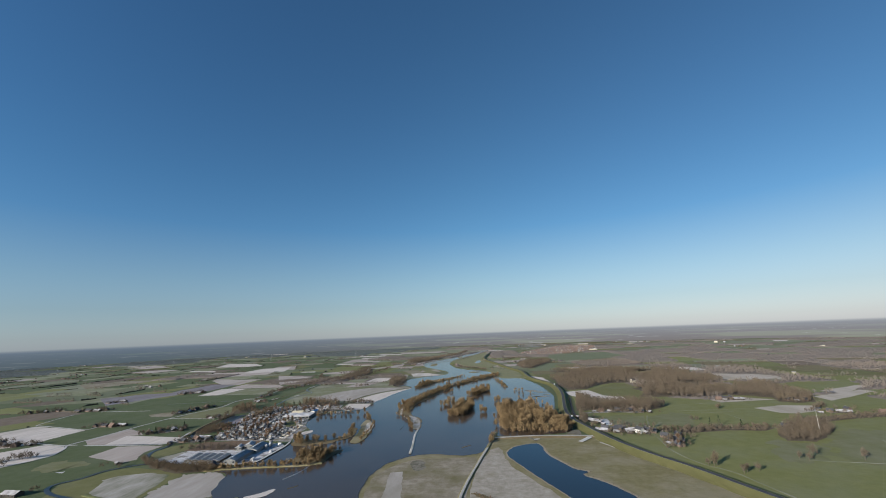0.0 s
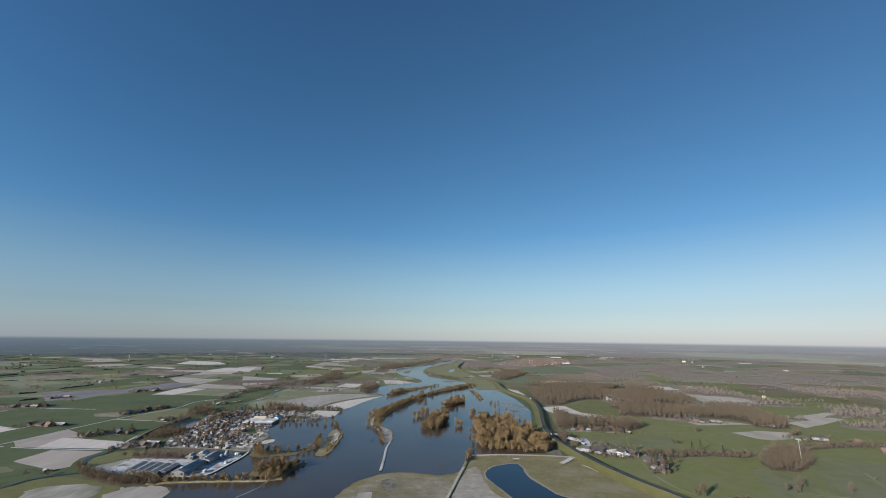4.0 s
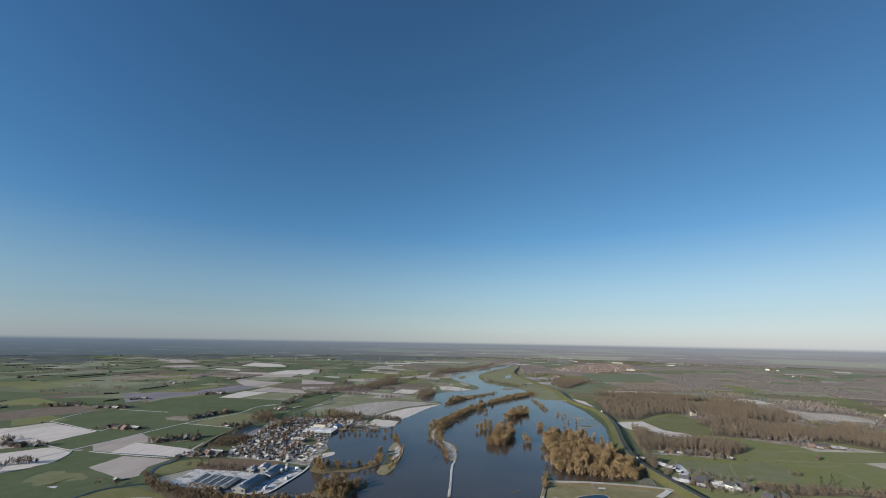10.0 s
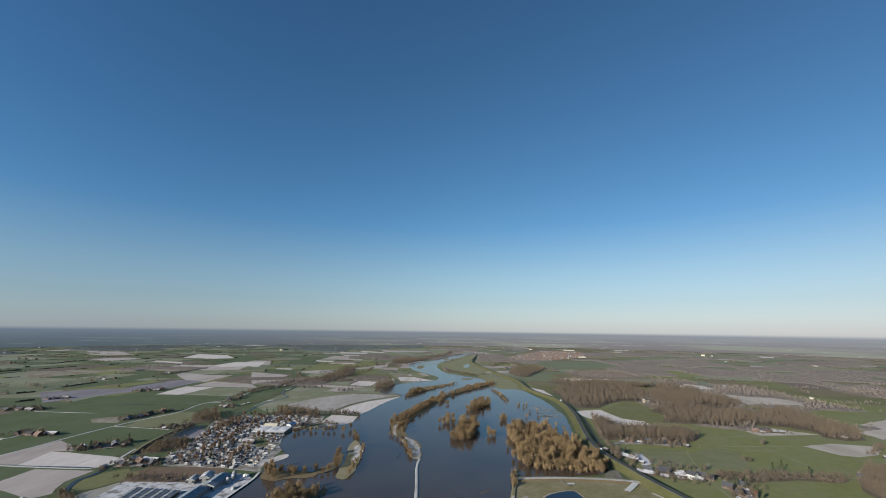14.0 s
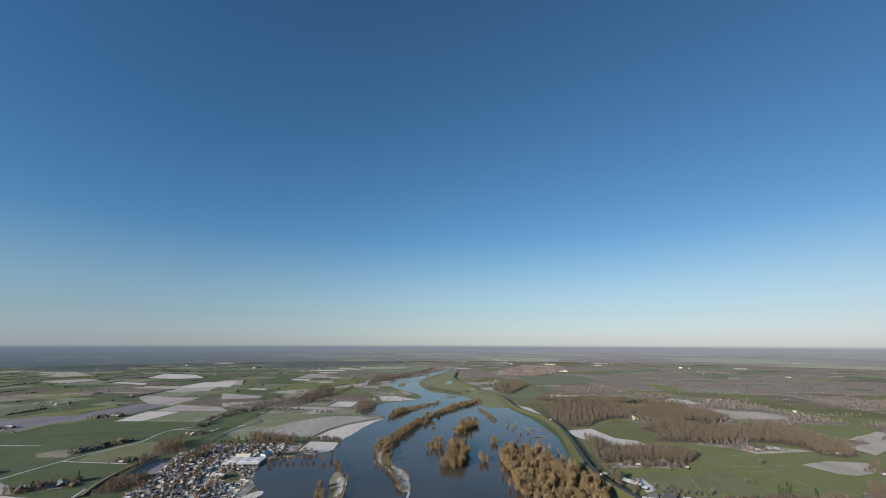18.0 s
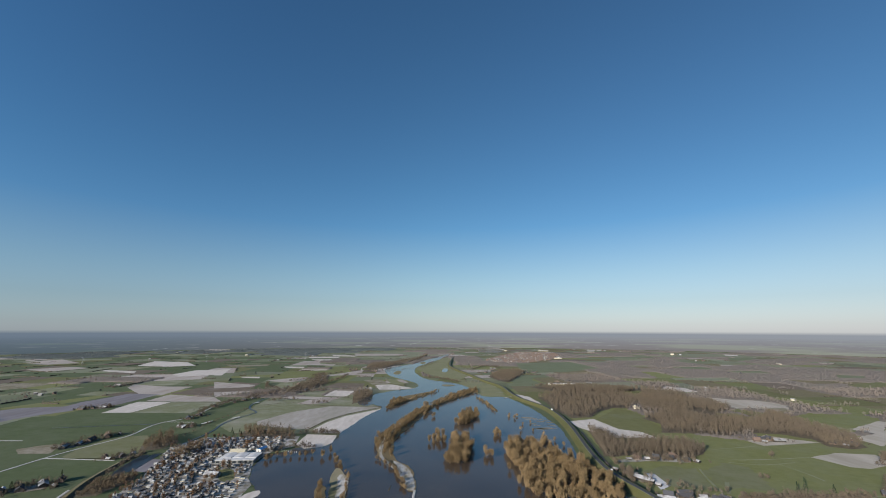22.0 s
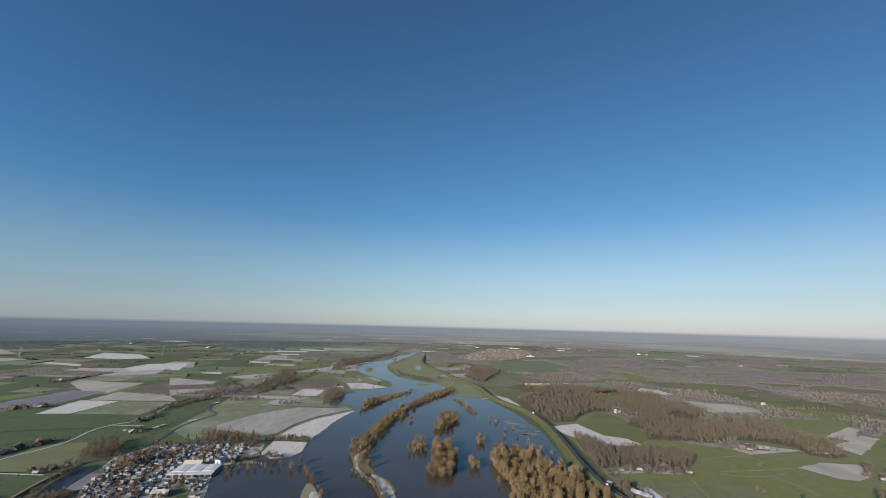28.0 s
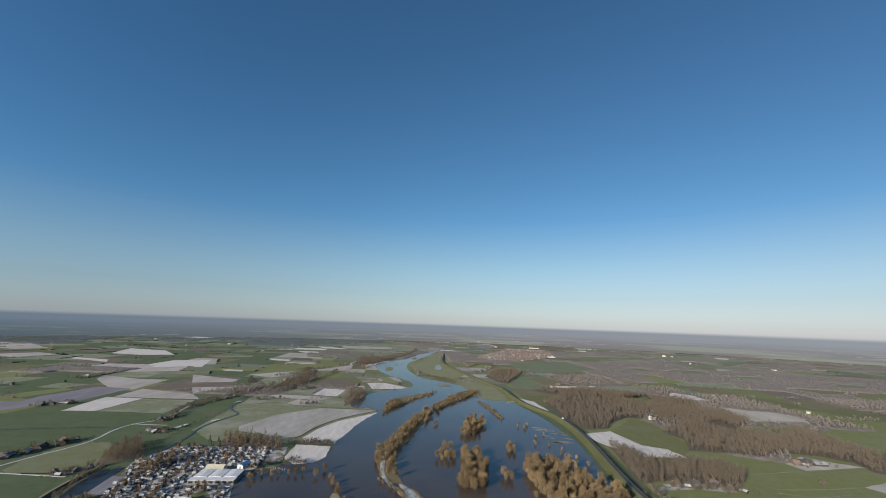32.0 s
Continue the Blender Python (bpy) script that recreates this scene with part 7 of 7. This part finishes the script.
def big_block(name, x, y, sx, sy, h, turn, label):
    root = new(name)
    part("wall", block(0, 0, 0, sx, sy, h, 0.2), root, mat=WALL_CREAM)
    part("roof", prism([(-sx / 2 - 0.5, h), (sx / 2 + 0.5, h), (0, h + 1.5)], sy + 1, -sy / 2 - 0.5), root, mat=ROOF_SNOW)
    part("gate", block(0, -sy / 2 - 0.1, 0, sx * 0.2, 0.3, h * 0.7), root, mat=STEEL)
    root.matrix_basis = pose(x, y, 0, 0, 0, turn)
    tagged(root, label, "warehouse", "distant warehouses")


for x, y, sx, sy, h, turn in ((1240, 2230, 26, 15, 7, 60), (533, 1947, 8, 34, 3.5, 82), (650, 2580, 10, 60, 4, 82), (880, 2420, 9, 38, 4.5, 75), (258, 1090, 7, 60, 2.5, 88), (1275, 1620, 20, 9, 5, 70), (617, 865, 6, 5, 3, 30),
                              (-950, 2200, 50, 14, 4, 80), (-1400, 2400, 70, 14, 5, 85), (420, 2600, 40, 12, 6, 85)):
    big_block("warehouse", x, y, sx, sy, h, turn, "long white warehouse far across the fields")


def pylon():
    root = new("power_pylon")
    bm = bmesh.new()
    bmesh.ops.create_cone(bm, cap_ends=True, segments=4, radius1=3.4, radius2=0.7, depth=38, matrix=Matrix.Translation((0, 0, 19)))
    bmesh.ops.wireframe(bm, faces=bm.faces[:], thickness=0.22, use_replace=True)
    part("tower", bm, root, mat=STEEL)
    for z in (26, 31, 36):
        part("arm", block(0, 0, z, 14, 0.25, 0.3), root, mat=STEEL)
    return root


pat = pylon()
for k in range(5):
    tagged(put(pat, -1900 + k * 330, 1250 + k * 160, 0, 30, 0.85), "steel lattice power pylon in the fields", "pylon", "pylons")
retire(pat)


# ---- the plan set to metres ----
done = set()
for ob in list(scene.objects):
    if ob.parent or ob.type in ("CAMERA", "LIGHT"):
        continue
    if ob.type == "MESH" and not ob.children and ob.data not in done:
        ob.data.transform(Matrix.Diagonal((PLAN, PLAN, PLAN, 1)))
        ob.matrix_basis = Matrix.Translation(ob.matrix_basis.translation * PLAN)
        done.add(ob.data)
    else:
        ob.matrix_basis = Matrix.Diagonal((PLAN, PLAN, PLAN, 1)) @ ob.matrix_basis
